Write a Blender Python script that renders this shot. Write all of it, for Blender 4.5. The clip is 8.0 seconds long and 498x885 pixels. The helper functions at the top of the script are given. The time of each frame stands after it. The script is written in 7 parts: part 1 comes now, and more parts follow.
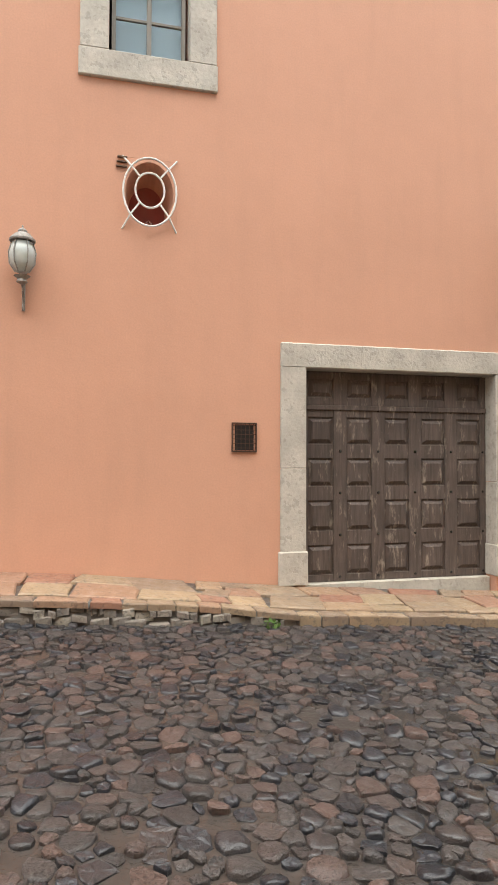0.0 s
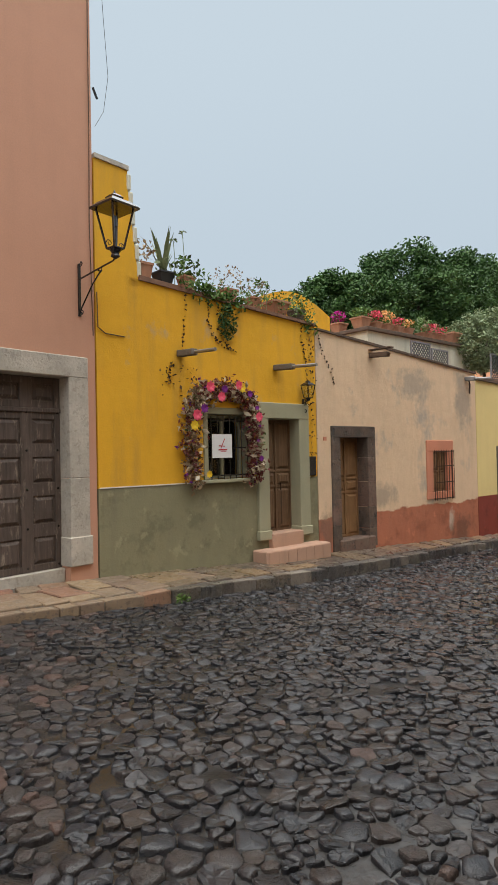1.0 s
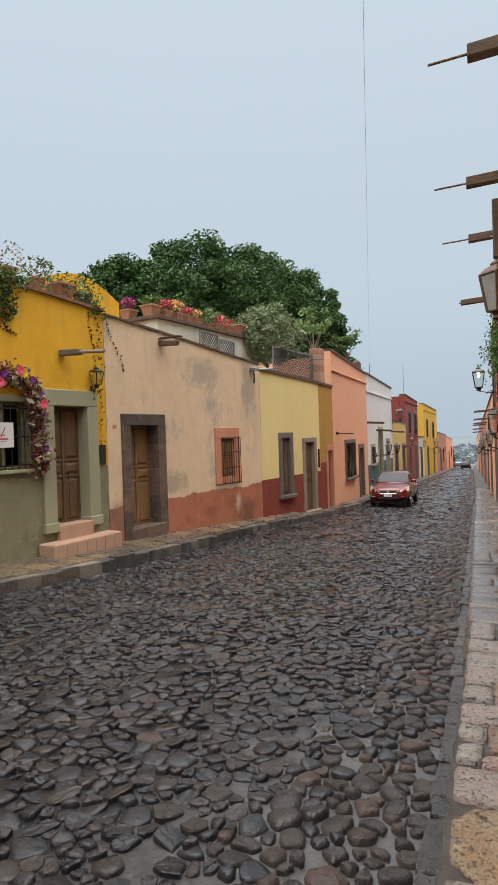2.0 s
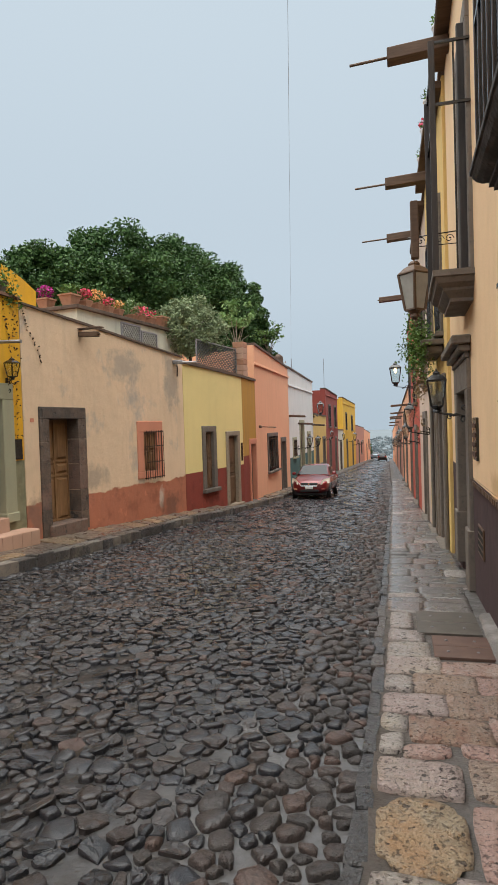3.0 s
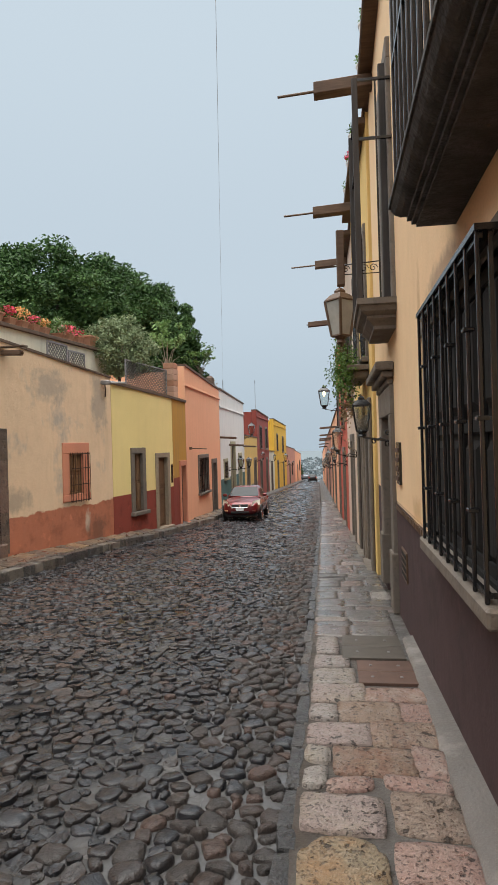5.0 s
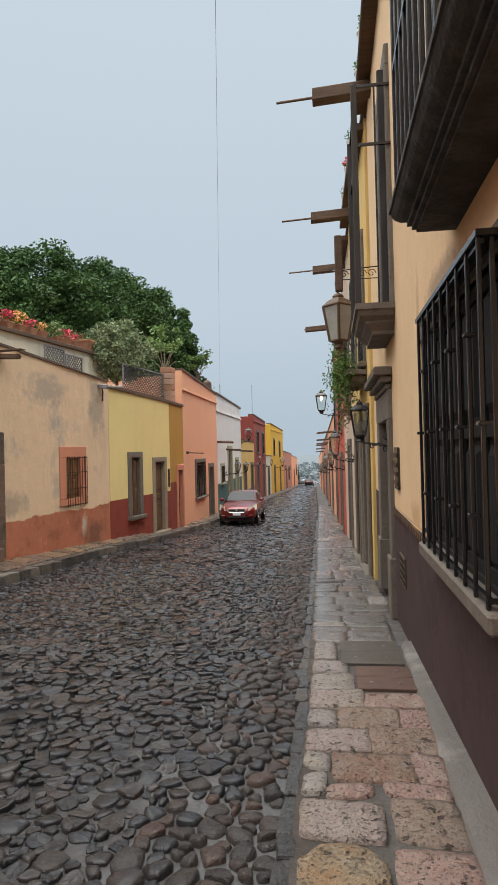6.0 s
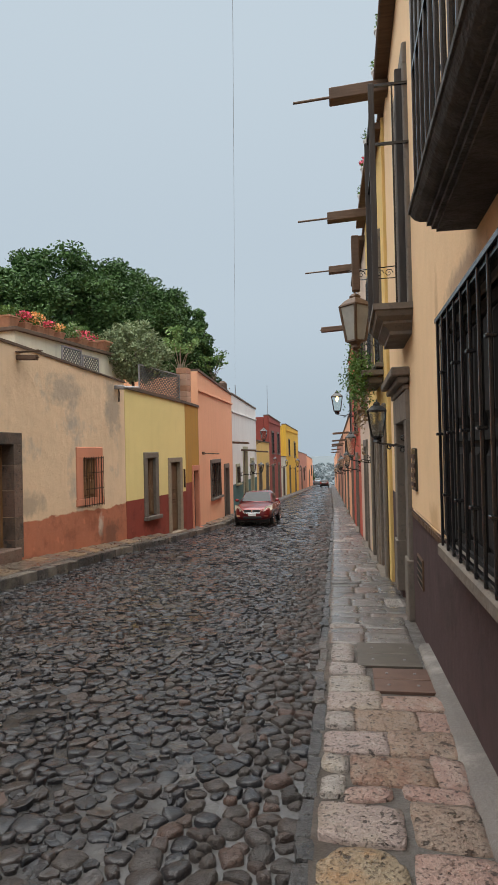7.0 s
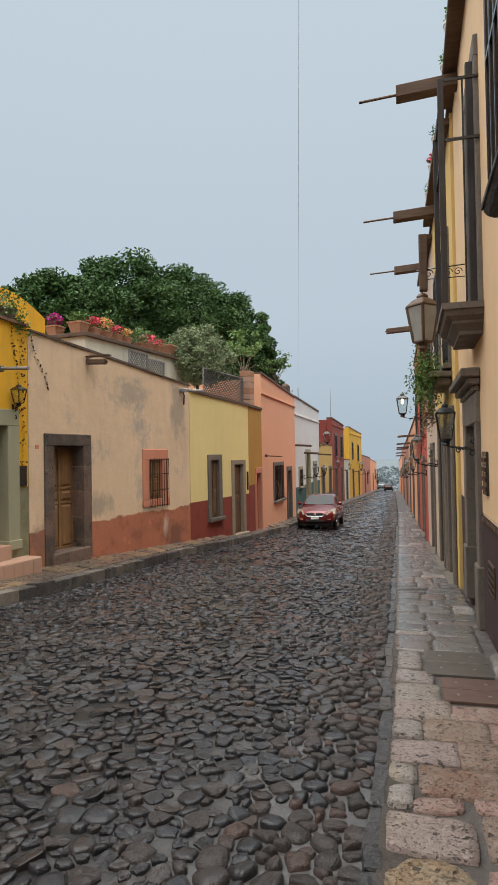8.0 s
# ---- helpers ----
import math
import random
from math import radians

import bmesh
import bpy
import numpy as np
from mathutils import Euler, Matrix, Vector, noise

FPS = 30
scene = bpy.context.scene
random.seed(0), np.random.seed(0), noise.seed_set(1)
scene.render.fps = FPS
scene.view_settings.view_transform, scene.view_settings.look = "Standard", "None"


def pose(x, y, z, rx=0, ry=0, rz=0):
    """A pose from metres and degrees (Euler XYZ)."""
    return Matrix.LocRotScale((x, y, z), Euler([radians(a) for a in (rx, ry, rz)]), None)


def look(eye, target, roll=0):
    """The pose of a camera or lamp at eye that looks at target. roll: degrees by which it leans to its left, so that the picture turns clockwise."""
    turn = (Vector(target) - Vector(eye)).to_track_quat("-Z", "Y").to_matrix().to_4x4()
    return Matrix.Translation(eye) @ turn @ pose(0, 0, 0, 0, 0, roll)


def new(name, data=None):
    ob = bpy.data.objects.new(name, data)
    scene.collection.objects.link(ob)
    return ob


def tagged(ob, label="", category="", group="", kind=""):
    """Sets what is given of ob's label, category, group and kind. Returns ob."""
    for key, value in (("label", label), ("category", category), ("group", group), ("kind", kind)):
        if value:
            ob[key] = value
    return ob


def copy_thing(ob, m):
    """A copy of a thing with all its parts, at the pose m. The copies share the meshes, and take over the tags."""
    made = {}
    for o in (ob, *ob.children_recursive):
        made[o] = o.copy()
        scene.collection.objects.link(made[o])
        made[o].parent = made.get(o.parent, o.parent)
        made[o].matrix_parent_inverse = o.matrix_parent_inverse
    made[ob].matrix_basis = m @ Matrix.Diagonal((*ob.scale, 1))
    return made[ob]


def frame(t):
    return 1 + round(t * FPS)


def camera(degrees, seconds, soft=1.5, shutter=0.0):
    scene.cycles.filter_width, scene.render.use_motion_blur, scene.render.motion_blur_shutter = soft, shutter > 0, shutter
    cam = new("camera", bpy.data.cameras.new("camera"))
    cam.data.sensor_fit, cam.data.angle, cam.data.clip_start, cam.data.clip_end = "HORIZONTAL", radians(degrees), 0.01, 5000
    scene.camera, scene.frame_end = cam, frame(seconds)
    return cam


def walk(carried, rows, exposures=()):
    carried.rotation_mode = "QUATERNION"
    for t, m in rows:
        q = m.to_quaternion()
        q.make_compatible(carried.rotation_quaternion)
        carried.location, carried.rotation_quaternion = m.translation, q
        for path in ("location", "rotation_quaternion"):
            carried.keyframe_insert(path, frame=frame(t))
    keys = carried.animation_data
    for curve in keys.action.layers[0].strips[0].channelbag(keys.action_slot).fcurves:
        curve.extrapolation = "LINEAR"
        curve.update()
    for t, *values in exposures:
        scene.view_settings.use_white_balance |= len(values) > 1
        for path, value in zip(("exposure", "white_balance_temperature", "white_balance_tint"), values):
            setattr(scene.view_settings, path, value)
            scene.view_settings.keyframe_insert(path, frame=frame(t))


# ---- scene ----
import collections

cam = camera(43.3, 8.0, soft=0.6)
PATH = [
    (0, (0.307, 0.125, 1.509), (0.778, 2.068, 1.561), 0.2),
    (0.5, (0.282, -0.029, 1.506), (1.413, 1.62, 1.561), -1.2),
    (1, (0.29, -0.116, 1.502), (1.829, 1.16, 1.538), -1.2),
    (1.5, (0.334, -0.17, 1.488), (2.095, 0.777, 1.499), -1.6),
    (2, (0.331, -0.176, 1.497), (2.197, 0.542, 1.477), -1.9),
    (3.5, (0.389, -0.124, 1.54), (2.345, 0.293, 1.492), -1.7),
    (4, (0.415, -0.148, 1.544), (2.384, 0.2, 1.51), -1.7),
    (4.5, (0.44, -0.187, 1.568), (2.419, 0.106, 1.553), -1.7),
    (6, (0.457, -0.161, 1.568), (2.441, 0.098, 1.59), -1.4),
    (6.5, (0.441, -0.153, 1.575), (2.422, 0.12, 1.597), -1.5),
    (7, (0.461, -0.141, 1.57), (2.437, 0.165, 1.595), -1.3),
    (7.5, (0.459, -0.121, 1.569), (2.425, 0.249, 1.598), -1.2),
    (8, (0.456, -0.115, 1.564), (2.392, 0.385, 1.602), -1.0),
]
walk(cam, [(t, look(eye, target, roll)) for t, eye, target, roll in PATH],
     exposures=[(0.0, 0.85), (0.2, 0.68), (0.5, 0.34), (0.8, 0.1), (1.1, 0.03), (2.0, 0.08), (4.5, 0.08), (6.0, 0.03), (6.5, -0.02), (8.0, -0.05)])

# ---- light: an overcast morning after rain ----
world = bpy.data.worlds.new("overcast_sky")
scene.world = world
world.use_nodes = True
wn = world.node_tree
bg = wn.nodes["Background"]
sky = wn.nodes.new("ShaderNodeTexSky")
sky.sky_type, sky.sun_disc = "NISHITA", False
sky.sun_elevation, sky.sun_rotation = radians(58), radians(200)
sky.air_density, sky.dust_density = 1.0, 3.0
wgeo = wn.nodes.new("ShaderNodeTexCoord")
wsep = wn.nodes.new("ShaderNodeSeparateXYZ")
wn.links.new(wgeo.outputs["Generated"], wsep.inputs[0])
# an overcast vault: pale blue-grey low down, white and several times brighter overhead
ramp = wn.nodes.new("ShaderNodeValToRGB")
ramp.color_ramp.interpolation = "EASE"
ramp.color_ramp.elements[0].position, ramp.color_ramp.elements[0].color = 0.0, (0.150, 0.182, 0.210, 1)
ramp.color_ramp.elements[1].position, ramp.color_ramp.elements[1].color = 1.0, (1.15, 1.15, 1.11, 1)
for at, c in ((0.25, (0.178, 0.210, 0.237, 1)), (0.60, (0.194, 0.227, 0.253, 1))):
    e = ramp.color_ramp.elements.new(at)
    e.color = c
wn.links.new(wsep.outputs[2], ramp.inputs[0])
wsc = wn.nodes.new("ShaderNodeMix")
wsc.data_type, wsc.blend_type = "RGBA", "MULTIPLY"
wsc.inputs[0].default_value = 1.0
wsc.inputs[7].default_value = (30, 30, 30, 1)
wn.links.new(ramp.outputs[0], wsc.inputs[6])
wmix = wn.nodes.new("ShaderNodeMix")
wmix.data_type = "RGBA"
wmix.inputs[0].default_value = 0.95
wn.links.new(sky.outputs[0], wmix.inputs[6])
wn.links.new(wsc.outputs[2], wmix.inputs[7])
wn.links.new(wmix.outputs[2], bg.inputs[0])
bg.inputs[1].default_value = 0.1
sun_data = bpy.data.lights.new("sun", "SUN")
sun_data.energy, sun_data.angle, sun_data.color = 3.35, radians(110), (1.0, 0.97, 0.93)
sun = new("sun", sun_data)
sun.matrix_world = look((0, 0, 40), (9.0, -8.0, 0))


# ---- materials ----
def base_mat(name, rough=0.8, metal=0.0, spec=0.5):
    m = bpy.data.materials.new(name)
    m.use_nodes = True
    b = m.node_tree.nodes["Principled BSDF"]
    b.inputs["Roughness"].default_value = rough
    b.inputs["Metallic"].default_value = metal
    b.inputs["Specular IOR Level"].default_value = spec
    return m, m.node_tree, b


def c4(c):
    return (c[0], c[1], c[2], 1)


def coords(nt, scale=(1, 1, 1)):
    tc = nt.nodes.new("ShaderNodeTexCoord")
    mp = nt.nodes.new("ShaderNodeMapping")
    mp.inputs["Scale"].default_value = scale
    nt.links.new(tc.outputs["Object"], mp.inputs["Vector"])
    return mp.outputs[0]


def world_coords(nt, scale=(1, 1, 1)):
    g = nt.nodes.new("ShaderNodeNewGeometry")
    mp = nt.nodes.new("ShaderNodeMapping")
    mp.inputs["Scale"].default_value = scale
    nt.links.new(g.outputs["Position"], mp.inputs["Vector"])
    return mp.outputs[0]


def fac_noise(nt, vec, scale, lo=0.35, hi=0.65, detail=5.0, rough=0.55):
    n = nt.nodes.new("ShaderNodeTexNoise")
    n.inputs["Scale"].default_value = scale
    n.inputs["Detail"].default_value = detail
    n.inputs["Roughness"].default_value = rough
    nt.links.new(vec, n.inputs["Vector"])
    return remap(nt, n.outputs[0], lo, hi)


def remap(nt, sock, lo, hi, a=0.0, b=1.0):
    r = nt.nodes.new("ShaderNodeMapRange")
    r.inputs[1].default_value, r.inputs[2].default_value = lo, hi
    r.inputs[3].default_value, r.inputs[4].default_value = a, b
    nt.links.new(sock, r.inputs[0])
    return r.outputs[0]


def mixc(nt, fac, a, b, blend="MIX"):
    n = nt.nodes.new("ShaderNodeMix")
    n.data_type, n.blend_type = "RGBA", blend
    for sock, v in ((n.inputs[0], fac), (n.inputs[6], a), (n.inputs[7], b)):
        if isinstance(v, (int, float)):
            sock.default_value = v
        elif isinstance(v, tuple):
            sock.default_value = c4(v)
        else:
            nt.links.new(v, sock)
    return n.outputs[2]


def mathn(nt, op, a, b=0.0):
    n = nt.nodes.new("ShaderNodeMath")
    n.operation = op
    for sock, v in ((n.inputs[0], a), (n.inputs[1], b)):
        if isinstance(v, (int, float)):
            sock.default_value = v
        else:
            nt.links.new(v, sock)
    return n.outputs[0]


def bump(nt, b, height, strength=0.3, dist=0.01):
    n = nt.nodes.new("ShaderNodeBump")
    n.inputs["Strength"].default_value = strength
    n.inputs["Distance"].default_value = dist
    nt.links.new(height, n.inputs["Height"])
    nt.links.new(n.outputs[0], b.inputs["Normal"])


def shade(c, k):
    return tuple(min(1.0, v * k) for v in c)


def plaster(name, col, low=None, split=0.0, wobble=0.04, stain=0.5, worn=0.0, streak=0.3, relief=0.25, rough=0.85, step=0.03, marks=()):
    """Painted lime plaster: mottling, damp streaks, a dado of another paint below split, worn patches."""
    m, nt, b = base_mat(name, rough, 0.0, 0.3)
    v = coords(nt)
    big = fac_noise(nt, v, 0.6, 0.3, 0.7)
    mid = fac_noise(nt, v, 3.5, 0.3, 0.7)
    fine = fac_noise(nt, v, 45, 0.2, 0.8, 3)

    def paint(c):
        c1 = mixc(nt, mathn(nt, "MULTIPLY", big, stain), c, shade(c, 0.72))
        return mixc(nt, mathn(nt, "MULTIPLY", mid, stain * 0.5), c1, shade(c, 1.16))

    out = paint(col)
    if worn:
        bare = fac_noise(nt, coords(nt, (1, 1, 0.8)), 0.9, 0.62 - worn * 0.12, 0.72 - worn * 0.1, 8, 0.65)
        out = mixc(nt, mathn(nt, "MULTIPLY", bare, 0.7), out, (0.36, 0.33, 0.30))
    if low:
        sep = nt.nodes.new("ShaderNodeSeparateXYZ")
        nt.links.new(v, sep.inputs[0])
        wob = fac_noise(nt, v, 1.7, 0.0, 1.0)
        z = mathn(nt, "ADD", sep.outputs[2], mathn(nt, "MULTIPLY", mathn(nt, "SUBTRACT", wob, 0.5), wobble * 4))
        z = mathn(nt, "ADD", z, mathn(nt, "MULTIPLY", mathn(nt, "SUBTRACT", fine, 0.5), wobble * 0.5))
        below = remap(nt, z, split + step * 0.5, split - step * 0.5)
        lowc = paint(low)
        chip = fac_noise(nt, v, 1.6, 0.52, 0.62, 8, 0.7)
        lowc = mixc(nt, mathn(nt, "MULTIPLY", chip, 0.55), lowc, shade(low, 0.5))
        pale = fac_noise(nt, coords(nt, (1.3, 1.3, 1.1)), 2.6, 0.60, 0.66, 6, 0.6)
        lowc = mixc(nt, mathn(nt, "MULTIPLY", pale, 0.35), lowc, shade(low, 1.7))
        out = mixc(nt, below, out, lowc)
    for u0, z0, ru, rz, mcol, amount in marks:
        # a weather stain of its own outline
        ms = nt.nodes.new("ShaderNodeMapping")
        ms.vector_type = "TEXTURE"
        ms.inputs["Location"].default_value = (u0, 0, z0)
        ms.inputs["Scale"].default_value = (ru, 50, rz)
        nt.links.new(v, ms.inputs["Vector"])
        ln = nt.nodes.new("ShaderNodeVectorMath")
        ln.operation = "LENGTH"
        nt.links.new(ms.outputs[0], ln.inputs[0])
        ragged = fac_noise(nt, v, 2.4, 0.25, 0.75, 8, 0.68)
        d = mathn(nt, "ADD", ln.outputs["Value"], mathn(nt, "MULTIPLY", mathn(nt, "SUBTRACT", ragged, 0.5), 1.3))
        out = mixc(nt, mathn(nt, "MULTIPLY", remap(nt, d, 1.05, 0.45), amount), out, mcol)
    damp = fac_noise(nt, coords(nt, (2.6, 2.6, 0.28)), 1.5, 0.5, 0.78, 6)
    out = mixc(nt, mathn(nt, "MULTIPLY", damp, streak), out, (0.16, 0.13, 0.10))
    out = mixc(nt, mathn(nt, "MULTIPLY", fine, 0.15), out, (0.1, 0.09, 0.08))
    nt.links.new(out, b.inputs["Base Color"])
    h = mathn(nt, "ADD", mathn(nt, "MULTIPLY", mid, 1.0), mathn(nt, "MULTIPLY", fine, 0.35))
    bump(nt, b, h, relief, 0.015)
    return m


def rock(name, c1, c2, dark=(0.05, 0.045, 0.04), scale=5.0, pits=0.5, rough=(0.5, 0.8), vary=0.5, relief=0.5, tint=None, spec=0.5, film=0.0, mottle=()):
    """Stone: two tones, grain, pits; each piece shifts its tone by the object's random value and by island."""
    m, nt, b = base_mat(name, 0.7, 0.0, spec)
    v = world_coords(nt)
    b.inputs["Coat Weight"].default_value = film
    b.inputs["Coat Roughness"].default_value = 0.1 if film > 0.4 else 0.14
    b.inputs["Coat IOR"].default_value = 1.33
    info = nt.nodes.new("ShaderNodeObjectInfo")
    geo = nt.nodes.new("ShaderNodeNewGeometry")
    rnd = mathn(nt, "FRACT", mathn(nt, "ADD", mathn(nt, "MULTIPLY", info.outputs["Random"], 7.31), geo.outputs["Random Per Island"]))
    n1 = fac_noise(nt, v, scale, 0.3, 0.7)
    n2 = fac_noise(nt, v, scale * 9, 0.25, 0.75, 4)
    col = mixc(nt, mathn(nt, "ADD", mathn(nt, "MULTIPLY", n1, 1 - vary), mathn(nt, "MULTIPLY", rnd, vary)), c1, c2)
    if tint:
        r2 = mathn(nt, "FRACT", mathn(nt, "MULTIPLY", rnd, 13.7))
        col = mixc(nt, remap(nt, r2, 0.55, 0.95), col, tint)
    for k, mc in enumerate(mottle):
        # mineral staining, stronger on some pieces than on others
        r3 = mathn(nt, "FRACT", mathn(nt, "MULTIPLY", rnd, 5.3 + 4.1 * k))
        cl = fac_noise(nt, world_coords(nt, (1, 1.3 + k, 1)), 3.2 + 1.7 * k, 0.42, 0.62, 7, 0.65)
        col = mixc(nt, mathn(nt, "MULTIPLY", cl, remap(nt, r3, 0.25, 0.9, 0.1, 0.85)), col, mc)
    pit = fac_noise(nt, v, scale * 5, 0.565, 0.62, 4, 0.55)
    col = mixc(nt, mathn(nt, "MULTIPLY", pit, pits), col, dark)
    col = mixc(nt, mathn(nt, "MULTIPLY", n2, 0.22), col, dark)
    nt.links.new(col, b.inputs["Base Color"])
    nt.links.new(remap(nt, fac_noise(nt, v, scale * 1.5), 0, 1, rough[0], rough[1]), b.inputs["Roughness"])
    if mottle:
        holes = fac_noise(nt, v, scale * 1.7, 0.63, 0.67, 3, 0.5)
        col = mixc(nt, mathn(nt, "MULTIPLY", holes, 0.9), col, dark)
        nt.links.new(col, b.inputs["Base Color"])
        pit = mathn(nt, "ADD", pit, mathn(nt, "MULTIPLY", holes, 2.0))
    h = mathn(nt, "SUBTRACT", mathn(nt, "ADD", mathn(nt, "MULTIPLY", n1, 0.8), mathn(nt, "MULTIPLY", n2, 0.5)), mathn(nt, "MULTIPLY", pit, 1.2 * pits))
    bump(nt, b, h, relief, 0.02)
    if film > 0.4:
        # the water film follows the stone's unevenness
        wb = nt.nodes.new("ShaderNodeBump")
        wb.inputs["Strength"].default_value, wb.inputs["Distance"].default_value = relief * 0.24, 0.02
        nt.links.new(h, wb.inputs["Height"])
        nt.links.new(wb.outputs[0], b.inputs["Coat Normal"])
    return m


def timber(name, c1, c2, grain=(14, 14, 0.9), rough=0.65, worn=None):
    m, nt, b = base_mat(name, rough, 0.0, 0.35)
    v = coords(nt, grain)
    g = fac_noise(nt, v, 2.2, 0.3, 0.7, 8, 0.65)
    blot = fac_noise(nt, coords(nt), 2.0, 0.35, 0.7)
    col = mixc(nt, g, c1, c2)
    col = mixc(nt, mathn(nt, "MULTIPLY", blot, 0.45), col, shade(c1, 0.5))
    if worn:
        w = fac_noise(nt, coords(nt, (5, 5, 1.2)), 2.4, 0.56, 0.68, 7, 0.7)
        col = mixc(nt, mathn(nt, "MULTIPLY", w, 0.6), col, worn)
    nt.links.new(col, b.inputs["Base Color"])
    bump(nt, b, g, 0.35, 0.006)
    return m


def plain(name, col, rough=0.6, metal=0.0, var=0.25, scale=12.0, spec=0.5):
    m, nt, b = base_mat(name, rough, metal, spec)
    n = fac_noise(nt, coords(nt), scale, 0.3, 0.7)
    nt.links.new(mixc(nt, mathn(nt, "MULTIPLY", n, var), col, shade(col, 0.4)), b.inputs["Base Color"])
    bump(nt, b, n, 0.12, 0.004)
    return m


def leafage(name, c1, c2, rough=0.55):
    m, nt, b = base_mat(name, rough, 0.0, 0.15)
    geo = nt.nodes.new("ShaderNodeNewGeometry")
    n = fac_noise(nt, world_coords(nt), 0.55, 0.35, 0.65)
    f = mathn(nt, "ADD", mathn(nt, "MULTIPLY", geo.outputs["Random Per Island"], 0.6), mathn(nt, "MULTIPLY", n, 0.4))
    col = mixc(nt, f, c1, c2)
    nt.links.new(col, b.inputs["Base Color"])
    b.inputs["Transmission Weight"].default_value = 0.0
    b.inputs["Subsurface Weight"].default_value = 0.0
    return m


def glass_mat(name, tint=(0.9, 0.95, 0.95), rough=0.03):
    m, nt, b = base_mat(name, rough, 0.0, 0.5)
    b.inputs["Base Color"].default_value = c4(tint)
    b.inputs["Transmission Weight"].default_value = 1.0
    b.inputs["IOR"].default_value = 1.45
    return m


SALMON = plaster("salmon_plaster", (0.605, 0.325, 0.218), stain=0.3, streak=0.07, relief=0.12)
OCHRE = plaster("ochre_yellow_plaster", (0.80, 0.425, 0.022), (0.262, 0.243, 0.145), 1.0, 0.0, stain=0.5, worn=0.12, streak=0.28, relief=0.4, step=0.012)
BEIGE = plaster("beige_plaster", (0.80, 0.585, 0.39), (0.49, 0.175, 0.098), 0.10, 0.09, stain=0.5, worn=0.6, streak=0.16, relief=0.6,
                marks=((8.87, 3.15, 0.85, 0.5, (0.30, 0.27, 0.235), 0.6), (11.25, 2.9, 0.5, 0.95, (0.31, 0.275, 0.235), 0.65), (7.6, 0.45, 0.5, 0.35, (0.36, 0.29, 0.22), 0.7), (10.5, -0.33, 0.16, 0.34, (0.62, 0.52, 0.42), 0.8), (11.0, -0.7, 0.6, 0.5, (0.14, 0.07, 0.045), 0.7), (5.5, -0.1, 0.3, 0.5, (0.17, 0.12, 0.09), 0.6)))
LEMON = plaster("pale_yellow_plaster", (0.84, 0.68, 0.30), (0.26, 0.05, 0.032), 0.16, 0.0, stain=0.25, streak=0.06, step=0.012)
MUSTARD = plaster("mustard_plaster", (0.50, 0.27, 0.05), (0.26, 0.05, 0.032), 0.44, 0.0, stain=0.4, streak=0.3)
PINK = plaster("pink_plaster", (0.84, 0.44, 0.265), stain=0.2, streak=0.12)
WHITE = plaster("white_plaster", (0.72, 0.72, 0.70), (0.06, 0.14, 0.14), -0.2, 0.0, stain=0.2, streak=0.2)
CREAMY = plaster("cream_yellow_plaster", (0.68, 0.46, 0.15), (0.30, 0.24, 0.18), -1.3, 0.05, stain=0.3)
OXBLOOD = plaster("oxblood_plaster", (0.30, 0.065, 0.05), stain=0.4, streak=0.3)
BRIGHT = plaster("bright_yellow_plaster", (0.74, 0.44, 0.05), stain=0.3)
FARPINK = plaster("dusty_pink_plaster", (0.50, 0.24, 0.18), stain=0.5, streak=0.3)
PEACH = plaster("peach_plaster", (0.80, 0.56, 0.33), (0.062, 0.035, 0.037), 0.80, 0.0, stain=0.45, streak=0.05, relief=0.28, step=0.012,
                marks=((-5.0, 2.72, 0.9, 0.16, (0.36, 0.25, 0.17), 0.8), (-6.15, 2.6, 0.12, 0.5, (0.42, 0.24, 0.12), 0.5), (-6.6, 0.85, 0.4, 0.2, (0.50, 0.30, 0.14), 0.6)))
BUTTER = plaster("butter_yellow_plaster", (0.72, 0.50, 0.18), stain=0.3, streak=0.25)
CREAM = plaster("cream_plaster", (0.60, 0.47, 0.38), stain=0.4, streak=0.3)
RED = plaster("red_plaster", (0.50, 0.095, 0.06), stain=0.3, streak=0.2)
OFFWHITE = plaster("offwhite_plaster", (0.66, 0.64, 0.52), stain=0.3, streak=0.35)
OLIVE = plaster("olive_grey_paint", (0.36, 0.345, 0.23), stain=0.3, streak=0.2, relief=0.15)
BRICKRED = plaster("brick_red_paint", (0.64, 0.26, 0.16), stain=0.35, streak=0.2)
PALESTONE = rock("pale_limestone", (0.58, 0.53, 0.45), (0.40, 0.365, 0.31), dark=(0.12, 0.10, 0.085), scale=2.4, pits=0.22, rough=(0.75, 0.95), relief=0.4, vary=0.15)
OLDZINC = plain("aged_grey_metal", (0.33, 0.31, 0.28), 0.6, 0.2, 0.7, 30)
DARKSTONE = rock("dark_quarry_stone", (0.17, 0.112, 0.078), (0.065, 0.046, 0.036), scale=3, pits=0.4, rough=(0.6, 0.9), tint=(0.20, 0.115, 0.085), relief=0.7, mottle=((0.05, 0.042, 0.036), (0.19, 0.14, 0.105)))
# near-black grey stone of the first balcony
BLACKISHSTONE = rock("near_black_balcony_stone", (0.075, 0.069, 0.062), (0.03, 0.028, 0.026), scale=4, pits=0.4, rough=(0.6, 0.9), relief=0.8)
GREYSTONE = rock("grey_quarry_stone", (0.20, 0.165, 0.13), (0.12, 0.10, 0.085), scale=3, pits=0.25, rough=(0.65, 0.9), relief=0.3)
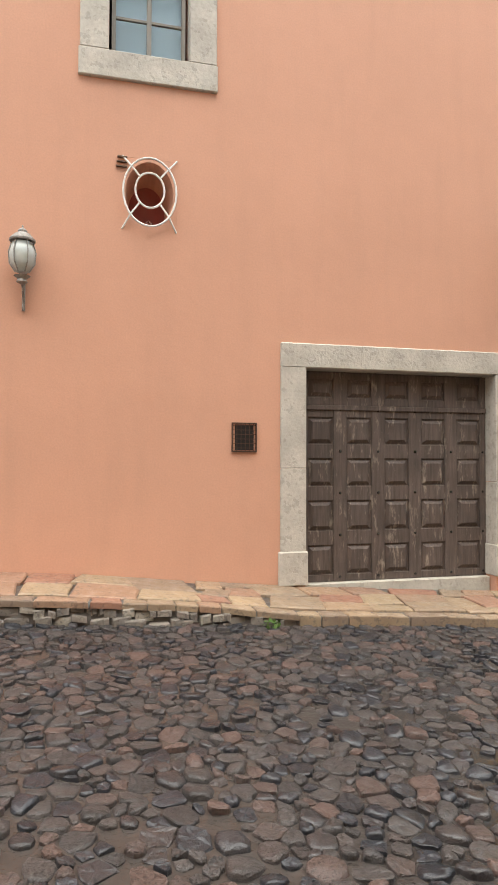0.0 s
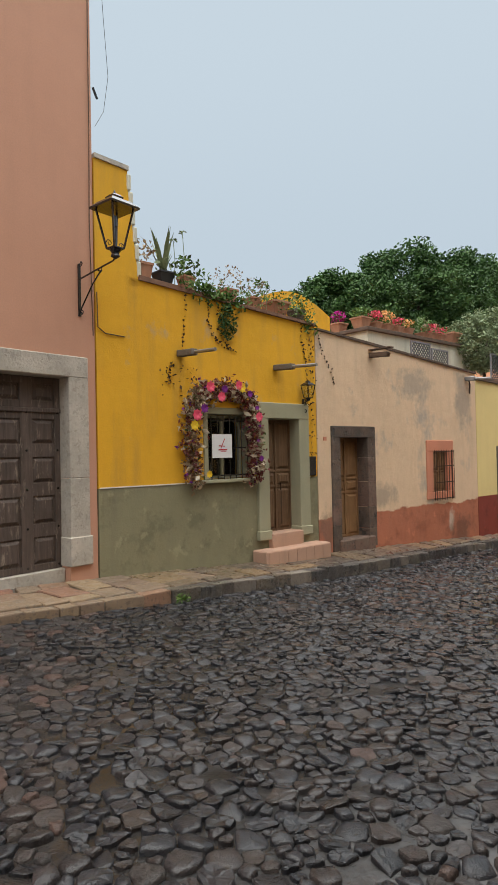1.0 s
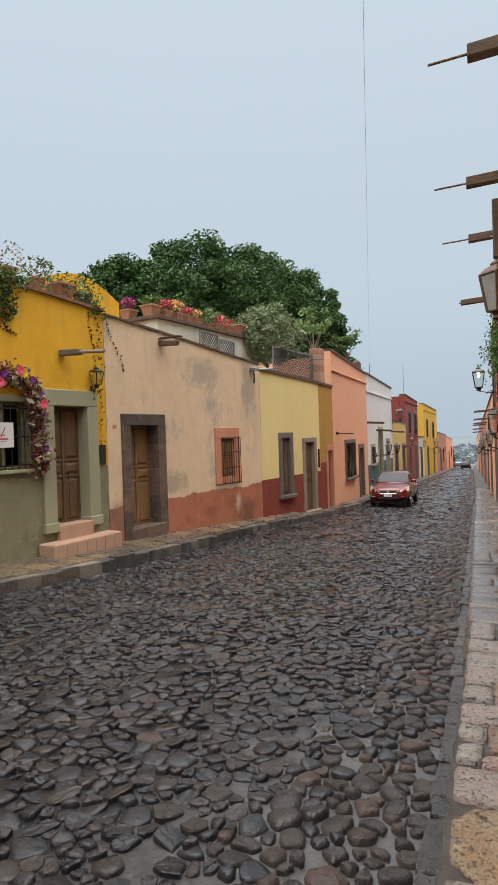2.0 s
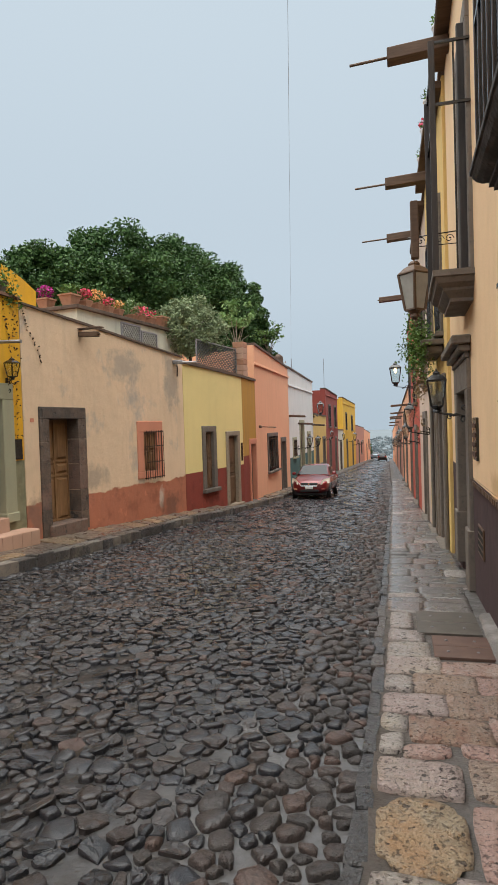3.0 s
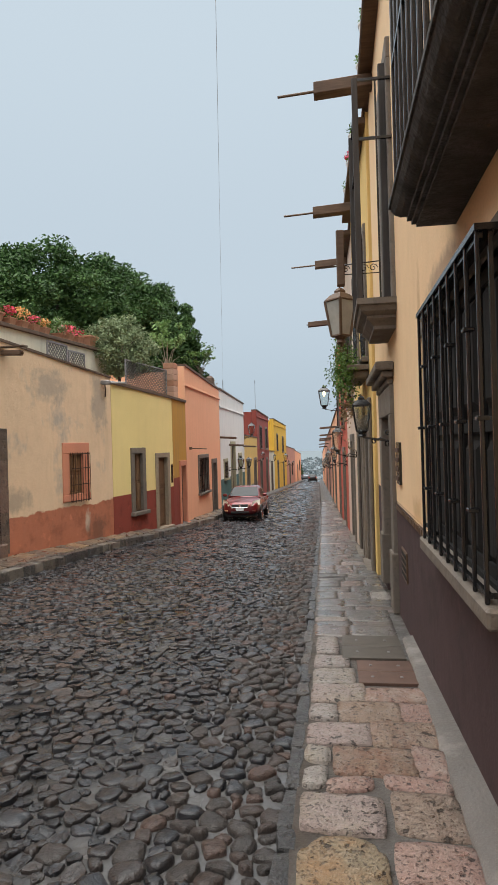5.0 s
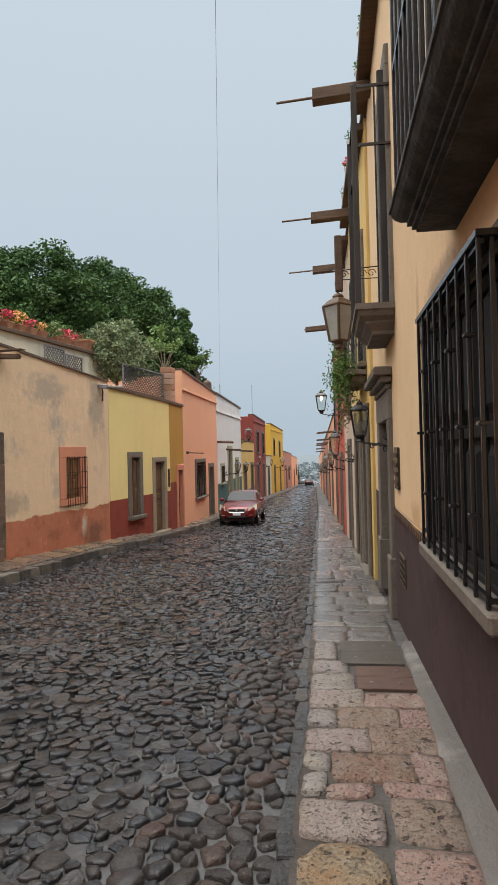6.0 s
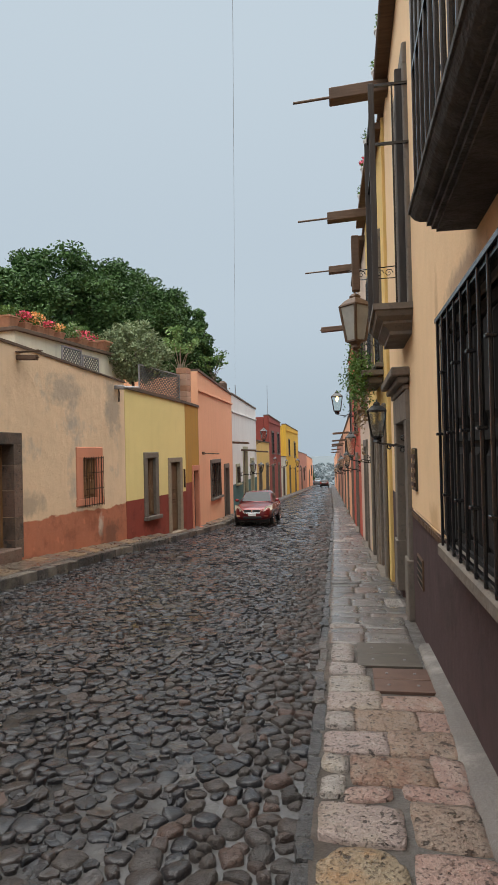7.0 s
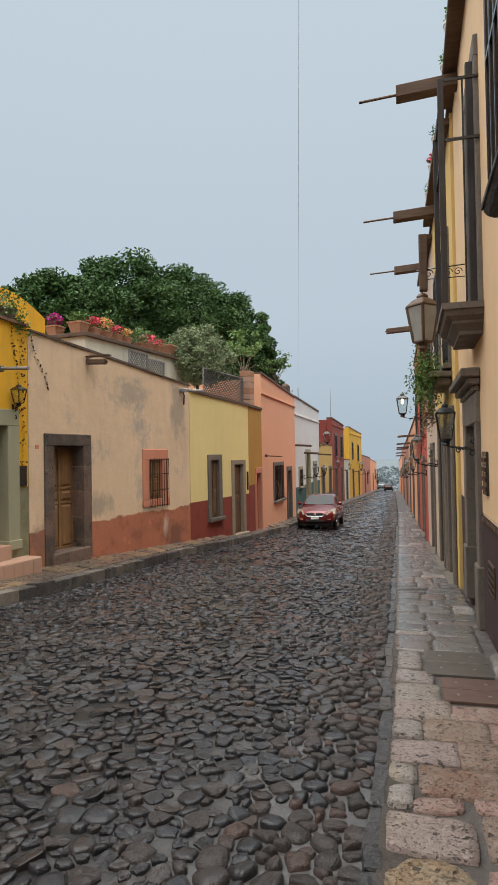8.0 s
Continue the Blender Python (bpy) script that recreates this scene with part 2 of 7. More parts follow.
TANSTONE = rock("tan_quarry_stone", (0.34, 0.27, 0.19), (0.24, 0.19, 0.14), scale=3, pits=0.25, rough=(0.7, 0.9), relief=0.3)
COBBLE = rock("wet_cobblestone", (0.029, 0.0305, 0.0375), (0.010, 0.0106, 0.0135), dark=(0.004, 0.004, 0.0045), scale=11, pits=0.4, rough=(0.3, 0.55), vary=0.8, relief=0.7, tint=(0.042, 0.034, 0.032), spec=0.2, film=1.0)
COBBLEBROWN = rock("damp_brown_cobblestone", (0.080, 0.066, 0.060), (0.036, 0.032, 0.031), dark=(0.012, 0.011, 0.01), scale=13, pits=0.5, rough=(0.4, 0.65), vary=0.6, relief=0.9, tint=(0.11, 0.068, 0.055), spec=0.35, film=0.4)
PITTED = dict(scale=10, pits=0.62, rough=(0.25, 0.65), vary=0.3, relief=0.9, film=0.15)
FLAG = rock("pale_porous_flagstone", (0.42, 0.385, 0.35), (0.27, 0.24, 0.22), dark=(0.045, 0.036, 0.032), tint=(0.37, 0.29, 0.265), mottle=((0.36, 0.30, 0.22), (0.34, 0.265, 0.245)), **PITTED)
FLAGOCHRE = rock("ochre_porous_flagstone", (0.36, 0.285, 0.19), (0.24, 0.185, 0.125), dark=(0.05, 0.035, 0.025), mottle=((0.34, 0.17, 0.06), (0.42, 0.36, 0.27)), **PITTED)
FLAGPINK = rock("pink_porous_flagstone", (0.42, 0.265, 0.225), (0.27, 0.165, 0.14), dark=(0.05, 0.034, 0.03), mottle=((0.30, 0.19, 0.12), (0.42, 0.33, 0.28)), **PITTED)
FLAGRUST = rock("rust_mottled_flagstone", (0.37, 0.29, 0.235), (0.22, 0.16, 0.125), dark=(0.045, 0.03, 0.022), mottle=((0.30, 0.15, 0.06), (0.25, 0.13, 0.09)), **PITTED)
FLAGBROWN = rock("wet_brown_flagstone", (0.165, 0.122, 0.088), (0.075, 0.058, 0.047), scale=4, pits=0.3, rough=(0.2, 0.55), vary=0.6, relief=0.4, tint=(0.25, 0.17, 0.095), film=0.3)
CEMENT = plaster("worn_grey_cement", (0.15, 0.134, 0.122), stain=0.9, worn=0.5, streak=0.2, relief=0.7, rough=0.5)
HATCHIRON = plain("rusty_brown_hatch_iron", (0.13, 0.075, 0.055), 0.5, 0.1, 0.5, 9)
HATCHGREY = plain("dull_grey_hatch_iron", (0.10, 0.085, 0.07), 0.45, 0.1, 0.5, 9)
FLAGGREY = rock("wet_grey_flagstone", (0.16, 0.148, 0.138), (0.085, 0.082, 0.082), scale=4, pits=0.25, rough=(0.2, 0.5), vary=0.6, relief=0.5, tint=(0.165, 0.128, 0.112), film=0.5)
FLAGTAN = rock("tan_flagstone", (0.36, 0.26, 0.155), (0.19, 0.135, 0.10), scale=4, pits=0.4, rough=(0.35, 0.7), vary=0.7, relief=0.4, tint=(0.27, 0.125, 0.08))
KERBSTONE = rock("kerb_stone", (0.10, 0.09, 0.08), (0.022, 0.022, 0.023), scale=7, pits=0.5, rough=(0.25, 0.6), vary=0.5, relief=1.0, tint=(0.15, 0.115, 0.08), film=0.3, mottle=((0.02, 0.02, 0.021), (0.19, 0.165, 0.13)))
KERBDARK = rock("wet_dark_kerb_stone", (0.055, 0.053, 0.053), (0.024, 0.024, 0.026), scale=7, pits=0.5, rough=(0.25, 0.6), vary=0.6, relief=1.0, tint=(0.085, 0.066, 0.052), film=0.5)
RUBBLE = rock("rubble_stone", (0.26, 0.22, 0.18), (0.13, 0.115, 0.10), scale=6, pits=0.4, rough=(0.6, 0.9), vary=0.6, relief=0.6)
PALERUBBLE = rock("pale_rubble_stone", (0.38, 0.34, 0.28), (0.20, 0.18, 0.15), scale=6, pits=0.5, rough=(0.6, 0.9), vary=0.5, relief=0.7)
GARWOOD = timber("weathered_gate_wood", (0.066, 0.049, 0.041), (0.138, 0.103, 0.086), worn=(0.38, 0.31, 0.24))
DOORWOOD = timber("brown_door_wood", (0.115, 0.064, 0.034), (0.20, 0.12, 0.064))
OLDWOOD = timber("old_oak_door_wood", (0.20, 0.105, 0.045), (0.30, 0.165, 0.075))
DARKWOOD = timber("dark_door_wood", (0.05, 0.03, 0.02), (0.10, 0.06, 0.04))
GREYWOOD = timber("grey_window_wood", (0.34, 0.31, 0.27), (0.22, 0.20, 0.17), rough=0.8)
BEAMWOOD = timber("brown_spout_wood", (0.085, 0.05, 0.032), (0.15, 0.095, 0.062), grain=(10, 0.9, 10), rough=0.75)
IRON = plain("black_iron", (0.014, 0.014, 0.015), 0.24, 0.0, 0.3, spec=0.7)
RUSTIRON = plain("rusty_iron", (0.09, 0.045, 0.028), 0.75, 0.2, 0.6)
BROWNMETAL = plain("brown_painted_metal", (0.115, 0.065, 0.035), 0.55, 0.1, 0.4)
ZINC = plain("zinc_pipe", (0.34, 0.34, 0.35), 0.45, 0.7, 0.4)
WHITEPAINT = plain("white_paint", (0.72, 0.70, 0.66), 0.6, 0.0, 0.2)
# near-black that stands for the shade inside rooms and vents
SHADEBLACK = plain("opening_shade_black", (0.02, 0.018, 0.016), 0.9)
CLAY = plain("terracotta", (0.44, 0.225, 0.135), 0.85, 0.0, 0.4, 8)
ROOFTILE = plain("roof_mortar", (0.24, 0.13, 0.085), 0.9, 0.0, 0.5, 5)
COPING = plain("brown_coping", (0.13, 0.085, 0.06), 0.85, 0.0, 0.6, 5)
BLACKPOT = plain("black_plastic", (0.03, 0.03, 0.032), 0.5)
GLASS = glass_mat("window_glass")
LAMPGLASS = glass_mat("lantern_glass", (0.85, 0.87, 0.85), 0.12)
LAMPGLASS.node_tree.nodes["Principled BSDF"].inputs["IOR"].default_value = 1.12
DUSTGLASS = plain("dusty_lantern_glass", (0.36, 0.36, 0.33), 0.3, 0.0, 0.4, 6)
PAPER = plain("white_paper", (0.75, 0.75, 0.75), 0.7, 0.0, 0.05)
REDINK = plain("red_ink", (0.45, 0.03, 0.03), 0.7, 0.0, 0.05)
LEAFDARK = leafage("dark_tree_leaf", (0.022, 0.052, 0.018), (0.088, 0.165, 0.046))
LEAFMID = leafage("green_leaf", (0.045, 0.10, 0.022), (0.13, 0.21, 0.05))
LEAFPALE = leafage("olive_leaf", (0.155, 0.20, 0.105), (0.265, 0.32, 0.175))
LEAFLIGHT = leafage("light_green_leaf", (0.09, 0.17, 0.05), (0.24, 0.36, 0.13))
PALEBARK = timber("pale_bark", (0.26, 0.22, 0.16), (0.36, 0.31, 0.24), rough=0.9)
DARKTENDRIL = leafage("dark_creeper", (0.035, 0.022, 0.012), (0.09, 0.055, 0.03))
LEAFDRY = leafage("dried_leaf", (0.20, 0.12, 0.06), (0.42, 0.32, 0.20))
LEAFWINE = leafage("wine_leaf", (0.085, 0.018, 0.02), (0.24, 0.07, 0.055))
MAGENTA = leafage("magenta_blossom", (0.45, 0.02, 0.25), (0.72, 0.06, 0.45))
REDBLOOM = leafage("red_blossom", (0.66, 0.04, 0.11), (0.84, 0.16, 0.24))
ORANGEBLOOM = leafage("orange_blossom", (0.80, 0.36, 0.12), (0.88, 0.52, 0.25))
YELLOWBLOOM = leafage("yellow_blossom", (0.70, 0.42, 0.02), (0.85, 0.65, 0.06))
PURPLEBLOOM = leafage("purple_blossom", (0.13, 0.02, 0.17), (0.24, 0.04, 0.27))
PALEPLUME = leafage("pale_dried_plume", (0.48, 0.40, 0.28), (0.66, 0.58, 0.45))
BARK = timber("bark", (0.08, 0.06, 0.045), (0.15, 0.12, 0.09), rough=0.9)
# pale blue of the sky as mirrored in window panes
SKYBOARD = plain("sky_reflection_blue", (0.42, 0.52, 0.58), 0.5, 0.0, 0.15)
STEPCLAY = plaster("worn_terracotta_step", (0.50, 0.31, 0.22), stain=0.5, streak=0.25)
# shutter wood taken to near-black, the window's inner shade painted in
SHADEWOOD = timber("shade_black_shutter_wood", (0.008, 0.0075, 0.0075), (0.015, 0.014, 0.013), rough=0.95)
# distance haze is painted into the far houses' pale grey
VALLEY = leafage("haze_tinted_far_roofs", (0.15, 0.17, 0.185), (0.23, 0.235, 0.235), 0.9)
FROST = plain("frosted_globe", (0.50, 0.53, 0.50), 0.35, 0.0, 0.3)
GREYPOST = timber("grey_black_post_wood", (0.035, 0.03, 0.028), (0.06, 0.052, 0.048))


# ---- mesh helpers ----
def finish(name, bm, material, parent=None, label="", smooth=False):
    me = bpy.data.meshes.new(name)
    bm.to_mesh(me)
    bm.free()
    if material:
        me.materials.append(material)
    if smooth:
        for p in me.polygons:
            p.use_smooth = True
    ob = new(name, me)
    if parent:
        ob.parent = parent
    return tagged(ob, label)


def part(name, bm, material, parent, label="", smooth=False):
    return finish(name, bm, material, parent, label, smooth)


def box(bm, x0, x1, y0, y1, z0, z1, bevel=0.0):
    """A box in bm; z0 and z1 may be pairs, for its two ends in x."""
    za, zb = z0 if isinstance(z0, tuple) else (z0, z0)
    zc, zd = z1 if isinstance(z1, tuple) else (z1, z1)
    co = [(x0, y0, za), (x1, y0, zb), (x1, y1, zb), (x0, y1, za), (x0, y0, zc), (x1, y0, zd), (x1, y1, zd), (x0, y1, zc)]
    vs = [bm.verts.new(c) for c in co]
    fs = [bm.faces.new([vs[i] for i in f]) for f in ((0, 3, 2, 1), (4, 5, 6, 7), (0, 1, 5, 4), (1, 2, 6, 5), (2, 3, 7, 6), (3, 0, 4, 7))]
    if bevel:
        es = {e for f in fs for e in f.edges}
        bmesh.ops.bevel(bm, geom=list(es), offset=bevel, segments=1, affect="EDGES", profile=0.5)
    return vs


def boxbm(*a, **k):
    bm = bmesh.new()
    box(bm, *a, **k)
    return bm


def tube(bm, pts, r, sides=6, r1=None):
    """A tube along points, tapering from r to r1."""
    pts = [Vector(p) for p in pts]
    rings = []
    for i, p in enumerate(pts):
        d = (pts[min(i + 1, len(pts) - 1)] - pts[max(i - 1, 0)]).normalized()
        a = d.cross(Vector((0.31, 0.17, 0.93))).normalized()
        if a.length < 0.1:
            a = d.cross(Vector((1, 0, 0))).normalized()
        b = d.cross(a)
        rr = r if r1 is None else r + (r1 - r) * i / max(1, len(pts) - 1)
        rings.append([bm.verts.new(p + (a * math.cos(k * math.tau / sides) + b * math.sin(k * math.tau / sides)) * rr) for k in range(sides)])
    for q, s in zip(rings, rings[1:]):
        for k in range(sides):
            bm.faces.new((q[k], q[(k + 1) % sides], s[(k + 1) % sides], s[k]))
    bm.faces.new(list(reversed(rings[0])))
    bm.faces.new(rings[-1])


def lathe(bm, cx, cy, prof, sides=12, turn=0.0):
    """Turns a profile of (radius, z) round the vertical through cx, cy."""
    rings = [[bm.verts.new((cx + r * math.cos(turn + k * math.tau / sides), cy + r * math.sin(turn + k * math.tau / sides), z)) for k in range(sides)] for r, z in prof]
    for q, s in zip(rings, rings[1:]):
        for k in range(sides):
            bm.faces.new((q[k], q[(k + 1) % sides], s[(k + 1) % sides], s[k]))
    bm.faces.new(list(reversed(rings[0])))
    bm.faces.new(rings[-1])


def scroll(n=14, turns=1.4, r0=0.12, r1=0.02):
    return [((r0 + (r1 - r0) * i / n) * math.cos(i / n * turns * math.tau), (r0 + (r1 - r0) * i / n) * math.sin(i / n * turns * math.tau)) for i in range(n + 1)]


def leaves(bm, centre, radii, n, size, rng, flat=0.0, hollow=0.0):
    """n small leaf quads scattered in an ellipsoid."""
    c = Vector(centre)
    for _ in range(n):
        while True:
            p = Vector((rng.uniform(-1, 1), rng.uniform(-1, 1), rng.uniform(-1, 1)))
            if hollow < p.length < 1:
                break
        p = c + Vector((p.x * radii[0], p.y * radii[1], p.z * radii[2]))
        a = Vector((rng.gauss(0, 1), rng.gauss(0, 1), rng.gauss(0, 1) * (1 - flat))).normalized()
        b = a.cross(Vector((rng.gauss(0, 1), rng.gauss(0, 1), rng.gauss(0, 1)))).normalized()
        s = size * rng.uniform(0.6, 1.3)
        bm.faces.new([bm.verts.new(q) for q in (p - a * s, p + b * s * 0.5, p + a * s, p - b * s * 0.5)])


def thing(name, m, label, category, group="", kind=""):
    ob = new(name)
    ob.matrix_world = m
    ob.empty_display_size = 0.2
    return tagged(ob, label, category, group, kind)


# ---- the lie of the street ----
def g(x):
    """Fall of the street along x."""
    if x < 20:
        return -0.06 * x
    if x < 30:
        k = (x - 20) / 10
        return -1.2 - 0.6 * k + 0.0835 * k * k
    return -1.7165 - 0.0433 * (x - 30)


def lerp_line(x, pts):
    for (a, b), (c, d) in zip(pts, pts[1:]):
        if x <= c:
            return b + (d - b) * (x - a) / (c - a)
    return pts[-1][1]


KERB_L = [(-40, 6.95), (4.5, 6.9), (6.0, 6.6), (8.3, 6.32), (10.4, 6.18), (12.5, 6.05), (16.5, 5.82), (19, 5.48), (26, 5.12), (40, 5.25), (150, 6.6)]
ROAD_L = [(-40, -0.20), (6, -0.22), (10, -0.24), (13, -0.22), (18, -0.12), (150, -0.10)]
EDGE_L = [(-40, 0.05), (0, 0.04), (1.5, 0.0), (2.6, -0.09), (5, -0.10), (6.5, -0.03), (12, 0.0), (18, 0.07), (150, 0.08)]
BASE_L = [(-40, 0.14), (0, 0.13), (2.5, 0.03), (6, 0.0), (9.5, 0.02), (13.3, 0.10), (19, 0.17), (150, 0.17)]
KERB_R = [(-40, 0.10), (4.5, 0.10), (10, 0.20), (40, 0.75), (150, 3.6)]
WALL_L = [(-40, 8.0), (6.2, 8.0), (22.4, 5.58), (150, 7.14)]
WALL_R = [(-40, -0.95), (10, -0.95), (150, 2.83)]


def kerb_l(x):
    return lerp_line(x, KERB_L)


def kerb_r(x):
    return lerp_line(x, KERB_R)


def road_z(x, y):
    a, b = kerb_r(x), kerb_l(x)
    k = (y - a) / (b - a)
    left = lerp_line(x, ROAD_L)
    return g(x) - 0.24 + (0.24 + left) * k - 0.03 * math.sin(math.pi * min(1, max(0, k)))


def pave_l(x, k):
    """Top of the far pavement: k 0 at the kerb, 1 at the wall; a ramp before the gate."""
    edge, base = lerp_line(x, EDGE_L), lerp_line(x, BASE_L)
    return g(x) + edge + (base - edge) * k


def pave_r(x):
    return g(x) - 0.10


# ---- ground, road bed and pavement beds ----
def strip(name, xs, rows, material, label):
    """A sheet through rows(x) = list of (y, z) at each x."""
    verts, faces, n = [], [], None
    for x in xs:
        r = rows(x)
        n = len(r)
        verts += [(x, y, z) for y, z in r]
    for i in range(len(xs) - 1):
        for k in range(n - 1):
            a = i * n + k
            faces.append((a, a + n, a + n + 1, a + 1))
    me = bpy.data.meshes.new(name)
    me.from_pydata(verts, [], faces)
    me.materials.append(material)
    for p in me.polygons:
        p.use_smooth = True
    return tagged(new(name, me), label, kind="structure")


XS = [-40 + 2 * i for i in range(18)] + [-4 + 0.5 * i for i in range(80)] + [36 + 2 * i for i in range(58)]


def bed_mat():
    m, nt, b = base_mat("wet_road_mortar", 0.4, 0.0, 0.35)
    v = world_coords(nt)
    n1 = fac_noise(nt, v, 0.7, 0.35, 0.65)
    n2 = fac_noise(nt, v, 30, 0.25, 0.75)
    n3 = fac_noise(nt, v, 5, 0.35, 0.65)
    col = mixc(nt, n1, (0.015, 0.014, 0.0135), (0.006, 0.0058, 0.006))
    col = mixc(nt, mathn(nt, "MULTIPLY", n3, 0.3), col, (0.03, 0.026, 0.022))
    # cleaner grey mortar along the near kerb
    sep = nt.nodes.new("ShaderNodeSeparateXYZ")
    nt.links.new(v, sep.inputs[0])
    y = mathn(nt, "SUBTRACT", sep.outputs[1], mathn(nt, "MULTIPLY", sep.outputs[0], 0.016))
    side = remap(nt, mathn(nt, "ADD", y, mathn(nt, "MULTIPLY", mathn(nt, "SUBTRACT", n3, 0.5), 0.7)), 1.9, 0.5)
    col = mixc(nt, side, col, (0.125, 0.121, 0.12))
    # lighter brown before the gate, painted in to brighten the road there
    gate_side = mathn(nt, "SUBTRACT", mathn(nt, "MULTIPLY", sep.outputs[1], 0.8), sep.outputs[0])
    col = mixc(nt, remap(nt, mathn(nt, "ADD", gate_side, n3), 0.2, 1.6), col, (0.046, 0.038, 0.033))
    col = mixc(nt, mathn(nt, "MULTIPLY", n2, 0.4), col, (0.03, 0.028, 0.027))
    nt.links.new(col, b.inputs["Base Color"])
    nt.links.new(remap(nt, n1, 0, 1, 0.10, 0.34), b.inputs["Roughness"])
    bump(nt, b, mathn(nt, "ADD", mathn(nt, "MULTIPLY", n2, 0.3), n3), 0.35, 0.02)
    return m


ROADBED = bed_mat()
MORTAR = rock("pavement_mortar", (0.10, 0.086, 0.074), (0.055, 0.048, 0.043), scale=5, pits=0.2, rough=(0.3, 0.6), relief=0.4)
# land colour paled and blued to stand in for haze in the air
HAZETINT = plain("haze_tinted_land", (0.15, 0.18, 0.195), 0.95, 0, 0.3, 0.02)


def road_rows(x):
    a, b = kerb_r(x), kerb_l(x)
    return [(a + (b - a) * k / 10, road_z(x, a + (b - a) * k / 10)) for k in range(11)]


road = strip("road", XS, road_rows, ROADBED, "wet dark cobbled street falling downhill")
pavement_l = strip("pavement_left", XS, lambda x: [(kerb_l(x) + 0.02, road_z(x, kerb_l(x)) - 0.05), (kerb_l(x) + 0.02, pave_l(x, 0) - 0.025)] +
                   [(kerb_l(x) + 0.02 + (lerp_line(x, WALL_L) + 0.3 - kerb_l(x)) * k / 4, pave_l(x, k / 4) - 0.025) for k in range(1, 5)], MORTAR, "narrow wet flagstone pavement by the far houses")
pavement_r = strip("pavement_right", XS, lambda x: [(lerp_line(x, WALL_R) - 0.3, pave_r(x) - 0.025), (kerb_r(x) - 0.02, pave_r(x) - 0.025), (kerb_r(x) - 0.02, road_z(x, kerb_r(x)) - 0.05)], MORTAR, "wet worn flagstone pavement by the near houses")


def land(x):
    """Height of the country: the street's hill, then a valley and a far slope."""
    if x < 150:
        return g(x) - 0.8
    if x < 420:
        return g(150) - 0.8 - 34 * (x - 150) / 270
    if x < 1500:
        return g(150) - 34.8 + 6 * (x - 420) / 1080
    return g(150) - 28.8 - (x - 1500) * 0.004


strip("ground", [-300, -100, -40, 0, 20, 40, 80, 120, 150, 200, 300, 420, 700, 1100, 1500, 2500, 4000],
      lambda x: [(y, land(x)) for y in (-3000, -600, -100, -20, 0, 20, 100, 600, 3000)], HAZETINT, "haze-tinted valley land falling away below the town")


# ---- house parts ----
def house(name, m, label):
    return thing(name, m, label, "house")


def wall(parent, u0, u1, z0, top, holes, material, thick=0.4, name="wall", label=""):
    """A wall of some thickness with real openings. top: (z at u0, z at u1). holes: (ua, ub, za, zb)."""
    us = sorted({u0, u1, *[u for h in holes for u in h[:2] if u0 < u < u1]})
    bm = bmesh.new()

    def zt(u):
        return top[0] + (top[1] - top[0]) * (u - u0) / (u1 - u0)

    for a, b in zip(us, us[1:]):
        inside = sorted((h[2], h[3]) for h in holes if h[0] <= a + 1e-6 and h[1] >= b - 1e-6)
        z = z0
        for za, zb in inside:
            if za > z:
                box(bm, a, b, 0, thick, z, za)
            z = max(z, zb)
        box(bm, a, b, 0, thick, z, (zt(a), zt(b)))
    bmesh.ops.remove_doubles(bm, verts=bm.verts[:], dist=0.0002)
    return part(name, bm, material, parent, label)


def shell(parent, u0, u1, z0, zr, depth, material, floor_gap=0.02):
    """Side walls, back wall and flat roof behind a facade."""
    bm = bmesh.new()
    box(bm, u0, u0 + 0.25, 0.42, depth, z0, zr)
    part("side_wall", bm, material, parent)
    part("side_wall", boxbm(u1 - 0.25, u1, 0.42, depth, z0, zr), material, parent)
    part("back_wall", boxbm(u0, u1, depth, depth + 0.3, z0, zr), material, parent)
    part("roof", boxbm(u0 + 0.01, u1 - 0.01, 0.42, depth, zr - 0.45, zr - 0.2), ROOFTILE, parent)
    # sheet added in near-black for the darkness of an unlit room
    part("room_shade_sheet", boxbm(u0 + 0.26, u1 - 0.26, 1.2, 1.25, z0, zr - 0.5), SHADEBLACK, parent)


def surround(parent, u0, u1, z0, z1, w, top_h, material, proud=0.04, deep=0.25, sill=0.0, plinth=0.0, stones=0):
    """A frame of dressed stone round an opening u0..u1, z0..z1."""
    for a, b in ((u0 - w, u0), (u1, u1 + w)):
        if stones:
            zz = z0
            hs = [(z1 - z0) / stones * (1 + 0.18 * math.sin(5 * i + a * 7)) for i in range(stones)]
            k = (z1 - z0) / sum(hs)
            for h in hs:
                part("jamb_stone", boxbm(a - (0.006 if a > u0 else 0), b + (0.006 if b <= u0 else 0), -proud, deep, zz + 0.001, zz + h * k - 0.001, bevel=0.008), material, parent)
                zz += h * k
        else:
            part("jamb", boxbm(a - (0.006 if a > u0 else 0), b + (0.006 if b <= u0 else 0), -proud, deep, z0, z1, bevel=0.012), material, parent)
        if plinth:
            part("plinth", boxbm(a - 0.025, b + (0.025 if b <= u0 else 0.025), -proud - 0.03, deep - 0.02, z0 - 0.02, z0 + plinth, bevel=0.012), material, parent)
    part("lintel", boxbm(u0 - w, u1 + w, -proud - 0.003, deep + 0.01, z1 - 0.006, z1 + top_h, bevel=0.014), material, parent)
    if sill:
        part("sill", boxbm(u0 - w - 0.04, u1 + w + 0.04, -proud - 0.1, deep, z0 - sill, z0, bevel=0.014), material, parent)


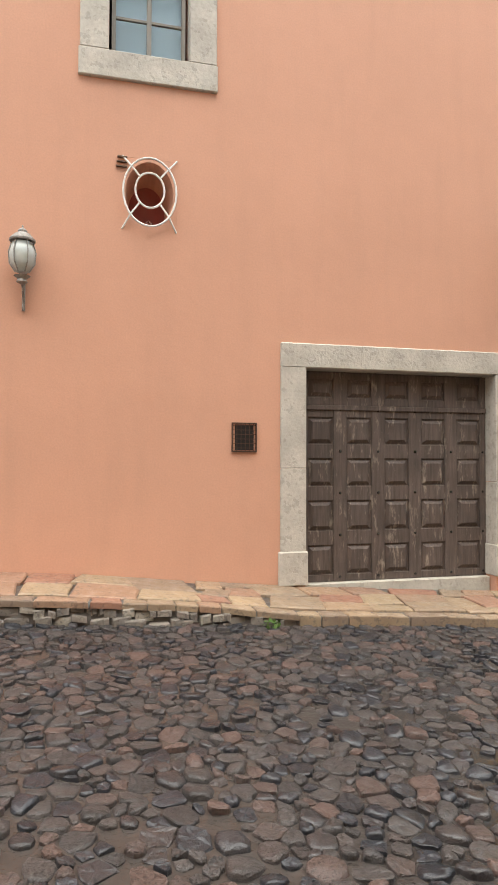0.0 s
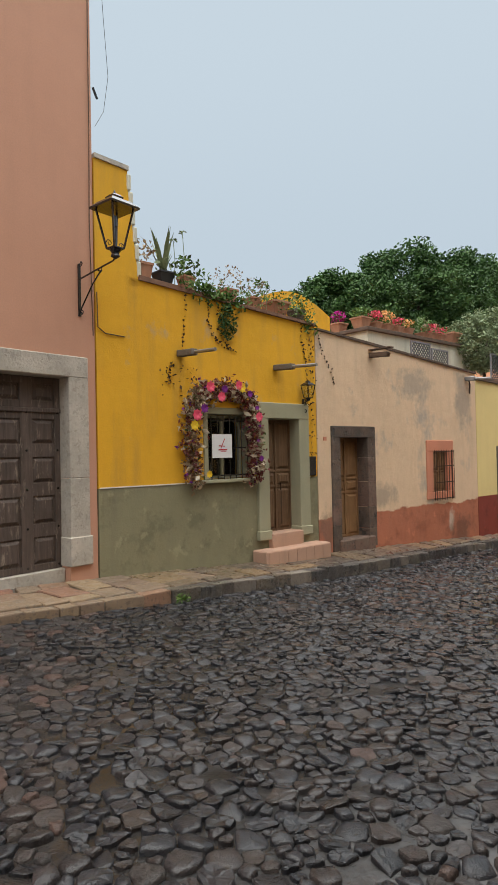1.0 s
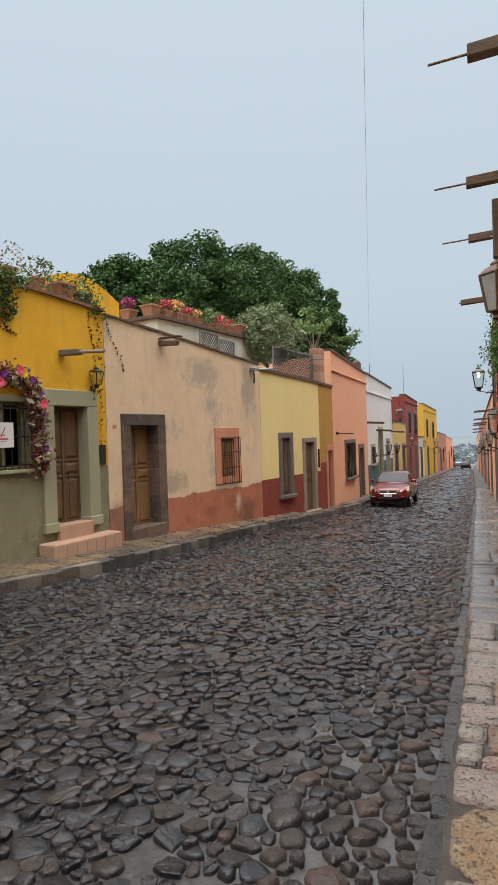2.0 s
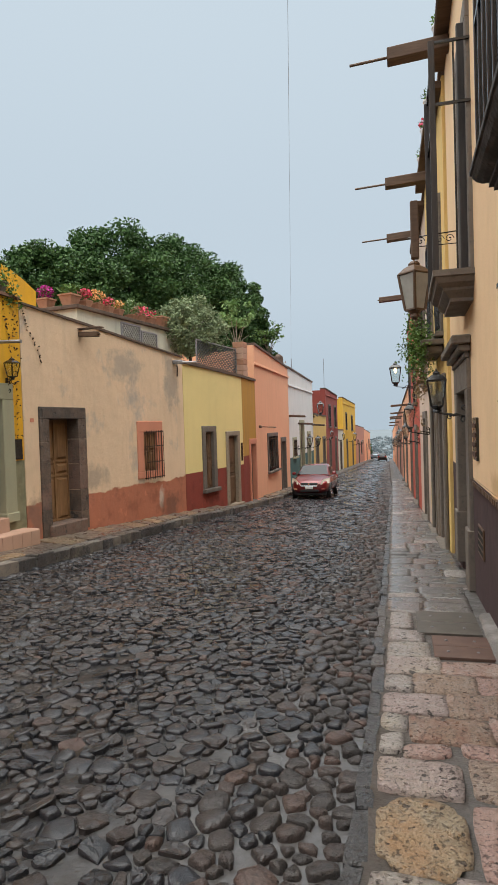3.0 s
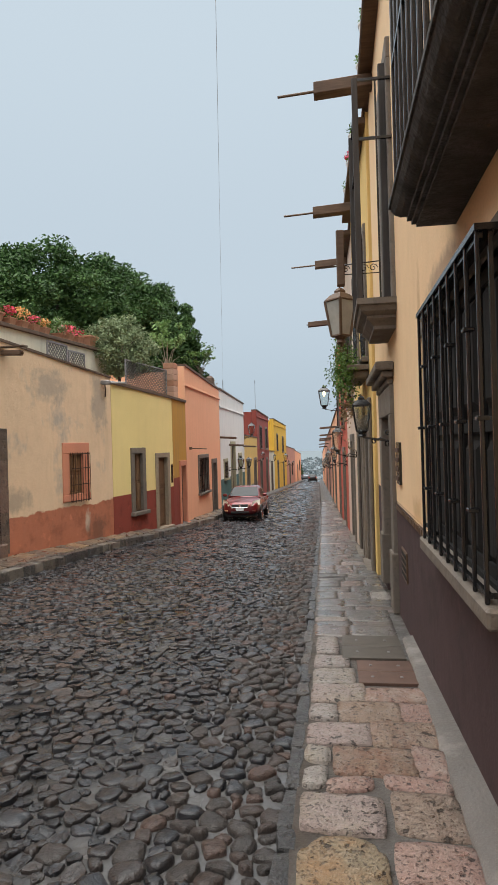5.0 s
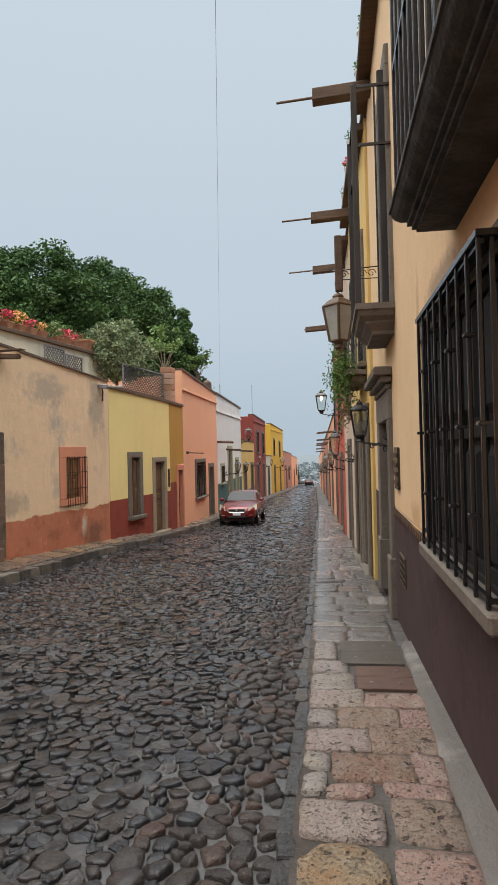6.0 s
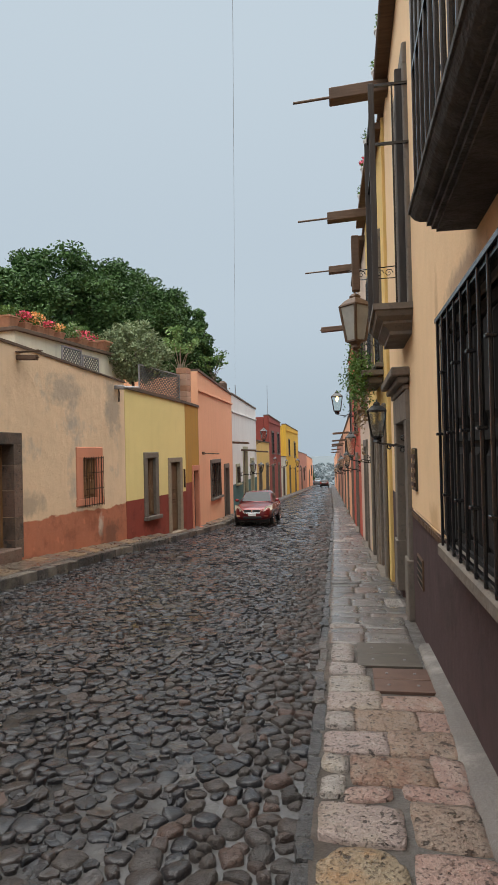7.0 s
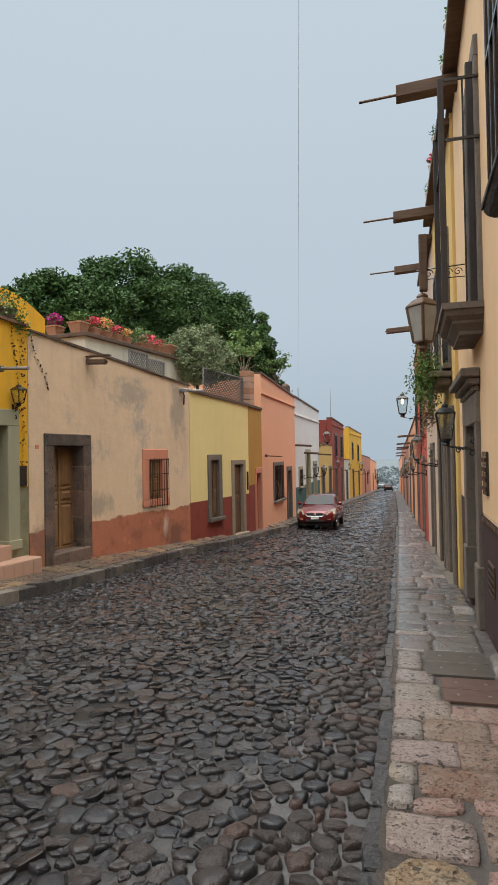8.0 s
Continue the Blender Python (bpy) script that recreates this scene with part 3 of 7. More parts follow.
def panel_door(parent, u0, u1, z0, z1, y, cols, rows, wood, handle=None, name="door", label="", marg=0.0):
    """A ledged door leaf with raised panels; rows: list of relative heights from below."""
    d = part(name, boxbm(u0, u1, y, y + 0.05, z0, z1), wood, parent, label)
    st = 0.055 * min(1.5, (u1 - u0))
    if marg:
        st = 2 * (marg - 0.018)
    hs = [r / sum(rows) * (z1 - z0) for r in rows]
    cw = (u1 - u0) / cols
    z = z0
    for h in hs:
        part("rail", boxbm(u0, u1, y - 0.022, y, z - st * 0.5 if z > z0 else z, z + st * 0.5 + (st * 0.5 if z == z0 and not marg else 0), bevel=0.005), wood, d)
        for c in range(cols):
            a = u0 + c * cw
            m0 = marg or st
            bm = bmesh.new()
            x0, x1, za, zb = a + m0, a + cw - m0, z + m0, z + h - m0
            if x1 - x0 > 0.04 and zb - za > 0.04:
                k = min(0.05, (x1 - x0) * 0.25, (zb - za) * 0.25)
                o = [bm.verts.new(p) for p in ((x0, y, za), (x1, y, za), (x1, y, zb), (x0, y, zb))]
                i = [bm.verts.new(p) for p in ((x0 + k, y - 0.034, za + k), (x1 - k, y - 0.034, za + k), (x1 - k, y - 0.034, zb - k), (x0 + k, y - 0.034, zb - k))]
                for q in range(4):
                    bm.faces.new((o[q], o[(q + 1) % 4], i[(q + 1) % 4], i[q]))
                bm.faces.new(i)
                part("panel", bm, wood, d)
        z += h
    part("rail", boxbm(u0, u1, y - 0.022, y, z1 - (st * 0.5 if marg else st), z1, bevel=0.005), wood, d)
    for c in range(cols + 1):
        a = u0 + c * cw
        part("stile", boxbm(max(u0, a - st * 0.5), min(u1, a + st * 0.5), y - 0.03, y, z0, z1, bevel=0.005), wood, d)
    if handle:
        bm = bmesh.new()
        hx, hz = handle
        box(bm, hx - 0.02, hx + 0.02, y - 0.04, y - 0.02, hz - 0.1, hz + 0.1, bevel=0.004)
        tube(bm, [(hx, y - 0.04, hz + 0.05), (hx, y - 0.08, hz + 0.03), (hx, y - 0.08, hz - 0.03), (hx, y - 0.04, hz - 0.05)], 0.008)
        part("handle", bm, IRON, d)
    return d


def casement(parent, u0, u1, z0, z1, y, wood, cols=2, rows=2, name="window", label=""):
    """A glazed window with its frame, bars and panes."""
    bm = bmesh.new()
    f = 0.05
    box(bm, u0, u0 + f, y, y + 0.06, z0, z1)
    box(bm, u1 - f, u1, y, y + 0.06, z0, z1)
    box(bm, u0 + f, u1 - f, y, y + 0.06, z0, z0 + f)
    box(bm, u0 + f, u1 - f, y, y + 0.06, z1 - f, z1)
    w = part(name, bm, wood, parent, label)
    cw, rh = (u1 - u0 - 2 * f) / cols, (z1 - z0 - 2 * f) / rows
    for c in range(1, cols):
        part("mullion", boxbm(u0 + f + c * cw - 0.03, u0 + f + c * cw + 0.03, y - 0.012, y + 0.05, z0 + f, z1 - f, bevel=0.006), wood, w)
    for r in range(1, rows):
        part("glazing_bar", boxbm(u0 + f, u1 - f, y + 0.002, y + 0.04, z0 + f + r * rh - 0.018, z0 + f + r * rh + 0.018, bevel=0.005), wood, w)
    for c in range(cols):
        for r in range(rows):
            p = part("pane", boxbm(u0 + f + c * cw, u0 + f + (c + 1) * cw, y + 0.02, y + 0.026, z0 + f + r * rh, z0 + f + (r + 1) * rh), GLASS, w)
            p.visible_shadow = False
    return w


def grille(parent, u0, u1, z0, z1, y, n, rails, r=0.011, name="window_grille", metal=None, square=True, back=0.0):
    """Upright bars between cross rails; back: depth of its side returns to the wall."""
    metal = metal or IRON
    bm = bmesh.new()
    for i, z in enumerate(rails):
        if i == 1:
            gr = part(name, bm, metal, parent)
        if i:
            bm = bmesh.new()
        box(bm, u0 - 0.01, u1 + 0.01, y - 0.006, y + 0.006 + r, z - 0.012, z + 0.012)
        if i:
            part("rail", bm, metal, gr)
        if back and not i:
            box(bm, u0 - 0.012, u0 + 0.012, y + 0.02, y + back, z - 0.012, z + 0.012)
            box(bm, u1 - 0.012, u1 + 0.012, y + 0.02, y + back, z - 0.012, z + 0.012)
    if len(rails) < 2:
        gr = part(name, bm, metal, parent)
    for i in range(n):
        u = u0 + (u1 - u0) * i / (n - 1)
        bm = bmesh.new()
        if square:
            box(bm, u - r, u + r, y - r - 0.007, y + r - 0.007, z0, z1, bevel=r * 0.45)
        else:
            tube(bm, [(u, y - 0.007, z0), (u, y - 0.007, z1)], r, 6)
        part("bar", bm, metal, gr)
    if back:
        k = max(1, int(back / 0.12))
        for u in (u0, u1):
            for j in range(1, k + 1):
                part("bar", boxbm(u - r, u + r, y + back * j / (k + 1) - r, y + back * j / (k + 1) + r, z0, z1, bevel=0.002), metal, gr)
    return gr


def spout(parent, u, z, length, box_len, tip="pipe", wood=None, w=0.11, drop=0.06):
    """A roof water spout: a timber trough with a thin pipe or rod in its end."""
    bm = bmesh.new()
    box(bm, -w * 0.6, w * 0.6, -box_len, 0.0, -w * 0.5, w * 0.5, bevel=0.012)
    for v in bm.verts:
        v.co.z += v.co.y * drop
        v.co.x += u
        v.co.z += z
    s = part("rain_spout", bm, wood or BEAMWOOD, parent)
    if length > box_len:
        bm = bmesh.new()
        tube(bm, [(u, -box_len + 0.05, z - box_len * drop), (u, -length, z - length * drop)], 0.032 if tip == "pipe" else 0.022, 8)
        part("pipe", bm, ZINC if tip == "pipe" else BROWNMETAL, s)
    return s


def coping(parent, u0, u1, za, zb, y0, y1, material, n=0, h=0.07):
    """A coping of short uneven bricks along the wall's top."""
    n = n or max(1, int((u1 - u0) / 0.3))
    for i in range(n):
        a, b = u0 + (u1 - u0) * i / n, u0 + (u1 - u0) * (i + 1) / n
        z = za + (zb - za) * (i + 0.5) / n
        j = 0.012 * math.sin(i * 12.9 + u0)
        sl = (zb - za) / (u1 - u0) * (b - a) / 2
        part("coping_brick", boxbm(a + 0.004, b - 0.004, y0 + j, y1, (z - sl, z + sl), (z - sl + h + j, z + sl + h + j)), material, parent)


# ---- the salmon corner house with its gate ----
h = house("corner_house", pose(0, 8, 0), "tall salmon-plastered house with a panelled timber gate")
wall(h, -14, 6.33, -0.9, (9.6, 9.6), [(2.98, 5.83, -0.6, 2.72), (0.40, 1.42, 6.57, 8.2), (0.58, 1.26, 4.39, 5.27)], SALMON, 0.55)
shell(h, -14, 6.32, -0.9, 9.6, 9, SALMON)
surround(h, 2.98, 5.83, -0.12, 2.72, 0.345, 0.32, PALESTONE, 0.035, 0.3, stones=2, plinth=0.42)
surround(h, 0.40, 1.42, 6.57, 8.2, 0.345, 0.33, PALESTONE, 0.045, 0.2)
part("sill", boxbm(0.04, 1.775, -0.05, 0.2, 6.22, 6.57, bevel=0.012), PALESTONE, h)
casement(h, 0.44, 1.38, 6.58, 8.19, 0.16, GREYWOOD, 2, 3, label="grey weathered two-leaf casement window")
# board added behind the glass, its blue painting the reflected sky
part("sky_reflection_board", boxbm(0.45, 1.37, 0.30, 0.32, 6.58, 8.19), SKYBOARD, h, "pale blue board standing for the sky's reflection in the panes")
gate = panel_door(h, 2.99, 5.82, -0.16, 2.18, 0.24, 5, [1.03, 1.05, 1.0, 0.98], GARWOOD, marg=0.115, name="gate", label="weathered dark panelled timber gate")
part("threshold", boxbm(2.99, 5.82, 0.12, 0.5, -0.8, -0.165, bevel=0.01), PALESTONE, h)
part("transom_board", boxbm(2.985, 5.825, 0.19, 0.32, 2.18, 2.25, bevel=0.01), GARWOOD, h)
panel_door(h, 2.99, 5.82, 2.25, 2.71, 0.24, 5, [1], GARWOOD, marg=0.12, name="transom_panel")
for iz in range(5):
    for iu in range(6):
        bm = bmesh.new()
        lathe(bm, 0, 0, [(0.019, 0), (0.013, 0.012), (0.002, 0.017)], 6)
        for v in bm.verts:
            x, y, z = v.co
            v.co = Vector((2.99 + 2.83 / 5 * iu + x + (0.05 if iu == 0 else -0.05 if iu == 5 else 0), 0.21 - z, -0.10 + 0.572 * iz + y))
        part("nail_head", bm, IRON, gate)
# the round window of the corner house
bm = bmesh.new()


def oval(cx, cz, rx, rz, y, n=28):
    return [(cx + rx * math.cos(i / n * math.tau), y, cz + rz * math.sin(i / n * math.tau)) for i in range(n + 1)]


N = 32
outer_sq = []
for i in range(N):
    a = i / N * math.tau
    c_, s_ = math.cos(a), math.sin(a)
    k = 1 / max(abs(c_), abs(s_))
    outer_sq.append(((0.92 + 0.36 * c_ * k, 0.003, 4.83 + 0.46 * s_ * k), (0.92 + 0.30 * c_, 0.003, 4.83 + 0.405 * s_), (0.92 + 0.24 * c_, 0.53, 4.80 + 0.33 * s_)))
for i in range(N):
    p, q = outer_sq[i], outer_sq[(i + 1) % N]
    bm.faces.new([bm.verts.new(v) for v in (p[0], q[0], q[1], p[1])])
    bm.faces.new([bm.verts.new(v) for v in (p[1], q[1], q[2], p[2])])
part("oval_reveal", bm, SALMON, h)
part("oval_back", boxbm(0.5, 1.3, 0.53, 0.56, 4.3, 5.3), OXBLOOD, h)
bm = bmesh.new()
tube(bm, oval(0.92, 4.83, 0.33, 0.43, -0.06), 0.013, 6)
tube(bm, oval(0.92, 4.85, 0.18, 0.22, -0.06), 0.013, 6)
for sx, sz in ((1, 1), (1, -1), (-1, 1), (-1, -1)):
    tube(bm, [(0.92 + 0.13 * sx, -0.06, 4.85 + 0.17 * sz), (0.92 + 0.24 * sx, -0.06, 4.84 + 0.31 * sz), (0.92 + 0.34 * sx, 0.0, 4.82 + 0.46 * sz)], 0.012, 6)
part("oval_grille", bm, WHITEPAINT, h, "white-painted oval iron grille")
bm = bmesh.new()
tube(bm, [(0.88, 0.25, 4.52), (0.93, 0.25, 4.56), (0.98, 0.25, 4.52), (0.93, 0.25, 4.48), (0.88, 0.25, 4.52)], 0.03, 6)
part("oval_pane", bm, GLASS, h)
for i in range(3):
    part("wall_peg", boxbm(0.50 + 0.01 * i, 0.64, -0.03, 0, 5.13 + 0.06 * i, 5.145 + 0.06 * i), BROWNMETAL, h)
# vent by the gate
bm = bmesh.new()
box(bm, 1.985, 2.315, -0.03, 0.0, 1.595, 1.61)
box(bm, 1.985, 2.315, -0.03, 0.0, 1.96, 1.975)
box(bm, 1.985, 2.0, -0.03, 0.0, 1.61, 1.96)
box(bm, 2.3, 2.315, -0.03, 0.0, 1.61, 1.96)
vent = part("vent", bm, RUSTIRON, h, "small rusty iron vent grille")
# dark plate on the wall paints the shade behind the bars
part("vent_shade_plate", boxbm(2.03, 2.27, -0.006, 0.0, 1.62, 1.95), SHADEBLACK, vent)
for i in range(6):
    part("bar", boxbm(2.0, 2.3, -0.022, -0.016, 1.645 + 0.058 * i, 1.652 + 0.058 * i), RUSTIRON, vent)
    if i < 5:
        part("bar", boxbm(2.047 + 0.055 * i, 2.053 + 0.055 * i, -0.03, -0.023, 1.6, 1.97), RUSTIRON, vent)
# cable down the corner
bm = bmesh.new()
tube(bm, [(6.28, -0.02, 9.4), (6.27, -0.02, 6.5), (6.25, -0.02, 5.2), (6.29, -0.02, 3.4)], 0.008, 5)
part("wall_cable", bm, BROWNMETAL, h)

# ---- the bent row: yellow, beige and pale yellow houses ----
ROW = pose(6.2, 8, 0, 0, 0, -8.5)


def U(x):
    return (x - 6.2) * 1.0111


h = house("yellow_house", ROW, "ochre-yellow house with an olive dado and flower-framed window")
H1 = [(U(8.5), U(9.47), 1.05, 2.24), (U(9.95), U(10.81), -0.6, 2.19)]
wall(h, U(6.345), U(6.95), -1.2, (6.24, 6.20), [], OCHRE)
wall(h, U(6.95), U(11.38), -1.2, (4.44, 4.16), H1, OCHRE)
shell(h, U(6.35), U(11.37), -1.2, 4.4, 7, OCHRE)
part("stepped_pier", boxbm(U(6.95), U(7.12), 0.0, 0.4, 4.3, (5.9, 4.5)), OCHRE, h)
coping(h, U(6.345), U(6.97), 6.24, 6.2, -0.03, 0.42, PALESTONE, 2)
for i in range(6):
    a = i / 6
    part("pier_brick", boxbm(U(6.93 + 0.2 * a), U(7.02 + 0.2 * a), -0.015, 0.4, 6.15 - 1.7 * a - 0.27, 6.15 - 1.7 * a, bevel=0.02), OFFWHITE, h)
coping(h, U(7.12), U(11.38), 4.42, 4.155, -0.05, 0.42, ROOFTILE, 15)
part("dado_line", boxbm(U(6.36), U(9.62), -0.012, 0.0, 1.0, 1.018), WHITEPAINT, h)
surround(h, U(8.5), U(9.47), 1.05, 2.24, 0.10, 0.12, OLIVE, 0.02, 0.22)
part("sill", boxbm(U(8.28), U(9.66), -0.09, 0.2, 0.985, 1.05, bevel=0.01), OLIVE, h)
casement(h, U(8.52), U(9.45), 1.06, 2.23, 0.2, OLIVE, 2, 1, label="window with olive frame and dark panes")
grille(h, U(8.56), U(9.42), 1.05, 2.2, -0.02, 7, [1.12, 1.62, 2.12], 0.008)
surround(h, U(9.95), U(10.81), -0.15, 2.19, 0.29, 0.31, OLIVE, 0.06, 0.3, plinth=0.16)
panel_door(h, U(9.96), U(10.80), -0.06, 2.18, 0.24, 2, [1.3, 0.45, 1.5], DOORWOOD, (U(10.1), 0.95), label="brown panelled timber door")
for i in range(2):
    part("plank_joint", boxbm(U(10.1 + 0.4 * i), U(10.115 + 0.4 * i), 0.2, 0.235, 0.05, 0.9), DARKWOOD, h)
part("step", boxbm(U(9.95), U(10.81), -0.12, 0.3, -0.60, -0.06, bevel=0.015), STEPCLAY, h)
part("step", boxbm(U(9.50), U(11.28), -0.42, -0.02, -0.95, -0.33, bevel=0.02), STEPCLAY, h, "worn terracotta-tiled doorstep")
for i in range(7):
    part("step_tile", boxbm(U(9.56 + 0.245 * i), U(9.79 + 0.245 * i), -0.428, -0.421, -0.62, -0.36), STEPCLAY, h)
part("name_plaque", boxbm(U(11.12), U(11.32), -0.03, 0.0, 1.02, 1.42, bevel=0.008), IRON, h, "black metal wall plaque")
spout(h, U(7.92), 3.27, 1.0, 0.45, "pipe", GREYSTONE)
spout(h, U(10.22), 3.2, 1.1, 0.5, "pipe", GREYSTONE)
bm = bmesh.new()
tube(bm, [(U(6.36), -0.015, 4.1), (U(6.37), -0.015, 3.55), (U(6.5), -0.015, 3.46), (U(6.85), -0.02, 3.44)], 0.01, 5)
part("wall_cable", bm, BROWNMETAL, h)
# rear garden wall with a curved top
bm = bmesh.new()
for i in range(16):
    a, b = i / 16, (i + 1) / 16
    box(bm, 4.9 + 2.6 * a, 4.9 + 2.6 * b, 1.5, 1.8, 3.9, (4.85 + 0.5 * math.sin(0.25 + a * 2.75), 4.85 + 0.5 * math.sin(0.25 + b * 2.75)))
bmesh.ops.remove_doubles(bm, verts=bm.verts[:], dist=0.0002)
part("garden_wall", bm, OCHRE, h)

h = house("beige_house", ROW, "weathered beige house with a flaking red dado")
H2 = [(U(12.1), U(13.06), -0.9, 1.82), (U(15.74), U(16.42), 0.42, 1.47)]
wall(h, U(11.4), U(18.0), -1.8, (4.10, 3.62), H2, BEIGE)
shell(h, U(11.41), U(17.99), -1.8, 3.8, 7, BEIGE)
coping(h, U(11.4), U(18.0), 4.10, 3.62, -0.04, 0.42, COPING, 22, 0.05)
surround(h, U(12.1), U(13.06), -0.66, 1.82, 0.28, 0.25, DARKSTONE, 0.035, 0.35, stones=5)
panel_door(h, U(12.16), U(13.05), -0.42, 1.81, 0.3, 2, [1.3, 0.4, 1.2], OLDWOOD, label="old oak double door with worn panels")
part("doorstep", boxbm(U(12.0), U(13.2), -0.1, 0.35, -0.9, -0.42, bevel=0.025), DARKSTONE, h)
surround(h, U(15.74), U(16.42), 0.42, 1.47, 0.29, 0.28, BRICKRED, 0.03, 0.2)
part("sill", boxbm(U(15.44), U(16.72), -0.035, 0.2, 0.24, 0.42, bevel=0.012), BRICKRED, h)
panel_door(h, U(15.76), U(16.40), 0.43, 1.46, 0.07, 2, [1, 1], OLDWOOD, name="window_shutter", label="closed brown timber shutter")
grille(h, U(15.78), U(16.62), 0.2, 1.5, -0.09, 8, [0.24, 0.66, 1.08, 1.46], 0.007, back=0.09, metal=RUSTIRON)
spout(h, U(13.27), 3.72, 0.55, 0.5, "rod")
part("spout_roof", boxbm(U(13.2), U(13.36), -0.6, 0, 3.83, 3.85), COPING, h)
spout(h, U(17.5), 3.45, 0.75, 0.3, "pipe", ZINC)
part("house_sign", boxbm(U(11.58), U(11.68), -0.012, 0, 1.75, 1.83), BRICKRED, h)
bm = bmesh.new()
tube(bm, [(U(17.62), -0.02, 3.5), (U(17.63), -0.05, 3.3), (U(17.66), -0.02, 3.05)], 0.02, 6)
part("wall_pipe", bm, RUSTIRON, h)

h = house("pale_yellow_house", ROW, "pale yellow house with a dark red dado")
H3 = [(U(19.35), U(19.92), -0.42, 1.40), (U(21.1), U(21.85), -1.4, 1.22)]
wall(h, U(18.02), U(22.4), -2.2, (3.46, 3.30), H3, LEMON)
shell(h, U(18.03), U(22.39), -2.2, 3.4, 7, LEMON)
coping(h, U(18.02), U(22.4), 3.46, 3.30, -0.06, 0.42, COPING, 12, 0.09)
surround(h, U(19.35), U(19.92), -0.42, 1.40, 0.22, 0.18, GREYSTONE, 0.04, 0.25, sill=0.12)
panel_door(h, U(19.36), U(19.91), -0.41, 1.39, 0.09, 2, [1, 1], DOORWOOD, name="window_shutter")
surround(h, U(21.1), U(21.85), -1.2, 1.22, 0.2, 0.16, TANSTONE, 0.04, 0.3)
panel_door(h, U(21.11), U(21.84), -1.15, 1.21, 0.12, 1, [1.2, 0.4, 1.2], DOORWOOD)
part("doorstep", boxbm(U(20.85), U(22.1), -0.15, 0.3, -1.6, -1.15, bevel=0.02), TANSTONE, h)
part("name_plaque", boxbm(U(22.2), U(22.3), -0.03, 0, 0.3, 0.95), IRON, h)

# ---- the far row on the same side ----
FAR = pose(22.4, 5.58, 0, 0, 0, 0.7)


def far_house(name, label, x0, x1, za, zb, material, doors=(), wins=(), cornice=None, frame_mat=None, spouts=(), m=FAR, x_ref=22.4, sgn=1, depth=7):
    ho = house(name, m, label)
    t = lambda x: sgn * (x - x_ref)
    a, b = sorted((t(x0), t(x1)))
    tops = (za, zb) if sgn > 0 else (zb, za)
    base = g(x1) - 1.2
    holes = [(*sorted((t(p), t(q))), base if k < len(doors) else c, d) for k, (p, q, c, d) in enumerate(list(doors) + list(wins))]
    wall(ho, a, b, base, tops, holes, material)
    shell(ho, a + 0.01, b - 0.01, base, min(za, zb) + 0.1, depth, material)
    fm = frame_mat or GREYSTONE
    for p, q, c, d in doors:
        p, q = sorted((t(p), t(q)))
        surround(ho, p, q, c, d, 0.16, 0.2, fm, 0.05, 0.25)
        panel_door(ho, p + 0.01, q - 0.01, c, d, 0.14, 2, [1, 0.5, 1], DARKWOOD)
        part("doorstep", boxbm(p - 0.15, q + 0.15, -0.15, 0.25, base, c), fm, ho)
    for p, q, c, d in wins:
        p, q = sorted((t(p), t(q)))
        surround(ho, p, q, c, d, 0.14, 0.16, fm, 0.05, 0.2, sill=0.1)
        casement(ho, p, q, c, d, 0.2, DARKWOOD, 2, 2)
        grille(ho, p + 0.03, q - 0.03, c, d, -0.06, 6, [c + 0.1, (c + d) / 2, d - 0.1], 0.01)
    if cornice:
        for z in cornice:
            part("cornice", boxbm(a, b, -0.07, 0.0, z - 0.05, z + 0.05, bevel=0.02), material, ho)
    part("coping", boxbm(a, b, -0.05, 0.42, tops, (tops[0] + 0.09, tops[1] + 0.09)), COPING, ho)
    for x, z in spouts:
        spout(ho, t(x), z, 0.9, 0.85)
    return ho


far_house("mustard_house", "narrow mustard house with a red dado", 22.42, 24.6, 3.3, 3.3, MUSTARD, [(23.5, 24.3, -1.35, 0.85)], frame_mat=BRICKRED)
ho = far_house("pink_house", "salmon-pink house with a moulded cornice", 24.62, 32.5, 4.75, 4.45, PINK, [(30.1, 31.1, -1.6, 0.75)], [(26.9, 28.9, -0.45, 1.05)], cornice=[4.0])
spout(ho, 2.8, 1.5, 0.7, 0.1, "rod")
part("chimney", boxbm(9.1, 9.6, 0.1, 0.5, 4.4, 5.12, bevel=0.12), COPING, ho)
far_house("white_house", "white house with a dark green dado", 32.52, 42.1, 4.5, 4.3, WHITE, [(36.2, 37.6, -1.9, 1.6), (39.2, 40.4, -2.0, 0.9)], [(33.6, 34.6, -0.2, 0.7)], cornice=[3.6], frame_mat=OLIVE, spouts=[(32.6, 2.0), (35.5, 1.6), (41.5, 1.5)])
far_house("small_yellow_house", "low pale yellow house with dark doors", 42.12, 50.0, 2.2, 2.1, CREAMY, [(43.2, 44.6, -2.2, 0.4), (47.5, 48.8, -2.5, 0.4)])
far_house("oxblood_house", "two-storey oxblood red house", 50.02, 60.0, 4.3, 4.1, OXBLOOD, [(52, 53.4, -2.6, 0.2), (57, 58.2, -2.8, 0.2)], [(52, 53.4, 1.3, 3.0), (56.6, 58.2, 1.2, 3.0)], cornice=[3.8])
far_house("oxblood_rear_house", "oxblood red upper storey with a terracotta gable", 42.2, 49.9, 4.5, 4.4, OXBLOOD, m=FAR @ pose(0, 2.0, 0))
far_house("slim_white_house", "narrow white house with one dark door", 60.02, 66.0, 0.9, 0.8, OFFWHITE, [(62, 63.5, -3.1, -0.3)])
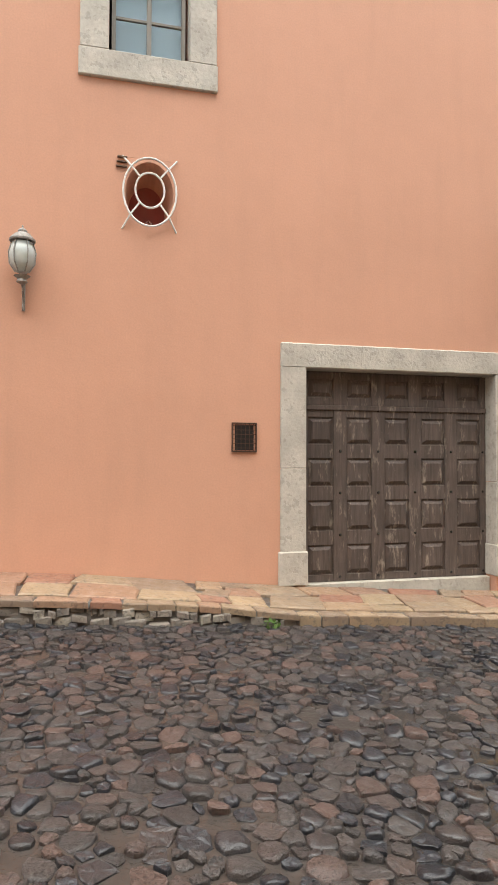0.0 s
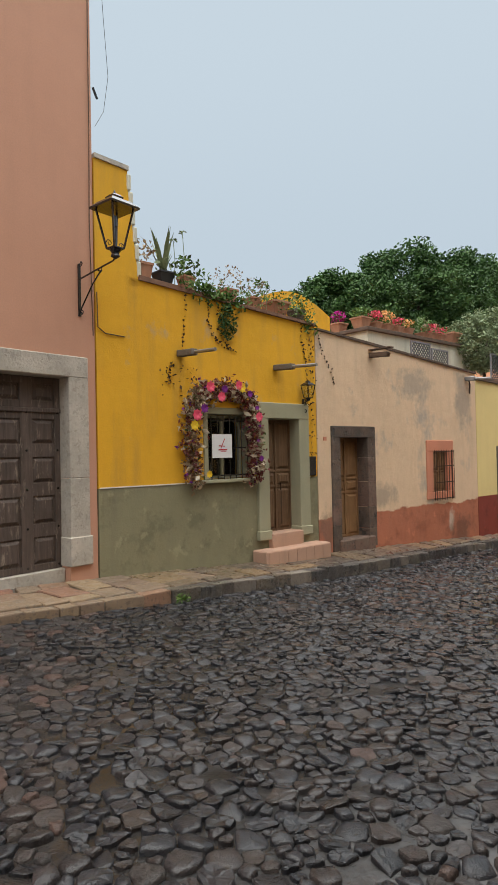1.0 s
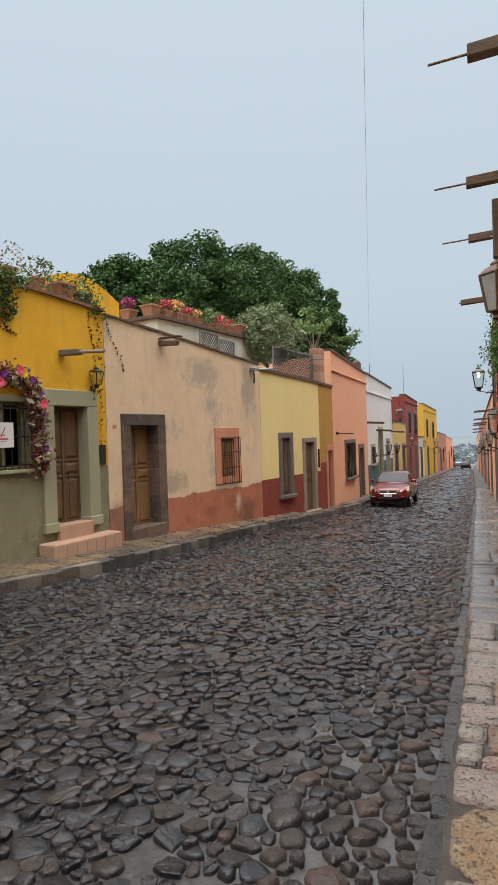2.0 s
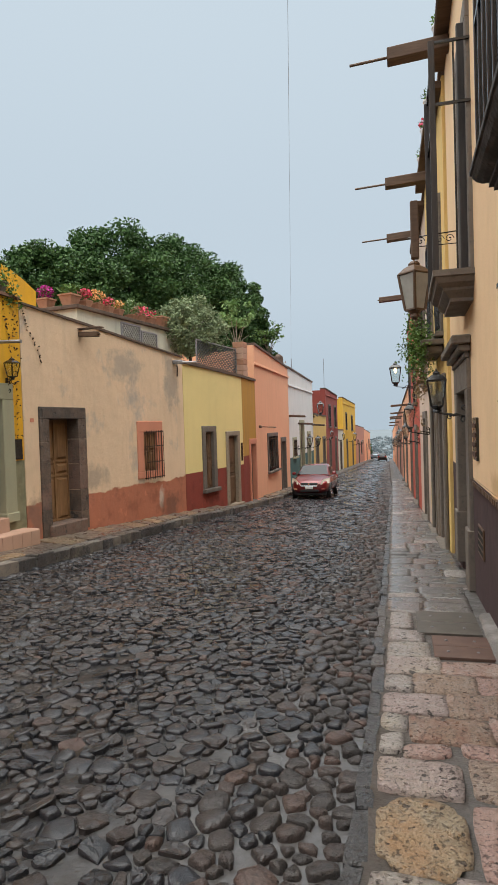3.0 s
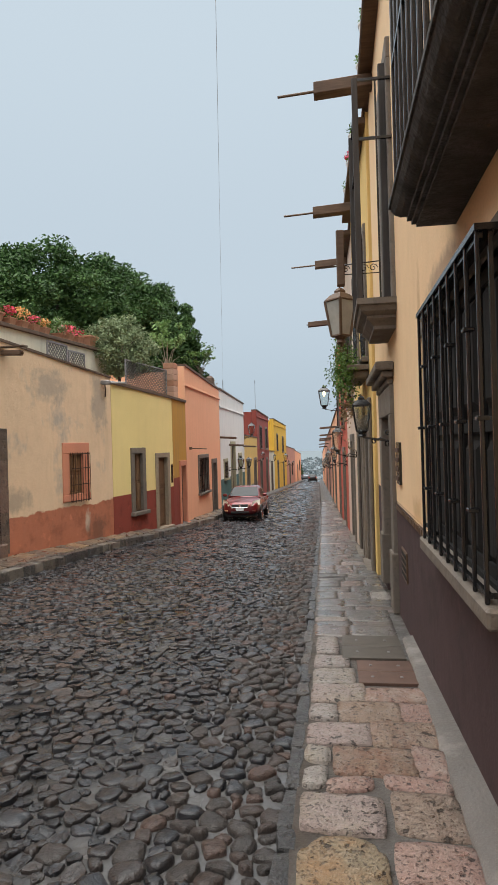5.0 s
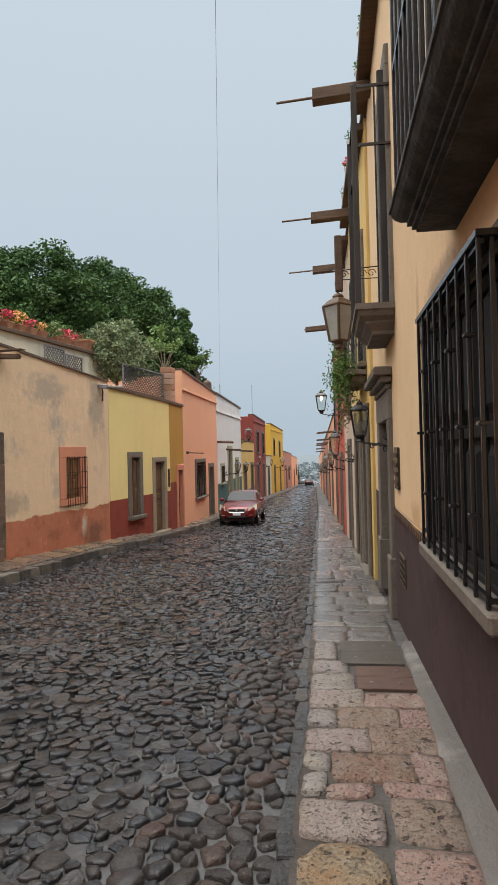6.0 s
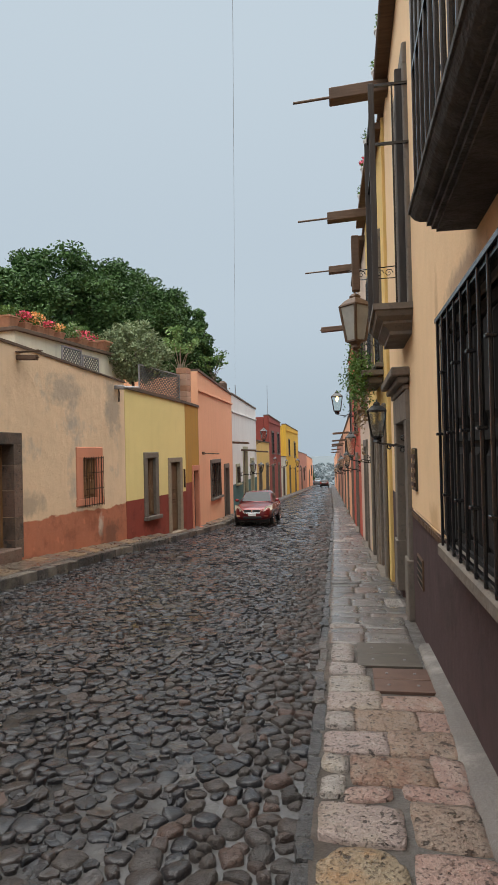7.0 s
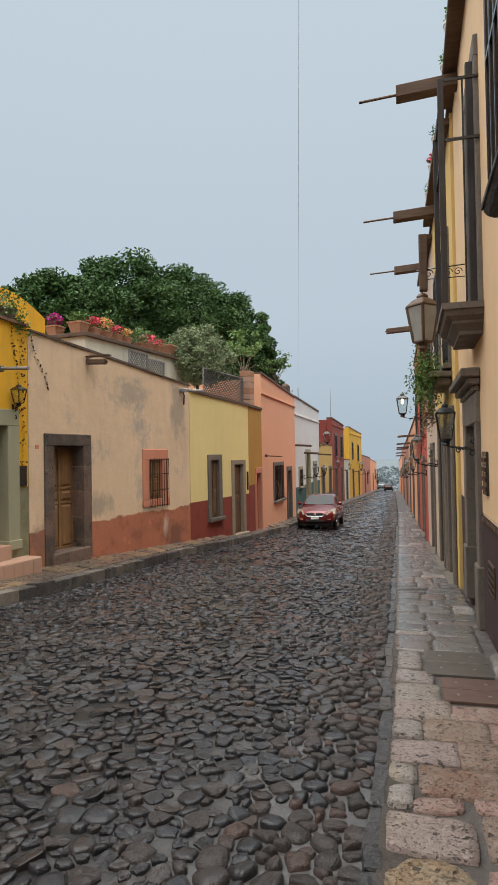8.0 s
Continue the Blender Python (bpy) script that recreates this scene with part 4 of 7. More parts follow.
far_house("bright_yellow_house", "tall bright yellow house with a brick cornice", 66.02, 86.0, 4.2, 4.0, BRIGHT, [(70, 71.6, -3.4, -0.4), (79, 80.6, -3.8, -0.8)], [(69.5, 71, 0.9, 2.6), (78, 80, 0.6, 2.4)], cornice=[3.6])
far_house("dusty_pink_house", "dusty pink house down the street", 86.02, 108.0, 1.2, 0.6, FARPINK, [(92, 94, -4.4, -1.4)], [(98, 100, -3.2, -1.4)])
far_house("far_salmon_house", "salmon house at the foot of the street", 108.02, 132.0, 0.4, -0.6, PINK, [(116, 118, -5.4, -2.4)], [(124, 127, -3.6, -1.8)])

# ---- the near side: peach house with balconies ----
NEAR = pose(0, -0.95, 0, 0, 0, 180)
h = house("peach_house", NEAR, "peach-plastered house with a brown dado and iron balconies")
HR = [(-6.05, -3.4, 0.83, 2.45), (-10.4, -9.0, -1.2, 1.92), (-9.3, -8.2, 3.26, 6.1), (-4.2, -2.2, 3.1, 5.6)]
wall(h, -12.0, 14, -1.2, (7.6, 7.9), HR, PEACH, 0.45)
shell(h, -11.99, 14, -1.2, 7.8, 9, PEACH)
part("eave", boxbm(-12.0, 14, -0.22, 0.45, (7.6, 7.9), (7.72, 8.02), bevel=0.02), BEAMWOOD, h)
# street-level window with its iron cage
part("sill", boxbm(-5.5, -3.3, -0.13, 0.3, 0.72, 0.82, bevel=0.015), GREYSTONE, h)
part("lintel", boxbm(-6.1, -3.25, -0.012, 0.25, 2.45, 2.60, bevel=0.01), GREYSTONE, h)
# shutters coloured near-black to give the dark inside of the window
panel_door(h, -6.04, -3.41, 0.84, 2.44, 0.04, 5, [1, 1], SHADEWOOD, name="window_shutter", label="timber shutters blackened for the window's dark inside")
# strip added in the same black to carry that dark down to the sill
part("sill_shade_strip", boxbm(-6.04, -3.41, -0.006, 0.042, 0.822, 0.852), SHADEWOOD, h)
grille(h, -5.36, -3.39, 0.82, 2.52, -0.1, 9, [0.86, 2.48], 0.0105, back=0.1)
gw = bmesh.new()
box(gw, -5.39, -3.36, -0.125, 0.0, 2.5, 2.53)
part("grille_cap", gw, IRON, h)
for i in range(9):
    u = -5.36 + 1.97 * i / 8
    for z in (1.22, 2.1) if i % 2 else (1.66,):
        part("bar_clip", boxbm(u - 0.026, u + 0.026, -0.135, -0.078, z - 0.011, z + 0.011, bevel=0.005), IRON, h)
# brown dado's moulded edge
part("dado_band", boxbm(-8.45, -5.5, -0.02, 0.0, 0.70, 0.80, bevel=0.005), PEACH, h)
for i in range(24):
    part("dado_stud", boxbm(-8.43 + 0.122 * i, -8.35 + 0.122 * i, -0.03, -0.02, 0.725, 0.775), BROWNMETAL, h)
vent = part("vent_plaque", boxbm(-8.05, -7.55, -0.02, 0.0, -0.02, 0.32, bevel=0.006), BROWNMETAL, h, "brown lattice vent plaque")
for i in range(6):
    for j in range(4):
        # the holes' shade is painted as small dark blocks on the plaque
        part("vent_hole_shade", boxbm(-8.02 + 0.08 * i, -7.97 + 0.08 * i, -0.024, -0.02, 0.01 + 0.078 * j, 0.06 + 0.078 * j), SHADEBLACK, vent)
pl = part("wall_plate", boxbm(-8.3, -7.9, -0.03, 0.0, 1.05, 1.55, bevel=0.008), IRON, h, "black iron plate with raised bars")
for i in range(4):
    part("raised_bar", boxbm(-8.26, -7.94, -0.042, -0.03, 1.10 + 0.11 * i, 1.15 + 0.11 * i), RUSTIRON, pl)
# doorway under a stone hood
surround(h, -10.4, -9.0, -0.62, 1.92, 0.35, 0.38, GREYSTONE, 0.05, 0.4, plinth=0.75)
panel_door(h, -10.39, -9.01, -0.62, 1.91, 0.36, 2, [1.2, 0.6, 1.2], DARKWOOD)
for k, (pr, za, zb) in enumerate(((0.08, 2.30, 2.38), (0.15, 2.38, 2.47), (0.23, 2.47, 2.58))):
    part("hood_moulding", boxbm(-10.75 - 0.06 * k, -8.65 + 0.06 * k, -pr, 0.0, za, zb, bevel=0.015), GREYSTONE, h)


def moulded(u0, u1, out, z, steps):
    """A slab with a moulded edge on three sides; steps: (set back, below the top) from the top down."""
    bm = bmesh.new()
    rings = [[bm.verts.new(p) for p in ((u0 + i, -out + i, z - d), (u1 - i, -out + i, z - d), (u1 - i, 0, z - d), (u0 + i, 0, z - d))] for i, d in steps]
    for a, c in zip(rings, rings[1:]):
        for k in range(4):
            bm.faces.new((a[k], c[k], c[(k + 1) % 4], a[(k + 1) % 4]))
    bm.faces.new(rings[0])
    bm.faces.new(list(reversed(rings[-1])))
    return bm


def balcony(parent, u0, u1, z, out, cage_top, nbars, boards=False):
    """A stone balcony slab with stepped mouldings beneath and a tall iron cage of bars."""
    st = GREYSTONE if boards else BLACKISHSTONE
    b = part("balcony", moulded(u0, u1, out, z, ((0, 0), (0, 0.07), (0.03, 0.08), (0.05, 0.14), (0.12, 0.19), (0.12, 0.22), (0.2, 0.30), (0.2, 0.34)) if boards else
                                ((0, 0), (0, 0.03), (0.012, 0.034), (0.016, 0.05), (0.035, 0.08), (0.065, 0.105), (0.10, 0.118), (0.10, 0.145), (0.125, 0.148), (0.125, 0.175), (0.15, 0.18), (0.15, 0.2))), st, parent)
    y = -out + 0.05
    for zz in ((z + (cage_top - z) * 0.73, cage_top) if boards else (z + 0.08, z + (cage_top - z) * 0.33, z + (cage_top - z) * 0.66, cage_top)):
        bm = boxbm(u0 + 0.03, u1 - 0.03, y - 0.012, y + 0.012, zz - 0.015, zz + 0.015)
        part("rail", bm, IRON, b)
        for u in (u1 - 0.04,) if boards else (u0 + 0.04, u1 - 0.04):
            part("side_rail", boxbm(u - 0.015, u + 0.015, y + 0.012, 0.0, zz - 0.015, zz + 0.015), IRON, b)
    for i in range(nbars):
        u = u0 + 0.05 + (u1 - u0 - 0.1) * i / (nbars - 1)
        part("bar", boxbm(u - 0.013, u + 0.013, y - 0.013, y + 0.013, z, cage_top, bevel=0.006), IRON, b)
    for u in (u1 - 0.04,) if boards else (u0 + 0.04, u1 - 0.04):
        for j in range(1, 2 if boards else 3):
            yy = y + out * j / (2 if boards else 3)
            part("bar", boxbm(u - 0.01, u + 0.01, yy - 0.01, yy + 0.01, z, cage_top), IRON, b)
    return b


balcony(h, -4.55, -1.6, 3.075, 0.385, 5.7, 16)
casement(h, -4.19, -2.21, 3.12, 5.59, 0.25, DARKWOOD, 2, 3)
b2 = balcony(h, -9.5, -7.95, 3.26, 0.46, 5.85, 2, True)
surround(h, -9.3, -8.2, 3.26, 6.1, 0.2, 0.25, GREYSTONE, 0.05, 0.3)
panel_door(h, -9.29, -8.21, 3.27, 6.09, 0.3, 2, [1, 1, 1], DARKWOOD, name="french_door")
# tall dark timber posts of the second balcony
for u, yy in ((-7.99, -0.42), (-9.46, -0.42)):
    part("post", boxbm(u - 0.03, u + 0.03, yy - 0.035, yy + 0.035, 3.2, 5.87, bevel=0.006), GREYPOST, b2)
part("shutter_edge", boxbm(-8.22, -8.14, -0.13, 0.05, 3.27, 6.12, bevel=0.01), GREYPOST, b2)
for x, z, ln, bl in ((10.9, 7.45, 1.55, 0.95),):
    spout(h, -x, z, ln, bl, "rod", w=0.2)

# ---- further houses on the near side ----
RFAR = pose(10, -0.95, 0, 0, 0, 181.55)
kw = dict(m=RFAR, x_ref=10, sgn=-1)
ho = far_house("butter_yellow_house", "butter-yellow house with stone doorways and long spouts", 12.02, 17.2, 7.55, 7.35, BUTTER, [(12.6, 13.6, -0.85, 1.9), (15.0, 16.2, -1.0, 1.9)], [(12.8, 13.8, 3.2, 5.6), (15.2, 16.2, 3.2, 5.6)], frame_mat=GREYSTONE, **kw)
spout(ho, -5.0, 6.93, 1.65, 0.98, "rod", w=0.2)
part("eave", boxbm(-7.2, -2.02, -0.22, 0.0, 7.35, 7.47), BEAMWOOD, ho)
for u in (-2.5, -4.1, -5.9):
    part("pier", boxbm(u - 0.14, u + 0.14, -0.07, 0.0, -1.6, 2.4, bevel=0.02), GREYSTONE, ho)
ho = far_house("cream_house", "cream house with tall stone pilasters", 17.22, 22.0, 7.3, 7.0, CREAM, [(18.2, 19.4, -1.2, 1.6)], [(18.2, 19.2, 2.6, 4.8)], **kw)
spout(ho, -9.2, 6.9, 1.65, 0.95, "rod", w=0.2)
part("eave", boxbm(-12.0, -7.22, -0.2, 0.0, 7.05, 7.17), BEAMWOOD, ho)
ho = far_house("red_house", "red-painted house with dark timber balconies", 22.02, 32.0, 6.2, 5.8, RED, [(24, 25.4, -1.5, 1.2), (29, 30.2, -1.8, 1.0)], [(24, 25.2, 2.2, 4.2), (29, 30.2, 2.0, 4.0)], **kw)
spout(ho, -14.2, 6.1, 1.3, 1.25, "rod", w=0.18)
far_house("orange_house", "orange house with iron lanterns", 32.02, 48.0, 3.2, 2.6, PINK, [(36, 37.4, -2.0, 0.6), (43, 44.2, -2.3, 0.2)], [(39, 40.4, 0.6, 2.0)], spouts=[(34, 2.4), (41, 2.1), (46, 1.9)], **kw)
far_house("dusty_rose_house", "dusty rose house further down", 48.02, 85.0, 2.6, 1.6, FARPINK, [(54, 56, -2.9, 0), (70, 72, -3.6, -0.6)], [(60, 62, -0.6, 1.0)], spouts=[(50, 1.8), (58, 1.5), (66, 1.2)], **kw)
far_house("last_house", "faded salmon house at the street's end", 85.02, 135.0, 1.2, -0.6, PINK, [(95, 97, -4.6, -1.6)], [(110, 113, -3.2, -1.4)], **kw)

# ---- terrace wall and roof garden behind the beige house ----
t = house("terrace_room", ROW, "cream rooftop room with a brown coping")
part("wall", boxbm(U(15.2), U(20.6), 1.55, 1.8, 3.3, 4.78), OFFWHITE, t)
part("side_wall", boxbm(U(15.2), U(15.45), 1.8, 5.0, 3.3, 4.78), OFFWHITE, t)
part("coping", boxbm(U(15.1), U(20.7), 1.45, 2.0, 4.78, 4.88, bevel=0.01), COPING, t)
part("coping", boxbm(U(15.1), U(15.6), 2.0, 5.0, 4.78, 4.88, bevel=0.01), COPING, t)


# ---- lanterns ----
GLOW = bpy.data.materials.new("warm_bulb")
GLOW.use_nodes = True
GLOW.node_tree.nodes["Principled BSDF"].inputs["Emission Color"].default_value = (1.0, 0.72, 0.3, 1)
GLOW.node_tree.nodes["Principled BSDF"].inputs["Emission Strength"].default_value = 6.0


def lantern(m, label, h=0.9, w=0.5, out=0.9, metal=None, globe=False, lit=False, glazed=True, arm_drop=0.1, drop=0.7, group="street lanterns"):
    """A tapered lantern carried by an iron wall bracket; local y points into the wall, z 0 is the lantern's foot."""
    metal = metal or IRON
    t = thing("wall_lantern", m, label, "lantern", group)
    cy = -out
    hr = h * 0.72
    wb, wt = (w * 0.26, w * 0.43) if glazed else (w * 0.19, w * 0.42)
    if globe:
        bm = bmesh.new()
        lathe(bm, 0, cy, [(w * 0.22, 0.16 * h), (w * 0.42, 0.3 * h), (w * 0.46, 0.5 * h), (w * 0.36, 0.68 * h)], 14)
        part("globe", bm, FROST if metal == OLDZINC else LAMPGLASS, t, smooth=True).visible_shadow = False
        for k in range(6):
            a = k / 6 * math.tau
            bm = bmesh.new()
            tube(bm, [(w * r_ * math.cos(a), cy + w * r_ * math.sin(a), z_ * h) for r_, z_ in ((0.23, 0.15), (0.44, 0.3), (0.48, 0.5), (0.38, 0.69))], 0.008, 5)
            part("cage_bar", bm, metal, t)
    else:
        for sx, sy in ((1, 1), (1, -1), (-1, -1), (-1, 1)):
            bm = bmesh.new()
            tube(bm, [(sx * wb, cy + sy * wb, 0.1 * h), (sx * wt, cy + sy * wt, hr)], (0.03 if metal == BROWNMETAL else 0.016) * w / 0.45, 5)
            part("corner_bar", bm, metal, t)
        for z_, ww in ((0.1 * h, wb), (hr, wt)):
            for sx, sy, tx, ty in ((1, 1, 1, -1), (1, -1, -1, -1), (-1, -1, -1, 1), (-1, 1, 1, 1)):
                bm = bmesh.new()
                tube(bm, [(sx * ww, cy + sy * ww, z_), (tx * ww, cy + ty * ww, z_)], (0.022 if metal == BROWNMETAL else 0.013) * w / 0.45, 5)
                part("edge_bar", bm, metal, t)
        if glazed:
            for sx, sy, tx, ty in ((1, 1, 1, -1), (1, -1, -1, -1), (-1, -1, -1, 1), (-1, 1, 1, 1)):
                bm = bmesh.new()
                q = [(sx * wb, cy + sy * wb, 0.1 * h), (tx * wb, cy + ty * wb, 0.1 * h), (tx * wt, cy + ty * wt, hr), (sx * wt, cy + sy * wt, hr)]
                n = Vector(((sx + tx) / 2, (sy + ty) / 2, 0)) * 0.004
                a = [bm.verts.new(Vector(p)) for p in q]
                b = [bm.verts.new(Vector(p) - n) for p in q]
                bm.faces.new(a)
                bm.faces.new(list(reversed(b)))
                for k in range(4):
                    bm.faces.new((a[k], b[k], b[(k + 1) % 4], a[(k + 1) % 4]))
                part("pane", bm, DUSTGLASS if metal == BROWNMETAL else LAMPGLASS, t).visible_shadow = False
    bm = bmesh.new()
    sides, turn = (14, 0) if globe else (4, math.pi / 4)
    k = 1.0 if globe else 1.35 if glazed else 1.7
    lathe(bm, 0, cy, [(w * 0.46 * k, hr - 0.02 * h), (w * 0.47 * k, hr + 0.01 * h), (w * 0.3 * k, hr + 0.1 * h), (w * 0.16 * k, hr + 0.14 * h), (w * 0.17 * k, hr + 0.17 * h), (w * 0.1 * k, hr + 0.21 * h), (0.01, hr + 0.23 * h)], sides, turn)
    lathe(bm, 0, cy, [(0.008, hr + 0.22 * h), (w * 0.04, hr + 0.245 * h), (0.004, h)], 8)
    part("cap", bm, metal, t)
    bm = bmesh.new()
    lathe(bm, 0, cy, [(0.015, -0.06 * h), (wb * 0.8, -0.02 * h), (wb * 0.6, 0.03 * h), (wb * 1.15, 0.09 * h), (wb * 0.3, 0.12 * h)], 10)
    part("foot", bm, metal, t)
    if lit:
        bm = bmesh.new()
        lathe(bm, 0, cy, [(0.02, 0.5 * h), (0.06, 0.58 * h), (0.05, 0.66 * h), (0.02, 0.70 * h)], 10)
        part("bulb", bm, GLOW, t)
    bm = bmesh.new()
    tube(bm, [(0, cy, -0.03 * h), (0, cy + 0.05, -0.07 * h), (0, -0.02, -0.07 * h - arm_drop * h)], 0.014, 6)
    box(bm, -0.018, 0.018, -0.03, 0.0, -drop * h - 0.07 * h, 0.06 * h)
    tube(bm, [(0, -0.02, -drop * h), (0, -out * 0.4, -drop * h * 0.45), (0, -out * 0.62, -0.1 * h - arm_drop * 0.5 * h)], 0.012, 6)
    for oy, oz, sgn in ((-0.07, -drop * h - 0.02, 1), (-0.06, 0.06 * h, -1), (-out * 0.6, -0.16 * h, 1)):
        tube(bm, [(0, oy + p * 0.7, oz + sgn * q * 0.7) for p, q in scroll(10, 1.2, 0.07, 0.015)], 0.009, 5)
    part("bracket", bm, metal, t)
    if not globe and not glazed:
        bm = bmesh.new()
        for sx in (-1, 1):
            tube(bm, [(sx * (wb + 0.02 + p * 0.6), cy, 0.16 * h + q * 0.6) for p, q in scroll(10, 1.2, 0.09, 0.02)], 0.007, 5)
        lathe(bm, 0, cy, [(0.02, 0.1 * h), (0.02, 0.42 * h), (0.035, 0.44 * h), (0.03, 0.6 * h)], 8)
        part("lamp_holder", bm, metal, t)
    return t


lantern(pose(6.05, 8, 4.42), "large black iron street lantern on a scrolled bracket", 0.95, 0.46, 0.9, glazed=False, arm_drop=0.12, drop=0.72)
lantern(pose(-0.56, 8, 3.57), "grey glass globe lantern on the salmon wall", 0.66, 0.32, 0.2, OLDZINC, globe=True, drop=0.4)
lantern(ROW @ pose(U(10.98), 0, 2.58), "small black lantern beside the brown door", 0.42, 0.24, 0.16, drop=0.5)
lantern(FAR @ pose(12.8, 0, 0.3), "black iron lantern on the white house", 0.66, 0.36, 0.7, drop=0.2)
lantern(FAR @ pose(16.4, 0, 0.2), "black iron lantern on the white house", 0.66, 0.36, 0.7, drop=0.2)
lantern(FAR @ pose(19.9, 0, 2.2), "black iron lantern above the low yellow house", 0.9, 0.5, 0.5, drop=0.2)
lantern(FAR @ pose(48, 0, -0.4), "black iron lantern down the street", 1.0, 0.5, 0.9, drop=0.2)
lantern(NEAR @ pose(-10.3, -0.60, 3.13, 0, 0, 45), "big brown copper lantern with frosted panes", 0.88, 0.385, 0.03, BROWNMETAL, drop=0.02, arm_drop=0.0)
lantern(NEAR @ pose(-8.96, 0, 1.66), "black iron lantern beside the stone doorway", 0.55, 0.27, 0.40, drop=0.2)
lantern(RFAR @ pose(-7.0, 0, 1.3), "tall black lantern hanging from a balcony", 0.75, 0.3, 0.5, drop=0.1)
lantern(RFAR @ pose(-16.0, 0, 2.98), "lit street lantern with a warm bulb", 0.95, 0.5, 0.7, lit=True, drop=0.1)
lantern(RFAR @ pose(-12.6, 0, 0.9), "black lantern on the red house", 0.62, 0.25, 0.45, drop=0.2)

far_lamp = lantern(RFAR @ pose(-20.5, 0, 0.6), "black lantern on the house front", 0.66, 0.28, 0.5, drop=0.2)
for lx, lz in ((26.0, 0.4), (33.0, 0.0), (42.0, -0.4), (55.0, -0.9)):
    copy_thing(far_lamp, RFAR @ pose(-lx, 0, lz))
for lx, lz in ((27.0, 0.4), (38.0, 0.0), (60.0, -1.2), (72.0, -1.6)):
    copy_thing(far_lamp, FAR @ pose(lx, 0, lz))

# ---- wreath of flowers round the window, and the paper notice ----
rng = random.Random(21)
wr = thing("flower_garland", ROW, "arched garland of dried flowers and wine-red leaves", "garland")
arch = [(U(8.14), 1.0), (U(8.08), 1.35), (U(8.09), 1.7), (U(8.08), 2.1), (U(8.12), 2.42), (U(8.26), 2.6), (U(8.6), 2.67), (U(8.95), 2.68), (U(9.27), 2.61), (U(9.44), 2.42), (U(9.51), 2.05), (U(9.50), 1.65), (U(9.55), 1.3), (U(9.47), 1.08)]
fol = {"dried_leaves": (LEAFDRY, 1200), "wine_leaves": (LEAFWINE, 1250), "pale_plume": (PALEPLUME, 210), "green_leaves": (LEAFMID, 60), "purple_sprays": (PURPLEBLOOM, 55)}
for nm, (mt, n) in fol.items():
    bm = bmesh.new()
    for _ in range(n):
        i = rng.randrange(len(arch) - 1)
        k = rng.random()
        u = arch[i][0] + (arch[i + 1][0] - arch[i][0]) * k
        z = arch[i][1] + (arch[i + 1][1] - arch[i][1]) * k
        left = u < U(8.6)
        if (nm == "dried_leaves" and not left and rng.random() < 0.6) or (nm == "wine_leaves" and left and rng.random() < 0.5):
            continue
        leaves(bm, (u + rng.gauss(0, 0.10), -0.12 + rng.gauss(0, 0.06), z + rng.gauss(0, 0.095)), (0.03, 0.03, 0.03), 2, 0.04 if nm != "pale_plume" else 0.07, rng)
    tagged(part(nm, bm, mt, wr), kind="stuff")


def bloom(parent, c, r, mt):
    """An open flower of eight petals round a heart."""
    bm = bmesh.new()
    for ring, (rr, lift, k0) in enumerate(((1.0, 0.02, 0.0), (0.62, 0.05, 0.4))):
        for k in range(8):
            a = k / 8 * math.tau + k0
            p = Vector(c) + Vector((0, -lift, 0))
            d = Vector((math.cos(a), -0.25, math.sin(a))) * r * rr
            e = Vector((-math.sin(a), 0, math.cos(a))) * r * rr * 0.36
            bm.faces.new([bm.verts.new(q) for q in (p, p + d * 0.6 + e, p + d, p + d * 0.6 - e)])
    part("blossom", bm, mt, parent)


for x, z, r, mt in ((8.06, 2.28, 0.11, REDBLOOM), (8.0, 2.1, 0.10, YELLOWBLOOM), (8.22, 2.40, 0.09, PURPLEBLOOM), (8.36, 2.78, 0.11, REDBLOOM), (8.6, 2.62, 0.10, REDBLOOM), (8.68, 2.76, 0.08, PURPLEBLOOM),
                    (9.02, 2.84, 0.10, REDBLOOM), (9.26, 2.80, 0.10, YELLOWBLOOM), (9.45, 2.70, 0.07, PURPLEBLOOM), (9.66, 2.28, 0.10, REDBLOOM), (9.62, 2.45, 0.05, PURPLEBLOOM), (9.7, 1.5, 0.06, PURPLEBLOOM), (8.3, 1.25, 0.07, YELLOWBLOOM)):
    bloom(wr, (U(x if x < 9.2 else x - 0.17), -0.26, z - 0.09), r, mt)
sg = thing("paper_notice", ROW, "white paper notice with a red mark behind the bars", "sign")
part("sheet", boxbm(U(8.56), U(9.02), -0.055, -0.05, 1.44, 1.87), PAPER, sg)
bm = bmesh.new()
for du, dz, ln, an in ((8.80, 1.70, 0.10, 62), (8.78, 1.655, 0.07, -4)):
    m4 = pose(U(du), -0.058, dz, 0, an * -1, 0)
    for v in box(bm, -ln, ln, -0.001, 0.001, -0.008, 0.008):
        v.co = m4 @ v.co
part("mark", bm, REDINK, sg)
part("text_bar", boxbm(U(8.70), U(8.90), -0.058, -0.056, 1.575, 1.60), REDINK, sg)
part("text_bar", boxbm(U(8.75), U(8.88), -0.058, -0.056, 1.545, 1.555), REDINK, sg)


